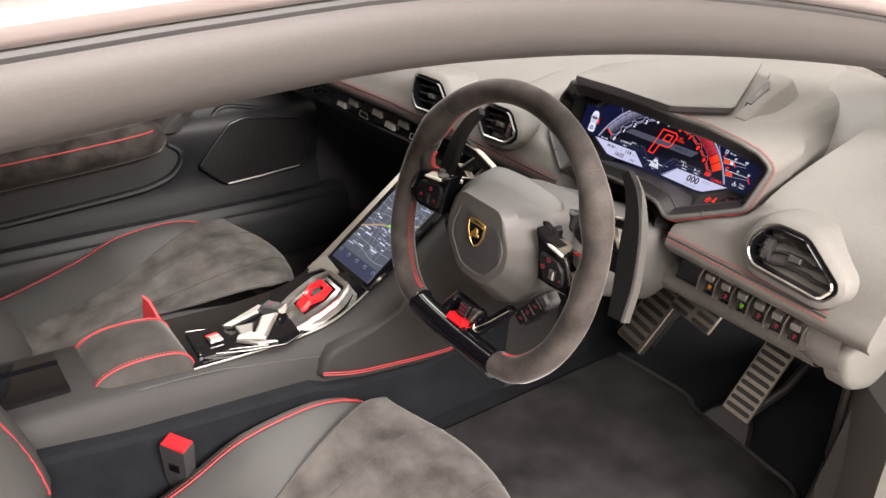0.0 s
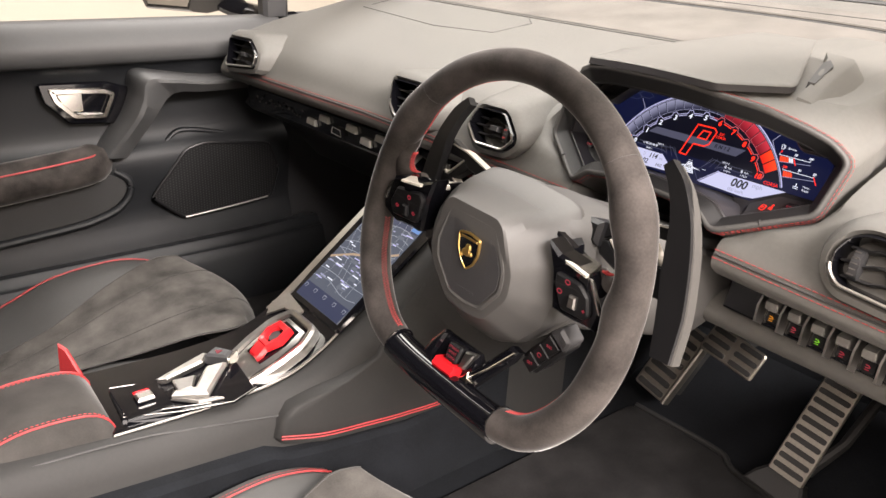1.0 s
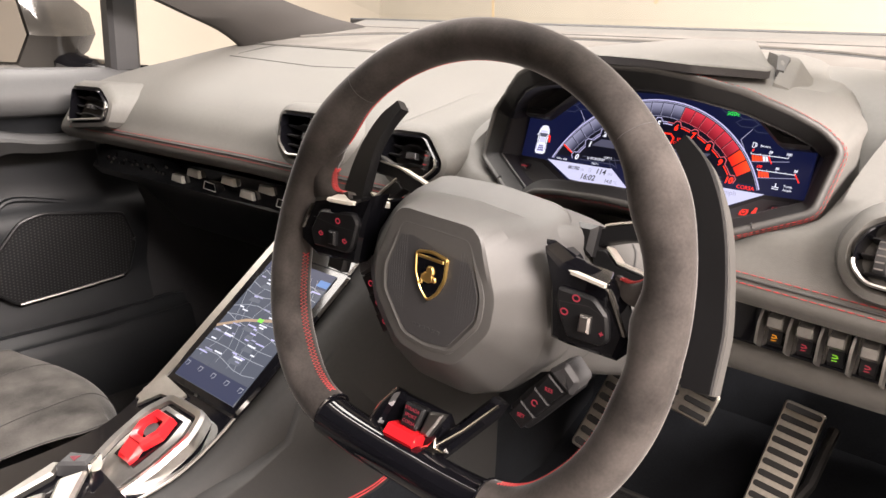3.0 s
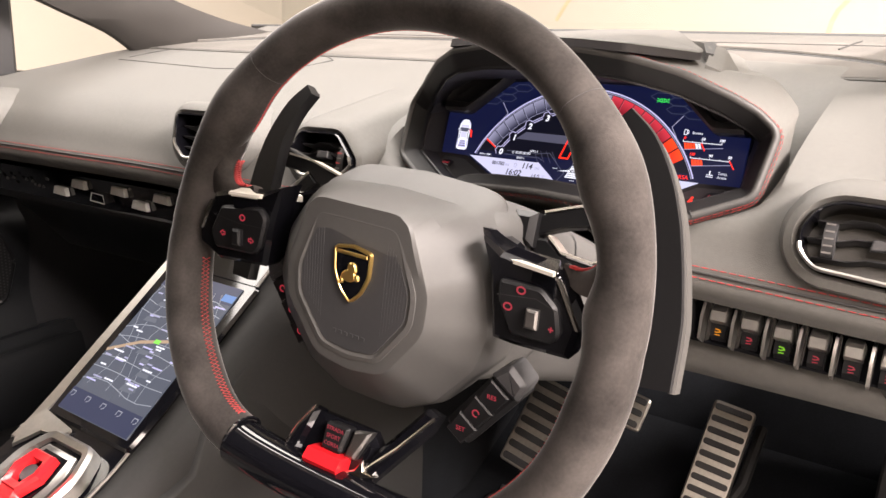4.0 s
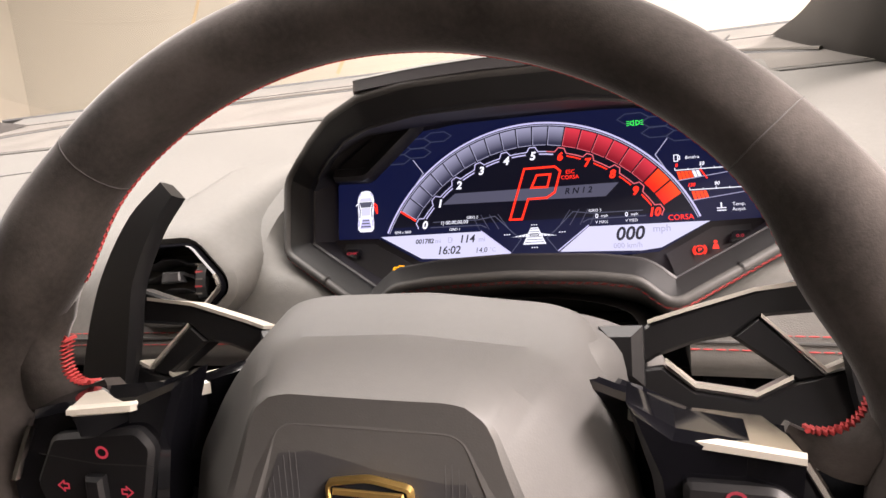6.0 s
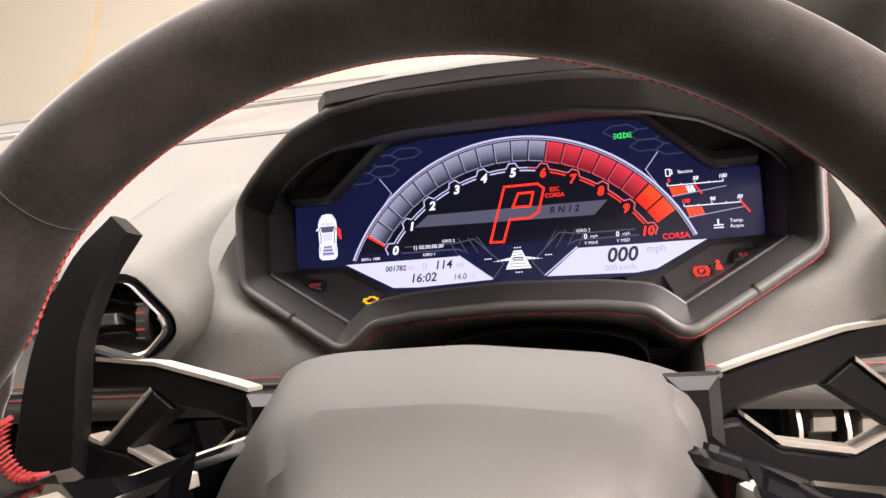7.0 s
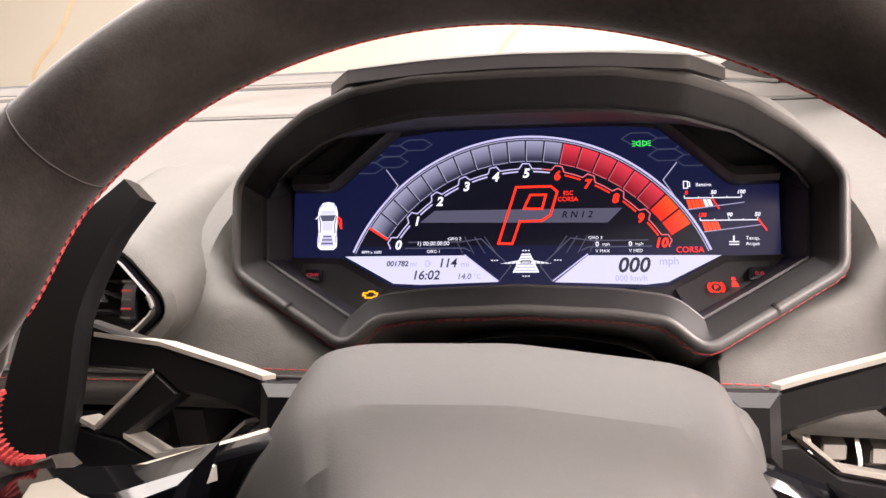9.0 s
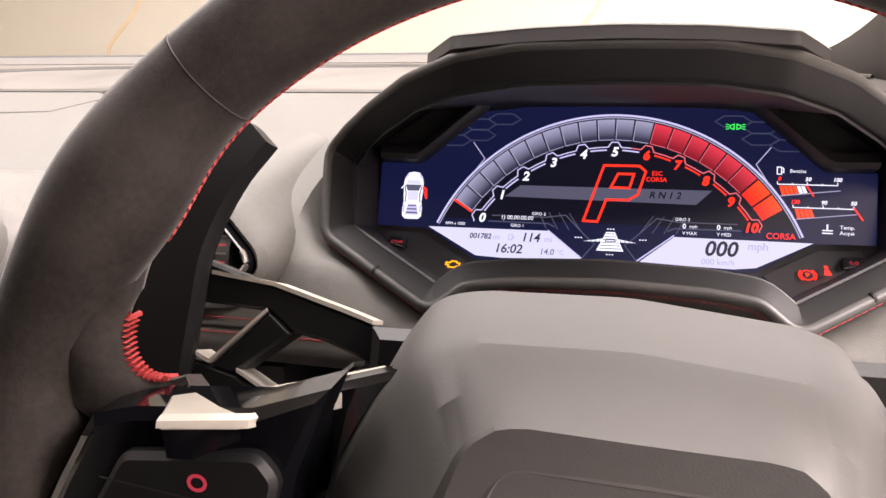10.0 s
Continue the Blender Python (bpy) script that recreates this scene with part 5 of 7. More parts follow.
    for k in range(6):
        part("mark", slab([(-0.0125 + 0.0045 * k, -0.0535), (-0.0100 + 0.0045 * k, -0.0535), (-0.0100 + 0.0045 * k, -0.0512), (-0.0125 + 0.0045 * k, -0.0512)], -0.0205, -0.0198, 0.0001), PLASTIC, plate)


build_hub()


def spokes():
    for s in (-1, 1):
        if s > 0:
            arm = [(0.0845, 0.004), (0.0765, 0.0275), (0.091, 0.0200), (0.1244, 0.0160), (0.1300, 0.0090), (0.1424, -0.0139), (0.1385, -0.0318), (0.1040, -0.0330), (0.0905, -0.0320)]
            pad = [(0.0930, 0.0060), (0.1195, 0.0062), (0.1302, -0.0025), (0.1338, -0.0182), (0.1295, -0.0240), (0.1040, -0.0253), (0.0940, -0.0070)]
            edge = [(0.1262, 0.0140), (0.1310, 0.0062), (0.1420, -0.0130)]
            seat_x, seat_z = 0.1172, -0.0115
        else:
            arm = [(-0.0835, 0.002), (-0.0755, 0.0265), (-0.0960, 0.0185), (-0.1281, 0.0145), (-0.1413, 0.0107), (-0.1560, -0.0165), (-0.1545, -0.0289), (-0.1349, -0.0375), (-0.0900, -0.0330), (-0.0885, -0.0310)]
            pad = [(-0.1291, 0.0042), (-0.0917, 0.0094), (-0.0857, 0.0028), (-0.0905, -0.0190), (-0.0960, -0.0250), (-0.1341, -0.0274), (-0.1393, -0.0157)]
            edge = [(-0.1410, 0.0060), (-0.1480, -0.0080), (-0.1520, -0.0170)]
            seat_x, seat_z = -0.1100, -0.0148
        spoke = part("spoke", slab(arm, -0.004, 0.018, 0.003), GLOSS, wheel, "piano black spoke", angle=20)
        part("spoke_root", slab([(s * 0.062, 0.026), (s * 0.096, 0.014), (s * 0.100, -0.030), (s * 0.066, -0.032)], 0.020, 0.030, 0.002), GLOSS, spoke, "piano black root of the spoke behind the hub", angle=20)
        part("spoke_frame", loft([[(x + d, -0.0040 - h, z) for x, z in edge] for d, h in ((-0.0016, 0.0), (-0.0008, 0.0016), (0.0010, 0.0016), (0.0018, 0.0))], closed=False), CHROME, spoke, "thin bright edge of the spoke", smooth=False)
        keys = part("button_pad", slab(pad, -0.0085, 0.004, 0.0018, r=0.003), PLASTIC_SOFT, wheel, "black button pad with red icons")
        rocker = part("rocker", slab([(seat_x - 0.0040, seat_z - 0.0060), (seat_x + 0.0040, seat_z - 0.0056), (seat_x + 0.0036, seat_z + 0.0060), (seat_x - 0.0038, seat_z + 0.0056)], -0.0125, -0.006, 0.0014), SILVER_DARK if s > 0 else PLASTIC_SOFT, keys)
        part("key_line", strip([(pad[-1][0] * 0.55 + pad[0][0] * 0.45, -0.003), (seat_x, 0.0000 if s > 0 else -0.005), (pad[2][0] * 0.9 + pad[3][0] * 0.1, -0.004)], 0.0005, -0.0087), RUBBER, keys)
        icons = [(0.1079, 0.0026), (0.1010, -0.0086), (0.1285, -0.0150)] if s > 0 else [(-0.1072, -0.0004), (-0.1255, -0.0150), (-0.0985, -0.0150)]
        for k, (x, z) in enumerate(icons):
            if s < 0 and k == 0:
                bm = strip([(x + 0.0023 * math.cos(a), z + 0.0020 * math.sin(a)) for a in (math.pi * j / 6 for j in range(13))], 0.0010, -0.0088)
            elif k == 2 and s > 0:
                bm = strip([(x - 0.0016, z), (x + 0.0016, z)], 0.0009, -0.0088)
                strip([(x, z - 0.0016), (x, z + 0.0016)], 0.0009, -0.0088, bm)
            elif s < 0:
                d = -1 if k == 1 else 1
                bm = strip([(x - 0.002 * d, z + 0.0009), (x, z + 0.0009), (x, z + 0.002), (x + 0.0025 * d, z), (x, z - 0.002), (x, z - 0.0009), (x - 0.002 * d, z - 0.0009), (x - 0.002 * d, z + 0.0009)], 0.0007, -0.0088)
            else:
                bm = strip([(x + 0.0025 * math.cos(a), z + 0.0020 * math.sin(a)) for a in (math.pi * j / 6 for j in range(13))], 0.0010, -0.0088)
            part("icon", bm, RED_DIM, keys)
        # top of the spoke: a flat bright plate outside, a darker one that runs back beside the hub
        if s > 0:
            front, rear = [(0.0690, 0.0340), (0.0930, 0.0000), (0.1262, -0.0080)], [(0.0700, 0.0490), (0.0840, 0.0370), (0.0960, 0.0225), (0.1180, 0.0190), (0.1235, 0.0050)]
        else:
            front, rear = [(0.0705, 0.0360), (0.0955, -0.0035), (0.1160, -0.0115)], [(0.0730, 0.0440), (0.0830, 0.0330), (0.0930, 0.0170), (0.1080, 0.0130), (0.1195, 0.0040)]
        lay = lambda x, y, z: (s * x, z, y)  # noqa: E731
        if s > 0:
            inner = [front[0], front[1], rear[2], rear[1], rear[0]]
            outer = [(front[1][0] + 0.0006, front[1][1]), front[2], rear[4], rear[3], (rear[2][0] + 0.0006, rear[2][1])]
        else:
            # on this side a black notch parts the two plates
            inner = [front[0], front[1], (0.1045, 0.0118), (0.0850, 0.0330), (0.0730, 0.0470)]
            outer = [(0.0975, -0.0042), front[2], (0.1205, 0.0020), (0.1155, 0.0065), (0.1050, -0.0005)]
            part("top_notch", slab([(0.0960, -0.0032), (0.1160, -0.0110), (0.1200, 0.0030), (0.1080, 0.0140), (0.0930, 0.0180)], 0.0120, 0.0150, 0.0006, put=lay), GLOSS, spoke, "piano black notch between the blades", smooth=False)
        # left plates are coloured pale in place of the windscreen's reflection
        for shape, mat in ((inner, GLOSS), (outer, CHROME)) if s > 0 else ((inner, BLADE), (outer, BLADE)):
            part("top_blade", slab(shape, 0.0135, 0.0175, 0.0006, put=lay), mat, spoke, "piano black blade on top of the spoke" if mat is GLOSS else "silver-toned blade on top of the spoke", smooth=False)
        part("blade_edge", loft([[(s * x, y + 0.0006, 0.0178), (s * (x - 0.0004), y - 0.0022, 0.0172), (s * (x - 0.0004), y - 0.0026, 0.0172 - h), (s * x, y + 0.0006, 0.0168 - h)] for (x, y), h in zip(front, (0.0055, 0.0022, 0.0018))]), BLADE, spoke, "thin front edge with painted reflection", angle=20)
        part("spoke_face", loft([[(s * x, y + 0.0004, 0.0150), (s * x, y + 0.012, 0.0150), (s * x, max(y + 0.010, 0.006), -0.012), (s * x, max(y, -0.003), -0.012)] for x, y in front]), GLOSS, spoke, "piano black face under the bright edge", angle=20)
        # lower control pods
        c = Vector((s * 0.0883, -0.0773)) if s > 0 else Vector((-0.079, -0.060))
        py = 0.003 if s > 0 else 0.014
        u, v = Vector((s * 0.56, 0.83)).normalized(), Vector((0.83, -s * 0.56)).normalized()
        c = c + Vector((0, -0.003)) if s > 0 else c
        quad = [c - u * 0.030 - v * 0.011, c - u * 0.030 + v * 0.010, c + u * 0.026 + v * 0.013, c + u * 0.030 - v * 0.009]
        pod = part("switch_pod", slab([(p.x, p.y) for p in quad], py, py + 0.022, 0.003, r=0.004), PLASTIC_SOFT, wheel, "black switch pod below the spoke")
        part("pod_cap", slab([(q.x, q.y) for q in (c + u * 0.020 - v * 0.0105, c + u * 0.020 + v * 0.0128, c + u * 0.034 + v * 0.010, c + u * 0.036 - v * 0.006)], py - 0.003, py + 0.020, 0.003, r=0.003), BADGE_GREY, pod, "grey end cap")
        for k in range(3):
            p = c + u * (-0.022 + 0.0165 * k)
            q = [p - u * 0.008 - v * 0.007, p - u * 0.008 + v * 0.007, p + u * 0.008 + v * 0.008, p + u * 0.008 - v * 0.008]
            key = part("key", slab([(w.x, w.y) for w in q], py - 0.0025, py + 0.004, 0.001), PLASTIC_SOFT, pod)
            if s > 0 and k in (0, 2):
                writing("SET" if k == 0 else "RES", 0.0042, key, RED_DIM, pose(p.x, py - 0.0027, p.y, 90, 0, 0))
            else:
                part("icon", strip([(p.x + 0.0022 * math.cos(a), p.y + 0.0022 * math.sin(a)) for a in (math.pi * j / 6 for j in range(11))], 0.0009, py - 0.0028), RED_DIM, key)
    # lower yoke, leaning out to the rim: gloss struts with bright edges and the driving-mode switch
    lean = pose(-0.008, 0, -0.0985, -20, 0, 0) @ pose(0, 0, 0.090)
    before = set(wheel.children)
    part("yoke", slab([(-0.028, -0.114), (0.022, -0.114), (0.030, -0.122), (0.026, -0.150), (-0.040, -0.154), (-0.036, -0.128)], 0.002, 0.018, 0.004), GLOSS, wheel, "piano black lower yoke", angle=20)
    part("strut", slab([(0.058, -0.086), (0.068, -0.088), (0.064, -0.100), (0.030, -0.148), (0.016, -0.152), (0.022, -0.136)], -0.001, 0.014, 0.003), GLOSS, wheel, "piano black lower strut", angle=20)
    part("strut", slab([(-0.028, -0.112), (-0.021, -0.113), (-0.030, -0.150), (-0.046, -0.152), (-0.040, -0.136)], -0.001, 0.014, 0.003), GLOSS, wheel, "piano black lower strut", angle=20)
    for run in ([(0.0665, -0.090), (0.046, -0.117), (0.026, -0.139), (0.019, -0.150)], [(-0.022, -0.110), (-0.033, -0.127), (-0.0385, -0.141)]):
        part("strut_edge", tube([(x, -0.0020, z) for x, z in run], 0.0013, 6), CHROME, wheel, "bright strut edge")
    star = [(0.014, -0.143), (0.021, -0.139), (0.026, -0.131), (0.0285, -0.1375), (0.037, -0.139), (0.029, -0.1425), (0.0255, -0.150), (0.0225, -0.1435)]
    part("star_joint", slab(star, -0.005, 0.004, 0.0012), CHROME, wheel, "small bright joint of the strut", smooth=False)
    mode = part("mode_switch", slab([(-0.0085, -0.1345), (0.0075, -0.1345), (0.0105, -0.1150), (-0.0095, -0.1160)], -0.006, 0.006, 0.002, r=0.003), PLASTIC_SOFT, wheel, "black driving-mode switch with red lettering")
    for k, t in enumerate(("STRADA", "SPORT", "CORSA")):
        writing(t, 0.0038, mode, RED_DIM, on_face(0, -0.1195 - 0.0050 * k, -0.0063))
    part("mode_wedge", slab([(0.0125, -0.1160), (0.026, -0.1130), (0.018, -0.1340), (0.0095, -0.1350)], -0.004, 0.006, 0.002), SILVER_DARK, wheel, "grey metal wedge beside the switch", smooth=False)
    part("mode_lever", loft([[(x, y - 0.002, -0.1405 + z) for y, z in ((0.004, -0.006), (-0.008, -0.007), (-0.012, -0.002), (-0.009, 0.0055), (0.004, 0.007))] for x in (-0.0145, -0.0120, 0.0110, 0.0135)]), RED, wheel, "red driving-mode lever", angle=25)
    for ob in wheel.children:
        if ob not in before:
            ob.matrix_basis = lean


spokes()

# ---- steering column with paddles ----
column = thing("steering_column", D @ pose(0.005, 0, 0), "grey leather steering column shroud with two black shift paddles", "steering column")
SHROUD = [(-0.052, -0.070), (-0.030, -0.065), (0.0, -0.062), (0.030, -0.064), (0.062, -0.069), (0.084, -0.078), (0.086, -0.100), (0.078, -0.150), (0.050, -0.190), (0.0, -0.200), (-0.050, -0.190), (-0.070, -0.150), (-0.074, -0.110), (-0.070, -0.084)]


def build_column():
    o = rounded(SHROUD, 0.014, 3)
    mid = Vector((0, -0.125))
    ring = lambda f, y, dz=0.0, fz=None: [((mid + (p - mid) * f).x, y, mid.y + (p.y - mid.y) * (fz or f) + dz) for p in o]  # noqa: E731
    part("shroud", loft([ring(0.78, -0.262, -0.004, 0.95), ring(0.82, -0.255, -0.002, 1.0), ring(0.87, -0.235, 0.0, 1.0), ring(0.95, -0.19, 0.001, 1.0), ring(0.97, -0.17), ring(0.97, -0.10, -0.004), ring(0.94, 0.02, -0.012)]), HUB_LEATHER, column, "grey leather shroud", angle=45)
    part("shroud_gap", loft([ring(0.976, -0.168), ring(0.976, -0.166)], caps=False), RUBBER, column)
    part("column_boot", loft([ring(0.80, -0.06, 0.02), ring(0.86, 0.05, 0.03)], caps=False), RUBBER, column)
    for s in (-1, 1):
        # curved blade
        mids = [(0.1245, -0.008, 0.0054), (0.1390, -0.024, 0.0082), (0.1508, -0.047, 0.0102), (0.1562, -0.068, 0.0128), (0.1605, -0.091, 0.0140), (0.1660, -0.122, 0.0135), (0.1690, -0.160, 0.0105)]
        line = spline([(s * x, -0.234 + 0.012 * (k / 6) ** 2, z) for k, (x, z, w) in enumerate(mids)], 26)
        half = [w for w in np.interp(np.linspace(0, 6, 26), range(7), [m[2] for m in mids])]
        rings = []
        for i, p in enumerate(line):
            d = (line[min(i + 1, 25)] - line[max(i - 1, 0)]).normalized()
            side = Vector((d.z, 0, -d.x)) * half[i]
            rings.append([p + side + Vector((0, 0.0, 0)), p + side * 0.9 + Vector((0, -0.0035, 0)), p - side * 0.9 + Vector((0, -0.0045, 0)), p - side + Vector((0, 0, 0)), p - side * 0.9 + Vector((0, 0.0055, 0)), p + side * 0.9 + Vector((0, 0.0055, 0))])
        blade = part("paddle", loft(rings), PLASTIC_SOFT, column, "satin black curved shift paddle", angle=30)
        part("paddle_back", loft([[p + Vector((s * half[i] * 0.95, dy, 0)) + Vector((s * dx, 0, 0)) for dx, dy in ((-0.002, -0.003), (0.0016, -0.001), (0.0016, 0.010), (-0.002, 0.012))] for i, p in enumerate(line)]), PADDLE_EDGE, blade, "grey matt outer edge")
        # bracket: two arms with a gap between
        y = -0.220
        fold = lambda pts: [(0.0815 + (x - 0.08) * 0.94, z - 0.0035) for x, z in pts]  # noqa: E731
        plate = lambda pts: slab([(s * x, z) for x, z in fold(pts)], y - 0.005, y + 0.007, 0.0012)  # noqa: E731
        part("bracket_arm", plate([(0.152, -0.048), (0.138, -0.052), (0.110, -0.0595), (0.080, -0.068), (0.071, -0.074), (0.073, -0.086), (0.083, -0.080), (0.098, -0.075), (0.112, -0.0725), (0.121, -0.066), (0.150, -0.064)]), PLASTIC_SOFT, column, "black bracket arm")
        part("bracket_rib", plate([(0.121, -0.0655), (0.111, -0.0730), (0.1335, -0.0890), (0.1435, -0.0870)]), PLASTIC_SOFT, column)
        part("bracket_arm", plate([(0.172, -0.112), (0.152, -0.084), (0.143, -0.0865), (0.1335, -0.0885), (0.119, -0.0955), (0.097, -0.0925), (0.085, -0.0835), (0.073, -0.0850), (0.078, -0.097), (0.100, -0.105), (0.140, -0.112)]), PLASTIC_SOFT, column, "black bracket arm")
        for run in ([(0.146, -0.0545), (0.120, -0.0575), (0.090, -0.0655), (0.080, -0.0685)], [(0.150, -0.0835), (0.1435, -0.0862), (0.122, -0.0668)], [(0.132, -0.0885), (0.119, -0.0948), (0.097, -0.0918), (0.086, -0.0830)]):
            # metal edge coloured pale in place of the ceiling it would reflect
            part("bright_edge", loft([[(s * x, y - 0.0056, z + 0.0006), (s * x, y - 0.0056, z + 0.0021), (s * x, y + 0.0065, z + 0.0021), (s * x, y + 0.0065, z + 0.0006)] for x, z in fold(run)]), BLADE, column, "bare metal edge with painted reflection", smooth=False)
        part("hinge_block", box(min(s * 0.064, s * 0.080), max(s * 0.064, s * 0.080), -0.234, -0.205, -0.094, -0.072, 0.004), PLASTIC_SOFT, column)


build_column()

# ---- row of toggle switches right of the wheel ----


def toggle_row():
    bank = thing("switch_bank", D, "row of chrome toggle switches under the dash edge", "switch bank")
    part("backing", slab([(0.105, -0.098), (0.306, -0.104), (0.306, -0.142), (0.105, -0.136)], -0.020, 0.02, 0.002), GLOSS, bank, "piano black backing")
    for k in range(7):
        x = 0.1492 + 0.0239 * k
        z = -0.1180 - 0.0014 * k
        part("guard", loft([[(x + w, y, z + d) for y, d in ((-0.020, 0.016), (-0.036, 0.013), (-0.040, 0.002), (-0.036, -0.016), (-0.020, -0.019))] for w in (-0.0011, 0.0011)]), SILVER, bank, "satin silver divider")
        if k == 6:
            break
        x += 0.0120
        t = part("toggle", loft([[(x + w, y + e, z + d * f) for y, d in ((-0.019, 0.013), (-0.032, 0.014), (-0.040, 0.008), (-0.038, 0.0005), (-0.024, -0.003))] for w, f, e in ((-0.0064, 0.8, 0.002), (-0.0054, 1, 0), (0.0054, 1, 0), (0.0064, 0.8, 0.002))]), TOGGLE if k < 6 else GLOSS, bank, "brushed metal toggle switch", angle=30)
        base = part("toggle_base", loft([[(x + w, y, z + d) for y, d in ((-0.019, 0.002), (-0.028, -0.002), (-0.0265, -0.012), (-0.019, -0.016))] for w in (-0.0058, 0.0058)]), PLASTIC_SOFT, t, "black toggle base", angle=25)
        tint = (AMBER_DIM, RED_DIM, GREEN_LIME, RED_DIM, RED_DIM, RED_DIM)[k]
        part("icon", strip([(x - 0.0022, z - 0.0060), (x + 0.0010, z - 0.0064), (x + 0.0020, z - 0.0078), (x - 0.0006, z - 0.0086), (x - 0.0022, z - 0.0083)], 0.0008, -0.0290), tint, base)
        part("icon", strip([(x - 0.0022, z - 0.0106), (x + 0.0018, z - 0.0104)], 0.0007, -0.0284), tint, base)


GREEN_LIME = glow("lime_light", (0.35, 0.95, 0.03), 0.7)
AMBER_DIM = glow("dim_amber", (1.0, 0.36, 0.01), 0.8)
toggle_row()

# ---- centre console ----
console = thing("centre_console", pose(0.012, 0, 0), "grey leather centre tunnel rising to the dashboard", "centre console")


def build_console():
    # y, top z, half width on top, half width at the floor, middle x
    secs = [(-1.40, 0.26, 0.075, 0.125, -0.375), (-0.95, 0.262, 0.078, 0.125, -0.375), (-0.72, 0.256, 0.080, 0.122, -0.377), (-0.55, 0.240, 0.082, 0.118, -0.378), (-0.43, 0.236, 0.084, 0.116, -0.380), (-0.34, 0.249, 0.086, 0.112, -0.378), (-0.27, 0.290, 0.088, 0.108, -0.376), (-0.205, 0.340, 0.088, 0.104, -0.374), (-0.13, 0.398, 0.090, 0.105, -0.372), (-0.06, 0.450, 0.094, 0.11, -0.370), (0.02, 0.49, 0.098, 0.12, -0.37), (0.1, 0.49, 0.10, 0.12, -0.36)]
    rings = []
    for y, z, a, b, x in secs:
        half = [(-b, 0.01), (-b, 0.10), (-a - 0.012, z - 0.035), (-a, z - 0.008), (-a + 0.012, z)]
        ring = [(x + u, y, w) for u, w in half] + [(x - u, y, w) for u, w in half[::-1]]
        rings.append(ring)
    fine = [[] for _ in range(60)]
    for k in range(10):
        for i, p in enumerate(spline([r[k] for r in rings], 60)):
            fine[i].append(p)
    part("tunnel", loft(fine), CONSOLE, console, "grey leather tunnel", angle=40)
    # seam along the tunnel flank and padded knee pad with a red stitch line
    part("flank_seam", tube(spline([(-0.305, -0.95, 0.262), (-0.303, -0.60, 0.2425), (-0.298, -0.49, 0.2285), (-0.2835, -0.372, 0.2115)], 30), 0.0013, 6), RUBBER, console)
    pad = [(-0.372, 0.228), (-0.388, 0.212), (-0.396, 0.188), (-0.388, 0.178), (-0.336, 0.168), (-0.273, 0.159), (-0.207, 0.150), (-0.12, 0.148), (-0.03, 0.17), (-0.03, 0.36), (-0.10, 0.40), (-0.22, 0.31), (-0.246, 0.264), (-0.302, 0.244)]
    px = lambda y, z: -0.262 - 0.25 * max(0.0, -0.34 - y) - 0.12 * max(0.0, z - 0.19)  # noqa: E731
    mid = Vector((-0.20, 0.22))
    small = [mid + (Vector(p) - mid) * 0.94 for p in pad]
    part("knee_pad", loft([[(px(y, z) - 0.03, y, z) for y, z in pad], [(px(y, z) - 0.002, y, z) for y, z in pad], [(px(*p) + 0.003, p.x, p.y) for p in [mid + (Vector(q) - mid) * 0.98 for q in pad]], [(px(*p) + 0.0045, p.x, p.y) for p in small]]), CONSOLE, console, "grey leather knee pad", angle=40)
    for d in (0.0, 0.0042):
        part("piping", tube([p + Vector((0, 0, d)) for p in spline([(-0.2690, -0.390, 0.1885), (-0.2575, -0.336, 0.1790), (-0.2570, -0.273, 0.1695), (-0.2570, -0.207, 0.1610), (-0.2570, -0.13, 0.1570), (-0.2575, -0.05, 0.176)], 40)], 0.0010, 6), RED_LEATHER, console, "thin red seam piping")
    part("tunnel_carpet", loft([[(-0.2535, y, 0.022), (-0.2560, y, z - 0.006), (-0.2640, y, z), (-0.30, y, z), (-0.30, y, 0.022)] for y, z in ((-1.30, 0.226), (-0.80, 0.222), (-0.68, 0.204), (-0.545, 0.192), (-0.41, 0.181), (-0.385, 0.170), (-0.33, 0.160), (-0.20, 0.142), (-0.05, 0.165), (0.10, 0.30), (0.40, 0.30))]), CARPET, console, "black carpet on the lower tunnel side")
    # dark channel behind the storage box
    part("rear_channel", loft([[(-0.425, y, 0.258), (-0.425, y, z), (-0.405, y, z), (-0.400, y, z - 0.004), (-0.355, y, z - 0.004), (-0.350, y, z), (-0.330, y, z), (-0.330, y, 0.258)] for y, z in ((-1.38, 0.268), (-0.95, 0.270), (-0.735, 0.266))]), GLOSS, console, "black ribbed channel behind the storage box")
    # gloss deck on top
    deck = [(-0.575, 0.2425), (-0.50, 0.2395), (-0.43, 0.239), (-0.36, 0.246), (-0.31, 0.268), (-0.27, 0.2955), (-0.205, 0.346), (-0.13, 0.404), (-0.08, 0.442), (-0.04, 0.470)]
    line = spline([(0, y, z) for y, z in deck], 40)
    part("gloss_deck", loft([[(-0.380 + w, p.y, p.z + d) for w, d in ((-0.086, -0.006), (-0.084, 0.002), (0.064, 0.002), (0.066, -0.006))] for p in line]), GLOSS, console, "piano black console deck")
    part("deck_edge", tube([(-0.378 + 0.064, p.y, p.z + 0.001) for p in line], 0.0018, 8), SILVER_DARK, console, "bright metal edge")
    upper = [p for p in line if p.y > -0.315]
    wide = [0.010 + 0.006 * min(1.0, (p.y + 0.315) / 0.05) for p in upper]
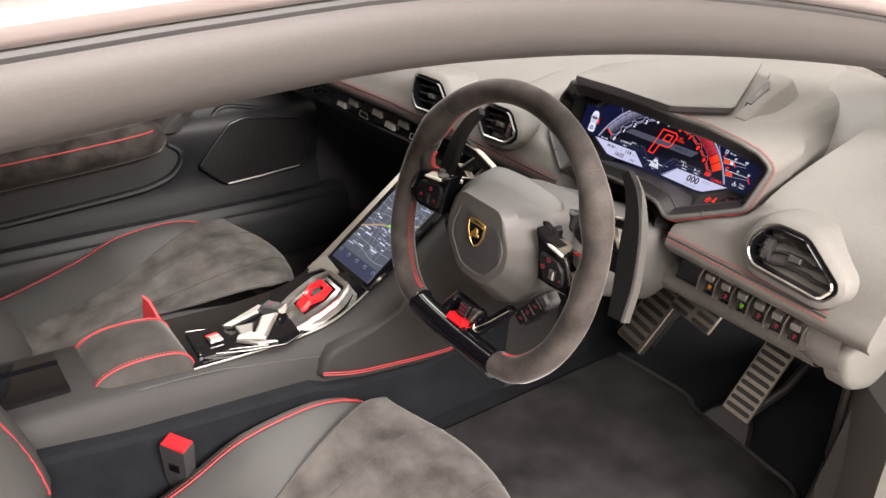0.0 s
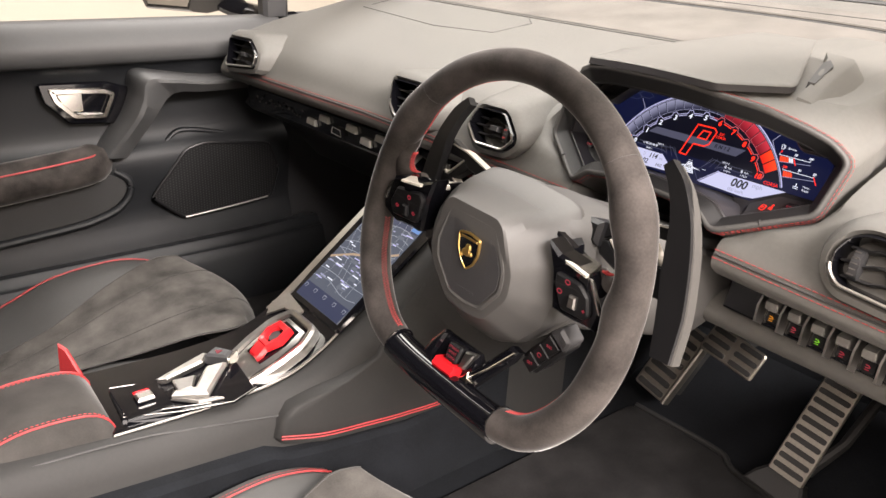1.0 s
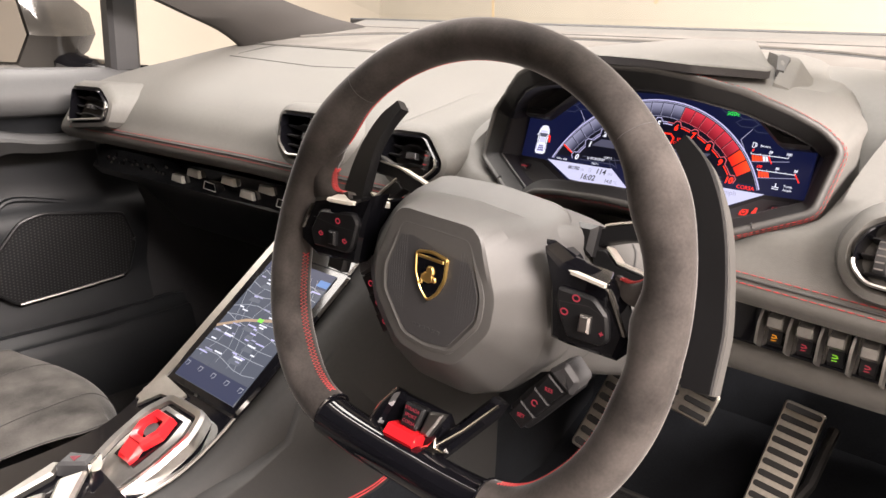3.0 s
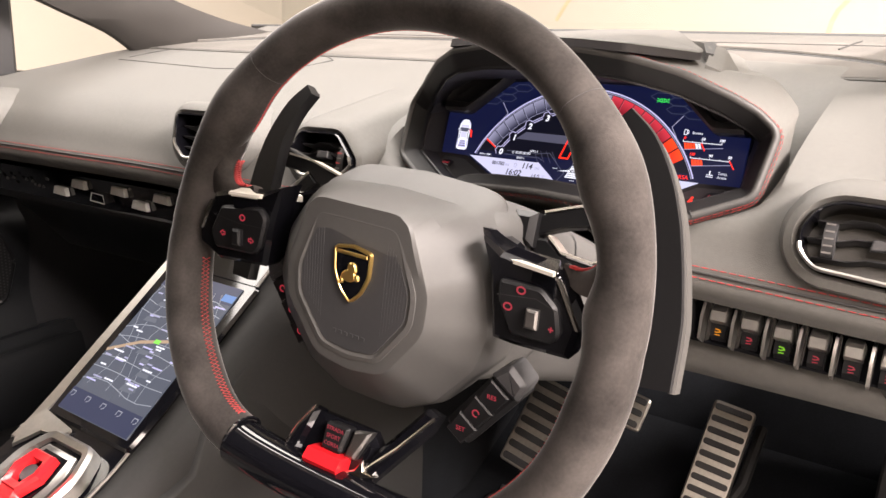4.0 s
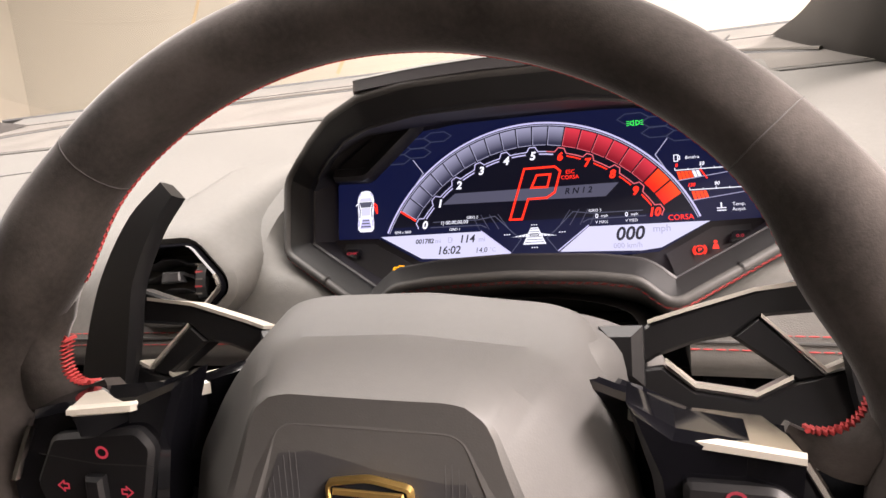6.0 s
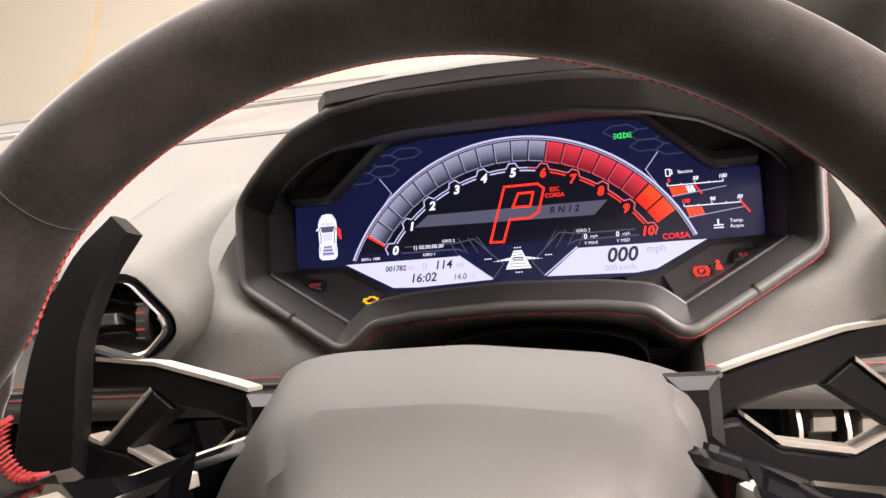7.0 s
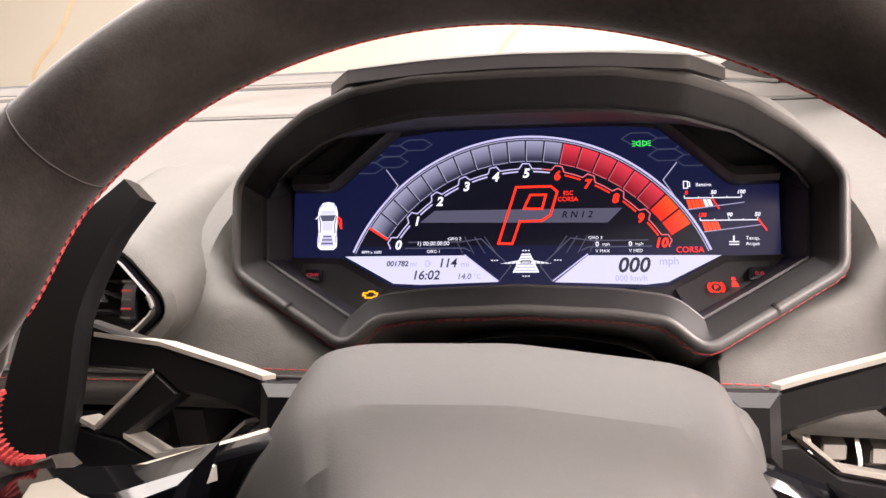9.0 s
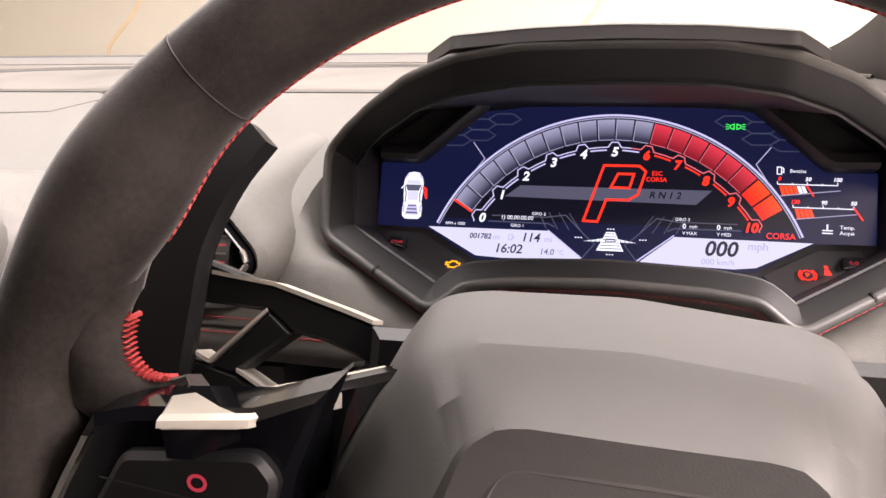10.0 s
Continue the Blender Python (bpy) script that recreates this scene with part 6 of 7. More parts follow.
    part("deck_border", loft([[(-0.378 - 0.087 - 0.004, p.y, p.z - 0.004), (-0.378 - 0.087, p.y, p.z + 0.004), (-0.378 - 0.087 + w, p.y, p.z + 0.0045), (-0.378 - 0.087 + w + 0.001, p.y, p.z)] for p, w in zip(upper, wide)]), SILVER, console, "broad brushed silver border beside the screen", angle=30)
    part("deck_plate", loft([[(x, -0.305 + d, 0.2745 + 0.62 * d + h) for x, d in ((-0.463, 0.0), (-0.450, -0.016), (-0.432, 0.004), (-0.400, 0.008), (-0.396, 0.016), (-0.452, 0.022))] for h in (0.0, 0.0035)]), SILVER, console, "silver plate between selector and screen", smooth=False)


build_console()

# ---- touch screen ----
SCREEN = pose(-0.367, -0.2035, 0.3515, -52.2, 0, 0)
touch = thing("touch_screen", SCREEN, "portrait touch screen showing a dark road map", "touch screen")


def show_map():
    part("surround", slab([(-0.068, -0.103), (0.068, -0.103), (0.072, -0.06), (0.074, 0.103), (-0.074, 0.103), (-0.072, -0.06)], -0.002, 0.006, 0.003, r=0.006), GLOSS, touch, "piano black surround")
    glass = part("screen", slab([(-0.0575, -0.093), (0.0575, -0.093), (0.0575, 0.093), (-0.0575, 0.093)], -0.0035, 0.0, 0.0006), MAP_BG, touch, "lit map display")
    y = -0.0038
    rng = random.Random(11)
    part("tool_bar", flat([(-0.0575, -0.0925), (0.0575, -0.0925), (0.0575, -0.068), (-0.0575, -0.068)], y), MAP_BLUE_DARK, glass)
    for k in range(5):
        x = -0.052 + 0.026 * k
        part("icon", strip([(x - 0.003, -0.077), (x - 0.003, -0.072), (x + 0.003, -0.072), (x + 0.003, -0.076), (x, -0.078)], 0.0010, y - 0.0002), MAP_LINE, glass)
    for k in range(9):
        z = -0.055 + 0.0155 * k + rng.uniform(-0.003, 0.003)
        a, b = rng.uniform(-0.018, 0.018), rng.uniform(-0.006, 0.006)
        pts = [(-0.057 + 0.114 * j / 6, max(-0.063, min(0.083, z + a * (j / 6 - 0.5) + b * math.sin(j)))) for j in range(7)]
        part("street", strip(pts, 0.0009, y), MAP_LINE, glass)
    for k in range(5):
        x = -0.045 + 0.022 * k
        pts = [(x + 0.012 * math.sin(j + k), -0.06 + 0.14 * j / 6) for j in range(7)]
        part("street", strip(pts, 0.0007, y), MAP_LINE, glass)
    part("main_road", strip([(-0.057, -0.02), (-0.02, 0.0), (0.02, 0.012), (0.05, 0.03), (0.057, 0.034)], 0.004, y - 0.0001), MAP_TAN, glass)
    for k in range(46):
        x, z, w = rng.uniform(-0.055, 0.040), rng.uniform(-0.058, 0.064), rng.uniform(0.005, 0.017)
        part("place_name", flat([(x, z), (x + w, z), (x + w, z + 0.0018), (x, z + 0.0018)], y - 0.0002), (LILAC, SEG_PALE, WHITE)[k % 3], glass)
        if k % 4 == 0:
            part("place_block", flat([(x - 0.004, z - 0.008), (x + w, z - 0.007), (x + w - 0.002, z - 0.002), (x - 0.002, z - 0.002)], y - 0.00005), MAP_BLOCK, glass)
    part("green_sign", flat([(-0.02, 0.052), (-0.010, 0.052), (-0.010, 0.059), (-0.02, 0.059)], y - 0.0003), MAP_GREEN, glass)
    part("green_sign", flat([(-0.002, 0.004), (0.007, 0.004), (0.007, 0.009), (-0.002, 0.009)], y - 0.0003), MAP_GREEN, glass)
    part("top_bar", flat([(-0.0575, 0.070), (0.0575, 0.070), (0.0575, 0.0925), (-0.0575, 0.0925)], y), MAP_BLUE_DARK, glass)
    part("top_icon", flat([(0.040, 0.073), (0.058, 0.073), (0.058, 0.082), (0.040, 0.082)], y - 0.0002), MAP_BLUE, glass)


MAP_BLUE_DARK = glow("map_dark_blue", (0.022, 0.032, 0.085), 1.0)
show_map()

# ---- shifter and console switches ----


def shifter():
    s = thing("gear_selector", pose(-0.357, -0.350, 0.2635, 26, 0, 0), "silver-framed gear selector with a red starter flap", "gear selector")
    tear = [(-0.020, -0.088), (0.020, -0.088), (0.036, -0.066), (0.046, -0.02), (0.047, 0.026), (0.032, 0.056), (-0.032, 0.056), (-0.047, 0.026), (-0.046, -0.02), (-0.036, -0.066)]
    up = lambda x, y, z: (x, z, y)  # noqa: E731
    o = rounded(tear, 0.010, 4)
    part("bezel", loft([[(p.x, p.y, -0.010) for p in inset(o, -0.002)], [(p.x, p.y, 0.003) for p in inset(o, -0.001)], [(p.x, p.y, 0.007) for p in inset(o, 0.002)], [(p.x, p.y, 0.0055) for p in inset(o, 0.0085)], [(p.x, p.y, 0.0) for p in inset(o, 0.010)]], caps=False), SILVER, s, "satin silver bezel", angle=25)
    part("groove", loft([[(p.x, p.y, -0.004) for p in inset(o, 0.008)], [(p.x, p.y, 0.001) for p in inset(o, 0.0095)]]), GLOSS, s, "piano black groove")
    i = [p for p in inset(o, 0.0145)]
    part("tray", loft([[(p.x, p.y, 0.0) for p in i], [(p.x, p.y, 0.0035) for p in i], [(p.x, p.y, 0.0045) for p in inset(i, 0.0015)]]), SILVER_DARK, s, "brushed silver tray")
    part("well", slab([(-0.020, -0.030), (0.020, -0.030), (0.024, 0.010), (0.018, 0.036), (-0.018, 0.036), (-0.024, 0.010)], 0.004, 0.0055, 0.0005, put=up), GLOSS, s)
    # six-sided red frame round the start button, with a slanting tongue to the rear
    hexa = [(-0.010, -0.012), (0.014, -0.012), (0.0225, 0.008), (0.016, 0.030), (-0.012, 0.030), (-0.0185, 0.008)]
    hole = [(-0.0045, -0.002), (0.0085, -0.002), (0.0125, 0.009), (0.0095, 0.020), (-0.0055, 0.020), (-0.0085, 0.009)]
    part("flap_frame", loft([[(x, y, 0.007) for x, y in hexa], [(x, y, 0.0145) for x, y in hexa], [(x * 0.9, y * 0.9 + 0.001, 0.0185) for x, y in hexa], [(x * 1.1, y * 1.1 - 0.001, 0.0172) for x, y in hole], [(x, y, 0.009) for x, y in hole]], caps=False), RED, s, "red lacquer flap round the start button", angle=20)
    part("flap_tongue", loft([[(-0.0105, y, z - 0.008), (-0.0085, y, z), (0.0125, y, z), (0.0145, y, z - 0.008)] for y, z in ((-0.030, 0.008), (-0.027, 0.0115), (-0.014, 0.0160), (-0.008, 0.0170))]), RED, s, "red lacquer tongue", angle=20)
    part("start_button", loft([[(0.0085 * math.cos(a), 0.009 + 0.0085 * math.sin(a), z) for a in (2 * math.pi * k / 16 for k in range(16))] for z in (0.004, 0.012)]), PLASTIC, s)

    e = thing("console_switches", pose(-0.362, -0.455, 0.2445), "faceted silver switch group on the console", "console switches")
    up2 = lambda x, y, z: (x, z, y)  # noqa: E731
    part("tray", slab([(-0.030, -0.100), (0.040, -0.104), (0.074, 0.020), (0.060, 0.052), (-0.030, 0.060), (-0.046, 0.020)], -0.002, 0.0030, 0.001, put=up2), GLOSS, e, "piano black tray")
    wing = [(0.000, 0.041), (0.057, -0.006), (0.036, -0.044), (0.028, -0.040), (0.034, -0.014), (-0.004, 0.014)]
    part("wing", slab(wing, 0.004, 0.0150, 0.0035, put=up2), TOGGLE, e, "broad satin silver wing", smooth=False)
    part("wing_foot", slab([(0.034, -0.046), (0.060, -0.020), (0.066, 0.010), (0.058, 0.004), (0.050, -0.018), (0.030, -0.038)], 0.003, 0.0075, 0.002, put=up2), SILVER_DARK, e, "bright edge under the wing", smooth=False)
    thin = [(-0.040, 0.024), (-0.034, 0.030), (-0.018, 0.016), (-0.004, -0.036), (-0.010, -0.046)]
    part("wing", slab(thin, 0.003, 0.0135, 0.0028, put=up2), SILVER, e, "narrow chrome wing", smooth=False)
    part("cross_bar", slab([(-0.035, 0.040), (-0.012, 0.056), (-0.001, 0.041), (-0.022, 0.020)], 0.003, 0.0205, 0.003, put=up2), PLASTIC, e, "black hazard switch")
    part("bar_edge", slab([(-0.012, 0.058), (0.001, 0.042), (0.003, 0.044), (-0.010, 0.061)], 0.003, 0.0200, 0.001, put=up2), CHROME, e, "chrome edge of the hazard switch", smooth=False)
    part("hazard_mark", loft([[(-0.018 + x, 0.038 + y, z) for x, y in ((-0.005, -0.003), (0.005, -0.004), (0.001, 0.005))] for z in (0.0206, 0.0212)]), RED_DIM, e)
    part("rocker", slab([(-0.004, -0.030), (0.026, -0.034), (0.026, -0.014), (0.000, 0.000)], 0.003, 0.0085, 0.002, put=up2), SILVER_DARK, e, "grey metal rocker")
    for run in ([(-0.034, -0.098), (-0.020, -0.050), (-0.042, 0.012)], [(0.036, -0.102), (0.062, -0.040), (0.076, 0.018), (0.062, 0.054)], [(0.030, -0.100), (0.050, -0.046), (0.064, -0.006)]):
        part("bright_line", tube([(x, y, 0.0036) for x, y in run], 0.0006, 6), SILVER_DARK, e, "thin chrome line")

    b = thing("parking_brake_switch", pose(-0.352, -0.527, 0.2460), "black switch with a white and red key", "switch")
    part("plate", slab([(-0.036, -0.028), (0.036, -0.028), (0.036, 0.028), (-0.036, 0.028)], 0.0, 0.0028, 0.001, put=up2), GLOSS, b)
    part("key", slab([(-0.004, -0.008), (0.013, -0.008), (0.013, 0.012), (-0.004, 0.012)], 0.004, 0.010, 0.002, put=up2), SILVER, b)
    part("red_end", slab([(-0.011, -0.008), (-0.0035, -0.008), (-0.0035, 0.012), (-0.011, 0.012)], 0.004, 0.009, 0.002, put=up2), RED, b)


shifter()

# ---- storage box on the tunnel ----
boxy = thing("storage_box", pose(-0.372, -0.637, 0.214) @ Matrix.Diagonal((0.83, 0.90, 1.0, 1.0)), "padded suede storage box with red piping", "storage box")


SUEDE_BOX = material("box_suede", (0.034, 0.032, 0.030), 0.95, grain_scale=1300, bump=0.2, vary=0.4, vary_scale=18, sheen=0.15, speck=0.12, fine_mix=0.2)


def storage_box():
    prof = [(-0.075, -0.02), (-0.078, 0.030), (-0.062, 0.050), (-0.02, 0.060), (0.045, 0.056), (0.072, 0.038), (0.078, 0.005), (0.076, -0.02)]
    line = spline([(0, y, z) for y, z in prof], 24)
    xs = ((-0.074, 0.90), (-0.070, 0.97), (-0.062, 1.0), (0.062, 1.0), (0.070, 0.97), (0.074, 0.90))
    part("lid", loft([[(x, p.y * f, (p.z + 0.02) * f - 0.02) for p in line] for x, f in xs]), SUEDE_BOX, boxy, "grey suede padded lid", angle=50)
    for x in (-0.0655, 0.0655):
        pts = [(x, p.y * 1.004, (p.z + 0.02) * 1.004 - 0.02) for p in line]
        part("piping", tube(pts, 0.0014, 7), RED_LEATHER, boxy, "red piping")
        top = [(x, p.y * 1.002, (p.z + 0.02) * 1.0 - 0.02) for p in line]
        part("side", loft([top, [(x * 1.22, y * 0.99, z - 0.012) for x, y, z in top], [(x * 1.27, y * 0.97, min(z - 0.014, 0.036)) for x, y, z in top], [(x * 1.26, y * 0.96, min(z - 0.03, 0.0)) for x, y, z in top]], closed=False), SUEDE_BOX, boxy, "dark suede side of the box", angle=50)
        part("stitching", stitches([(x - math.copysign(0.006, x), p.y * 1.004, (p.z + 0.02) * 1.01 - 0.02) for p in line], 0.006, 0.004, 0.0006), RED_THREAD, boxy, "red stitching")


storage_box()

# ---- seats ----


def seat(m, group="pair of front seats"):
    s = thing("bucket_seat", m, "low sports seat in grey leather and suede with red piping", "car seat", group)
    # cushion: lofted across x; y ahead, z up from the floor
    def cushion_line(x):
        k = (abs(x) / 0.17) ** 2
        return [(-0.46, 0.05), (-0.30, 0.070 + 0.004 * k), (-0.12, 0.118 + 0.006 * k), (0.02, 0.158 + 0.004 * k), (0.10, 0.168 - 0.004 * k), (0.145 - 0.05 * k, 0.158 - 0.006 * k), (0.168 - 0.06 * k, 0.120), (0.160 - 0.06 * k, 0.05), (0.12 - 0.06 * k, 0.03)]
    wide = lambda y: np.interp(y, [-0.46, -0.148, -0.046, 0.073, 0.17], [0.062, 0.080, 0.130, 0.172, 0.150])  # noqa: E731

    def cushion_ring(u):
        return [(u * wide(p.y), p.y, p.z) for p in spline([(0.0, *p) for p in cushion_line(0.15 * u)], 40)]

    part("cushion", loft([cushion_ring(u) for u in np.linspace(-1, 1, 21)], closed=False), SUEDE_SEAT, s, "grey suede cushion", angle=60)
    for u in (-0.98, 0.98, 0.42, -0.42):
        seam = [Vector(p) + Vector((0, 0, 0.0006)) for p in cushion_ring(u)][6:32]
        part("seam", tube(seam, 0.0011 if abs(u) > 0.9 else 0.0006, 5), SUEDE_DARK, s)
    for k in (-1, 1):
        rings = []
        for y, h, w, base in ((-0.46, 0.070, 0.045, 0.160), (-0.34, 0.088, 0.050, 0.168), (-0.205, 0.122, 0.056, 0.180), (-0.114, 0.152, 0.058, 0.193), (-0.012, 0.160, 0.052, 0.200), (0.05, 0.150, 0.036, 0.202), (0.092, 0.132, 0.016, 0.200)):
            rings.append([(k * (wide(y) - 0.010), y, h - 0.034), (k * (base - 0.036), y, h - 0.012), (k * (base + 0.0), y, h), (k * (base + 0.026), y, h - 0.006), (k * (base + 0.045), y, h - 0.045), (k * (base + 0.045), y, 0.04), (k * (base - w), y, 0.04)])
        fine = [[] for _ in range(30)]
        for j in range(7):
            for i, p in enumerate(spline([r[j] for r in rings], 30)):
                fine[i].append(p)
        part("side_bolster", loft(fine), LEATHER_DARK, s, "dark leather side bolster", angle=50)
        pts = [f[2] + Vector((k * 0.006, 0, 0.0015)) for f in fine]
        part("piping", tube(pts, 0.0012, 7), RED_LEATHER, s, "red piping")
        part("stitching", stitches([f[2] + Vector((k * 0.0125, 0, 0.0005)) for f in fine], 0.005, 0.0036, 0.0004), RED_THREAD, s)
    # backrest, leaning back
    back = []
    for z, y, w in ((0.10, -0.44, 0.20), (0.25, -0.485, 0.215), (0.42, -0.545, 0.215), (0.56, -0.60, 0.19), (0.68, -0.64, 0.14), (0.77, -0.665, 0.12), (0.80, -0.70, 0.10)):
        back.append([(x * w, y - 0.05 * (1 - abs(x)) * (1 if z < 0.6 else 0.2) + 0.02, z) for x in (-1, -0.8, -0.5, 0, 0.5, 0.8, 1)] + [(x * w, y - 0.14, z - 0.02) for x in (1, 0.5, 0, -0.5, -1)])
    part("backrest", loft(back), SUEDE_SEAT, s, "grey suede backrest", angle=60)
    for k in (-1, 1):
        pts = spline([(k * 0.205, -0.40, 0.16), (k * 0.225, -0.415, 0.24), (k * 0.228, -0.455, 0.34), (k * 0.222, -0.52, 0.45), (k * 0.20, -0.58, 0.55)], 24)
        part("back_bolster", tube(pts, [0.036, 0.052] + [0.056] * 16 + [0.05, 0.045, 0.04, 0.035, 0.03, 0.02], 14, flat=1.0), LEATHER_DARK, s, "dark leather backrest bolster")
        part("piping", tube([p + Vector((-k * 0.024, 0.049, 0.008)) for p in pts[2:-3]], 0.0017, 7), RED_LEATHER, s, "red piping")
    return s


driver_seat = seat(pose(0.0, -0.44, 0.02))
passenger_seat = copy_thing(driver_seat, pose(-0.730, -0.402, 0.02))

# ---- belt buckle ----
buckle = thing("belt_buckle", pose(-0.232, -0.630, 0.106, 8, 6, 35) @ Matrix.Diagonal((0.80, 0.85, 1.0, 1.0)), "black seat belt buckle with a red release key", "belt buckle")
part("body", loft([[(-w, -d, z), (w, -d, z), (w, d, z), (-w, d, z)] for z, w, d in ((0.0, 0.017, 0.009), (0.02, 0.021, 0.012), (0.085, 0.024, 0.014), (0.092, 0.023, 0.013))]), PLASTIC, buckle)
part("release_key", loft([[(-w, -d, z), (w, -d, z), (w, d, z), (-w, d, z)] for z, w, d in ((0.088, 0.0225, 0.0135), (0.0945, 0.0220, 0.0125), (0.096, 0.020, 0.011))]), RED, buckle, "red release key")
part("slot", slab([(-0.010, 0.045), (0.010, 0.045), (0.010, 0.060), (-0.010, 0.060)], -0.0150, -0.010, 0.001), GLOSS, buckle)
part("stalk", tube([(0, 0, 0.01), (0, -0.005, -0.04), (0, -0.01, -0.09)], 0.008, 8, flat=0.5), RUBBER, buckle)
tab = thing("belt_tab", pose(-0.468, -0.580, 0.235, 0, 0, 40), "red seat belt pull tab on the passenger cushion", "belt tab")
part("tab", slab([(-0.022, -0.03), (0.030, -0.03), (-0.004, 0.040), (-0.016, 0.046)], 0.0, 0.006, 0.002), RED_LEATHER, tab)

# ---- passenger door ----
door = thing("passenger_door", pose(0, 0, 0), "closed grey passenger door with suede armrest and speaker grille", "car door")


def passenger_door():
    X = -1.075
    ys = (-1.45, -1.0, -0.7, -0.45, -0.25, -0.10, 0.02)
    secs = [(-0.09, 0.595), (-0.03, 0.603), (0.0, 0.592), (0.022, 0.560), (0.020, 0.53), (-0.002, 0.515), (-0.012, 0.47), (-0.010, 0.38), (0.018, 0.345), (0.022, 0.30), (0.010, 0.22), (0.024, 0.16), (0.030, 0.12), (0.010, 0.09)]
    full = [spline([(X + d, y, z) for d, z in secs], 46) for y in np.linspace(-1.45, 0.03, 24)]
    part("door_top", loft([r[:17] for r in full], closed=False), DOOR_GREY, door, "grey leather door top", angle=60)
    part("door_panel", loft([r[16:] for r in full], closed=False), DOOR_BLACK, door, "black leather door panel", angle=60)
    # sill plate under the door with two rounded ridges, and the dark gap above it
    ridge = [(-1.052, 0.146), (-1.020, 0.153), (-1.010, 0.159), (-1.000, 0.159), (-0.994, 0.153), (-0.990, 0.145), (-0.984, 0.141), (-0.977, 0.141), (-0.971, 0.135), (-0.966, 0.120), (-0.955, 0.085), (-0.948, 0.03), (-0.948, 0.0), (-1.06, 0.0)]
    part("sill_plate", loft([[(x - 0.020 * max(0.0, (y + 0.12) / 0.2), y, z) for x, z in ridge] for y in (-1.45, -0.9, -0.5, -0.25, -0.12, -0.04, 0.08)]), DOOR_BLACK, door, "black leather sill plate with raised ridges", angle=40)
    part("panel_edge", tube(spline([(X + 0.004, -0.372, 0.316), (X + 0.012, -0.335, 0.320), (X + 0.010, -0.290, 0.331), (X - 0.004, -0.240, 0.358), (X - 0.010, -0.200, 0.378), (X - 0.008, -0.107, 0.362)], 26), 0.0080, 10, flat=0.7), DOOR_BLACK, door, "raised leather edge above the speaker")
    # armrest with red piping
    arm = spline([(X + 0.012, -1.3, 0.30), (X + 0.050, -0.85, 0.315), (X + 0.052, -0.60, 0.328), (X + 0.045, -0.42, 0.342), (X + 0.02, -0.385, 0.345)], 30)
    part("armrest", tube(arm, [0.038] * 27 + [0.034, 0.026, 0.012], 14), SUEDE, door, "grey suede armrest")
    part("piping", tube([p + Vector((0.030, 0.002, 0.024)) for p in arm[:-2]], 0.0016, 7), RED_LEATHER, door, "red piping")
    # shade of the pocket's recess is a thin dark plate; nothing is hollowed
    part("pocket", loft([spline([(X + d, y, z) for y, z in ((-1.1, 0.30), (-0.6, 0.322), (-0.46, 0.328), (-0.375, 0.318), (-0.335, 0.295), (-0.342, 0.264), (-0.390, 0.237), (-0.52, 0.220), (-1.1, 0.18))], 30) for d in (0.024, 0.027)]), RUBBER, door, "dark plate for the shaded hollow of the door pocket")
    part("pocket_lip", tube(spline([(X + 0.026, -1.1, 0.172), (X + 0.028, -0.52, 0.212), (X + 0.028, -0.385, 0.229), (X + 0.026, -0.334, 0.258), (X + 0.024, -0.325, 0.295), (X + 0.018, -0.350, 0.318)], 30), 0.0075, 10), DOOR_BLACK, door, "black leather pocket lip")
    # grab handle sweeping down from the front
    a_line = spline([(0, -0.06, 0.488), (0, -0.16, 0.492), (0, -0.235, 0.505), (0, -0.292, 0.510), (0, -0.305, 0.466), (0, -0.328, 0.421), (0, -0.380, 0.358)], 40)
    b_line = spline([(0, -0.06, 0.462), (0, -0.16, 0.464), (0, -0.215, 0.470), (0, -0.240, 0.462), (0, -0.258, 0.440), (0, -0.285, 0.404), (0, -0.328, 0.348)], 40)
    out = [0.040 + 0.034 * min(1.0, k / 14) * (1.0 if k < 30 else 1.0 - 0.5 * (k - 30) / 9) for k in range(40)]
    part("grab_handle", loft([[(X - 0.01, *a.yz), (X + d * 0.72, *a.yz), (X + d * 0.98, *(a.yz * 0.80 + b.yz * 0.20)), (X + d, *(a.yz * 0.62 + b.yz * 0.38)), (X + d * 0.72, *b.yz), (X - 0.01, *b.yz)] for a, b, d in zip(a_line, b_line, out)]), DOOR_GREY, door, "grey leather grab handle", angle=40)
    # latch pull in a chrome frame
    pull = [(-0.462, 0.496), (-0.340, 0.492), (-0.294, 0.476), (-0.322, 0.408), (-0.415, 0.416), (-0.455, 0.460)]
    flip = lambda x, y, z: (y, x, z)  # noqa: E731
    bez = part("latch_bezel", slab(pull, X - 0.004, X + 0.006, 0.003, r=0.006, put=flip), GLOSS, door, "piano black latch bezel")
    o = [Vector(p) for p in ((-0.446, 0.486), (-0.345, 0.480), (-0.328, 0.470), (-0.350, 0.424), (-0.408, 0.428), (-0.438, 0.460))]
    o = rounded(o, 0.006, 3)
    part("latch_ring", loft([[(X + 0.006, p.x, p.y) for p in o], [(X + 0.016, p.x, p.y) for p in inset(o, 0.001)], [(X + 0.016, p.x, p.y) for p in inset(o, 0.008)], [(X + 0.004, p.x, p.y) for p in inset(o, 0.010)]], caps=False), CHROME, bez, "chrome latch pull")
    part("latch_mirror", slab([(-0.432, 0.474), (-0.388, 0.474), (-0.388, 0.440), (-0.415, 0.440)], X + 0.004, X + 0.009, 0.001, put=flip), CHROME, bez)
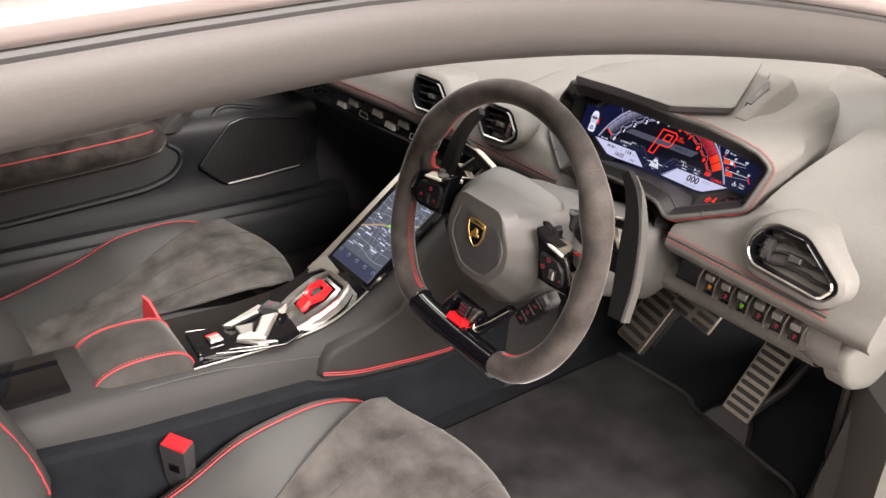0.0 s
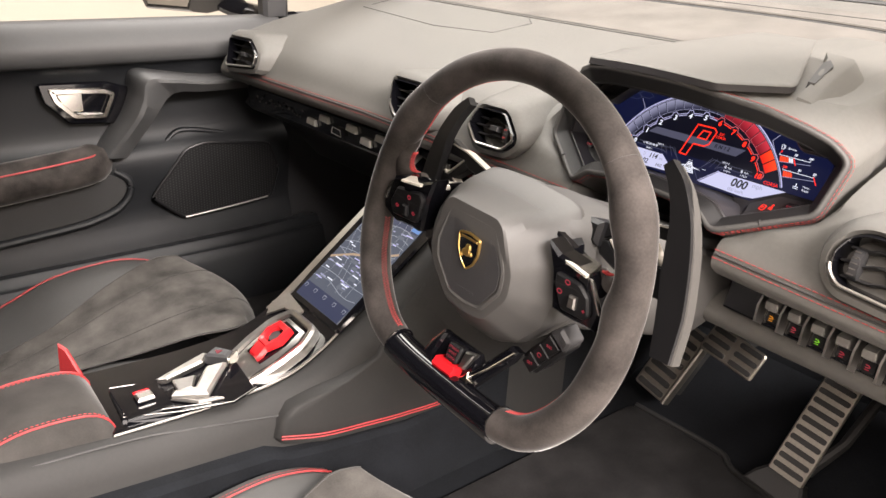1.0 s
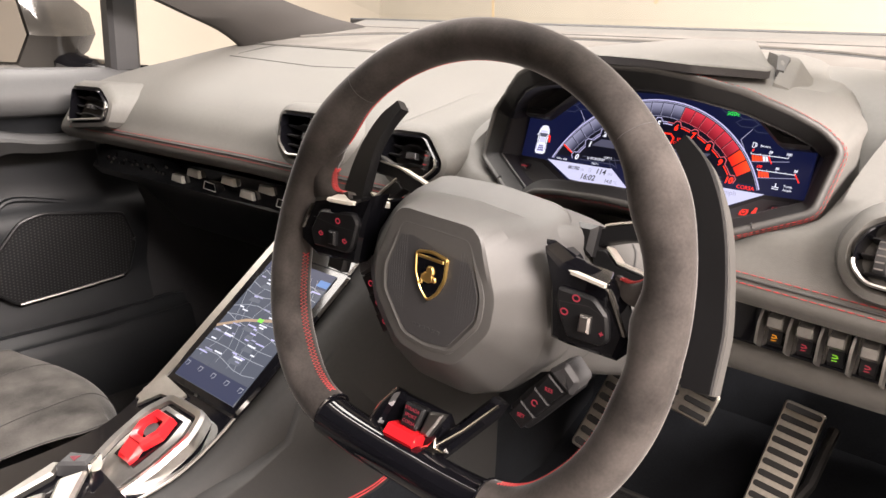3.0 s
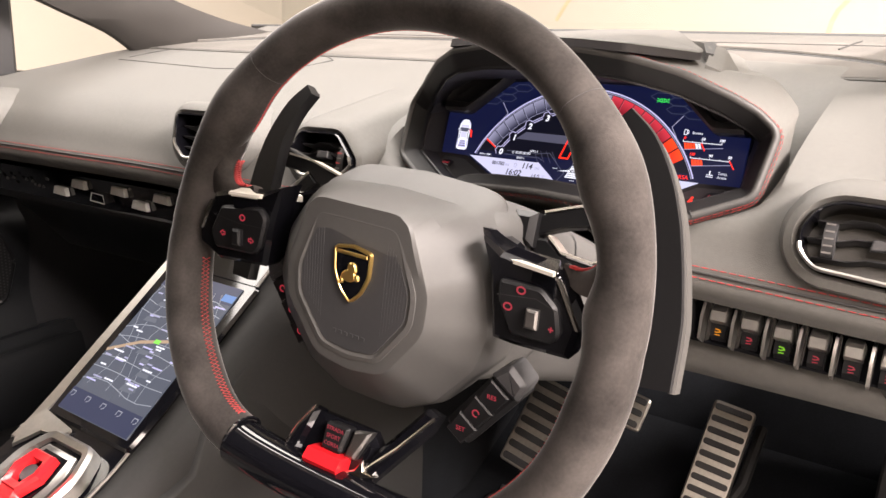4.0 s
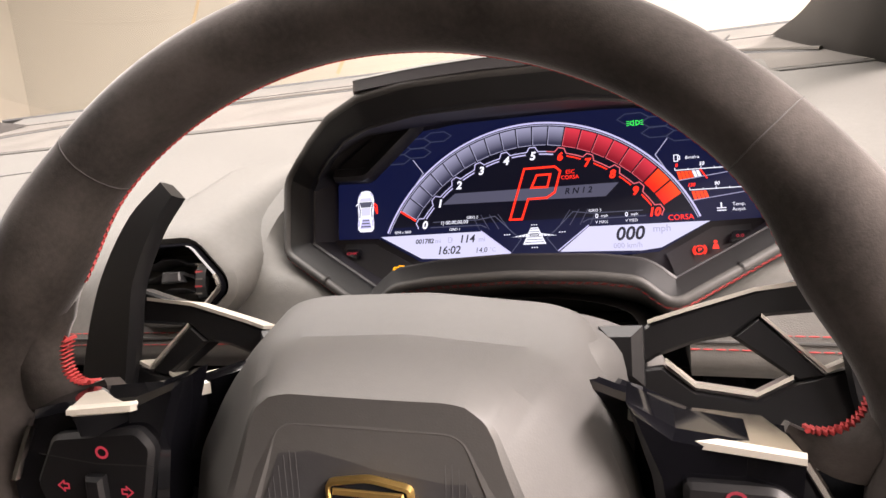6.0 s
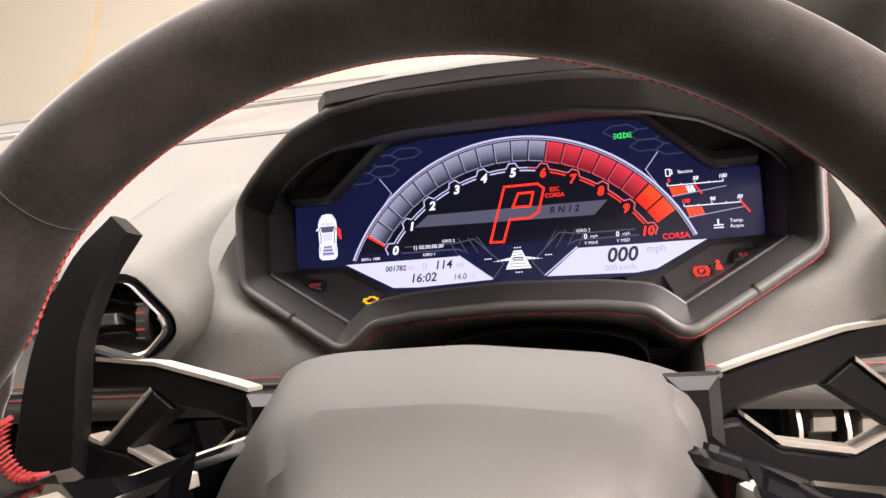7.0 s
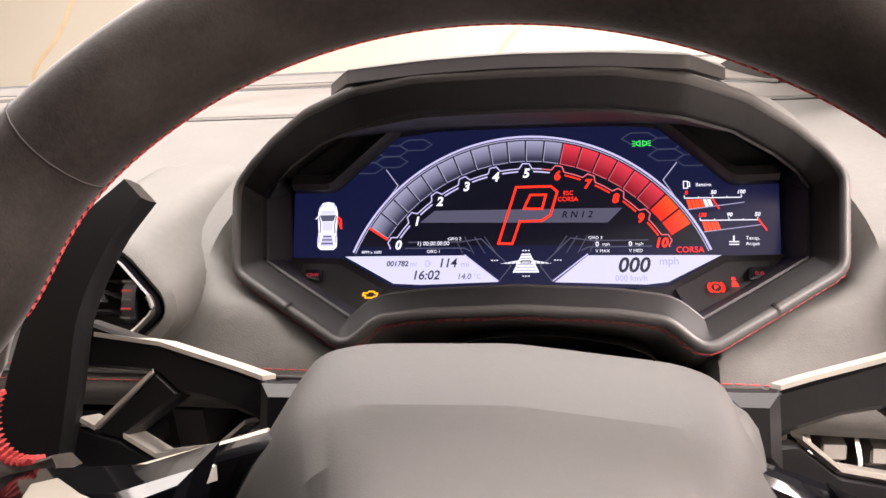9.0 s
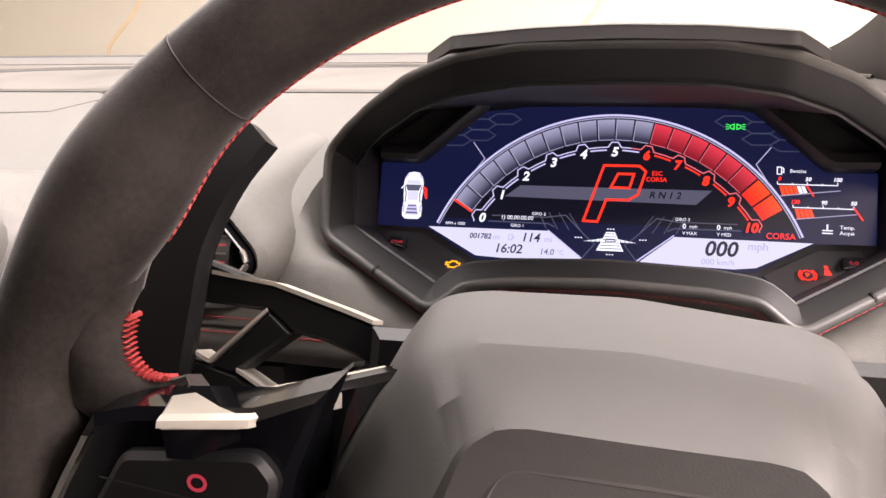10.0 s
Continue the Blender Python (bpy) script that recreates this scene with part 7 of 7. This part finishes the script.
    # speaker grille: dark perforated panel with a bright lower lip
    g = [(-0.284, 0.252), (-0.205, 0.345), (-0.168, 0.355), (-0.020, 0.335), (0.0, 0.28), (-0.02, 0.212), (-0.222, 0.198)]
    # the darker black plastic carries the shadow of the dashboard above
    grille = part("speaker_grille", slab(g, X + 0.012, X + 0.026, 0.003, r=0.012, put=flip), PLASTIC_SOFT, door, "black perforated speaker grille, deepened for the dash's shadow")
    part("grille_frame", tube([(X + 0.025, p.x, p.y) for p in rounded(g, 0.012, 3)] + [(X + 0.025, *rounded(g, 0.012, 3)[0])], 0.0035, 7), PLASTIC_SOFT, door)
    part("grille_lip", tube([(X + 0.030, -0.220, 0.199), (X + 0.030, -0.14, 0.204), (X + 0.029, -0.03, 0.213)], 0.0024, 7), SILVER_DARK, door, "grey metal lip")
    bm = bmesh.new()
    for i in range(46):
        for j in range(29):
            y, z = -0.282 + 0.0062 * i, 0.198 + 0.0056 * j + (0.0028 if i % 2 else 0)
            inside = False
            for (ya, za), (yb, zb) in zip(g, g[1:] + g[:1]):
                if (za > z) != (zb > z) and y < (yb - ya) * (z - za) / (zb - za) + ya:
                    inside = not inside
            if inside:
                vs = [bm.verts.new((X + 0.0263, y + 0.0017 * math.cos(a), z + 0.0017 * math.sin(a))) for a in (math.pi * k / 3 for k in range(6))]
                bm.faces.new(vs)
    holes = part("perforation", bm, RUBBER, grille)
    tagged(holes, kind="stuff")
    # quarter post, window line and mirror
    part("quarter_post", box(-1.125, -1.085, 0.0, 0.058, 0.58, 0.90, 0.008), PLASTIC, door, "black quarter window post")
    M = pose(-1.335, -0.12, 0.655, 0, 0, 24)
    shape = ((-0.105, 0.0), (-0.098, 0.055), (-0.02, 0.078), (0.085, 0.070), (0.105, 0.0), (0.070, -0.058), (-0.065, -0.062))
    mirror = part("wing_mirror", loft([[M @ Vector((dx * f + sh, dy, dz * f + 0.01 * (1 - f))) for dx, dz in shape] for dy, f, sh in ((0.004, 0.93, 0), (-0.006, 1.0, 0), (0.004, 1.07, 0), (0.03, 1.12, 0.01), (0.10, 1.0, 0.03), (0.16, 0.6, 0.05))]), MIRROR_SHELL, door, "glossy dark grey wing mirror")
    part("mirror_glass", loft([[M @ Vector((dx * 0.90, dy, dz * 0.90)) for dx, dz in shape] for dy in (-0.003, 0.005)]), MIRROR, mirror, "silvered mirror glass")
    part("mirror_arm", tube([(-1.36, -0.02, 0.625), (-1.24, 0.02, 0.595), (-1.11, 0.07, 0.585)], [0.045, 0.04, 0.045], 10, flat=0.5), GLOSS, mirror, "black mirror arm")


MIRROR_SHELL = material("mirror_shell", (0.050, 0.047, 0.043), 0.16, vary=0.05, coat=0.4)
MIRROR = material("mirror_silver", (0.9, 0.9, 0.9), 0.02, 1.0, vary=0.0)
passenger_door()

# ---- pedals and floor ----


def pedal(name, m, w, h, slots, label, across):
    p = thing(name, m, label, "pedal", "pedals in the footwell")
    part("plate", slab([(-w, -h), (w, -h), (w * 0.98, h), (-w * 0.98, h)], 0.0, 0.008, 0.002, r=0.006), ALU, p, "brushed aluminium plate")
    rows = slots // across
    for i in range(rows):
        for j in range(across):
            z = -h + 2 * h * (i + 0.5) / rows
            x0 = -w + 2 * w * j / across + 0.004
            x1 = -w + 2 * w * (j + 1) / across - 0.004
            hh = h / rows * 0.52
            part("grip", slab([(x0, z - hh), (x1, z - hh), (x1, z + hh), (x0, z + hh)], -0.0022, 0.004, 0.0008, r=hh * 0.9), RUBBER, p, "black rubber grip")
    return p


brake = pedal("brake_pedal", pose(-0.018, 0.220, 0.239, -35, 10, 0), 0.045, 0.023, 6, "aluminium brake pedal with rubber grips", 2)
part("lever", tube([(0, 0.01, 0.0), (0.0, 0.06, 0.05), (0.0, 0.14, 0.16)], 0.011, 8), RUBBER, brake)
accel = pedal("accelerator_pedal", pose(0.106, 0.262, 0.157, -26, 6.5, 0), 0.027, 0.094, 12, "long aluminium accelerator pedal with rubber ribs", 1)
part("hinge", slab([(-0.050, -0.118), (0.042, -0.118), (0.036, -0.098), (0.028, -0.080), (-0.028, -0.080), (-0.040, -0.096)], -0.002, 0.030, 0.004), RUBBER, accel, "black hinge foot")
part("arm", tube([(0.02, 0.01, -0.06), (0.034, 0.04, 0.0), (0.03, 0.09, 0.08)], 0.008, 8), RUBBER, accel)
rest = pedal("footrest", pose(-0.142, 0.262, 0.148, -26, 13, 0), 0.030, 0.068, 7, "aluminium footrest with rubber ribs", 1)
part("side_rail", box(0.030, 0.036, -0.006, 0.02, -0.068, 0.068, 0.002), ALU, rest, "bright aluminium edge")
part("bracket", box(-0.03, 0.03, 0.008, 0.06, -0.05, 0.05, 0.004), RUBBER, rest)

mat_ = tagged(part("floor_mat", slab([(-0.20, -0.42), (0.27, -0.42), (0.25, 0.20), (0.17, 0.225), (0.02, 0.245), (-0.03, 0.27), (-0.20, 0.26)], 0.021, 0.029, 0.003, r=0.02, put=lambda x, y, z: (x, z, y)), MAT_CARPET), "black carpet floor mat in the driver's footwell", "floor mat")
tagged(part("floor_mat", slab([(-0.94, -0.42), (-0.52, -0.42), (-0.52, 0.25), (-0.94, 0.25)], 0.021, 0.029, 0.003, r=0.02, put=lambda x, y, z: (x, z, y)), MAT_CARPET), "black carpet floor mat in the passenger's footwell", "floor mat")
part("front_lip", tube(spline([(0.262, 0.10, 0.030), (0.245, 0.200, 0.031), (0.17, 0.222, 0.032), (0.02, 0.242, 0.032), (-0.03, 0.266, 0.032), (-0.19, 0.258, 0.031)], 30), 0.005, 7), RUBBER, mat_, "black rubber front lip")
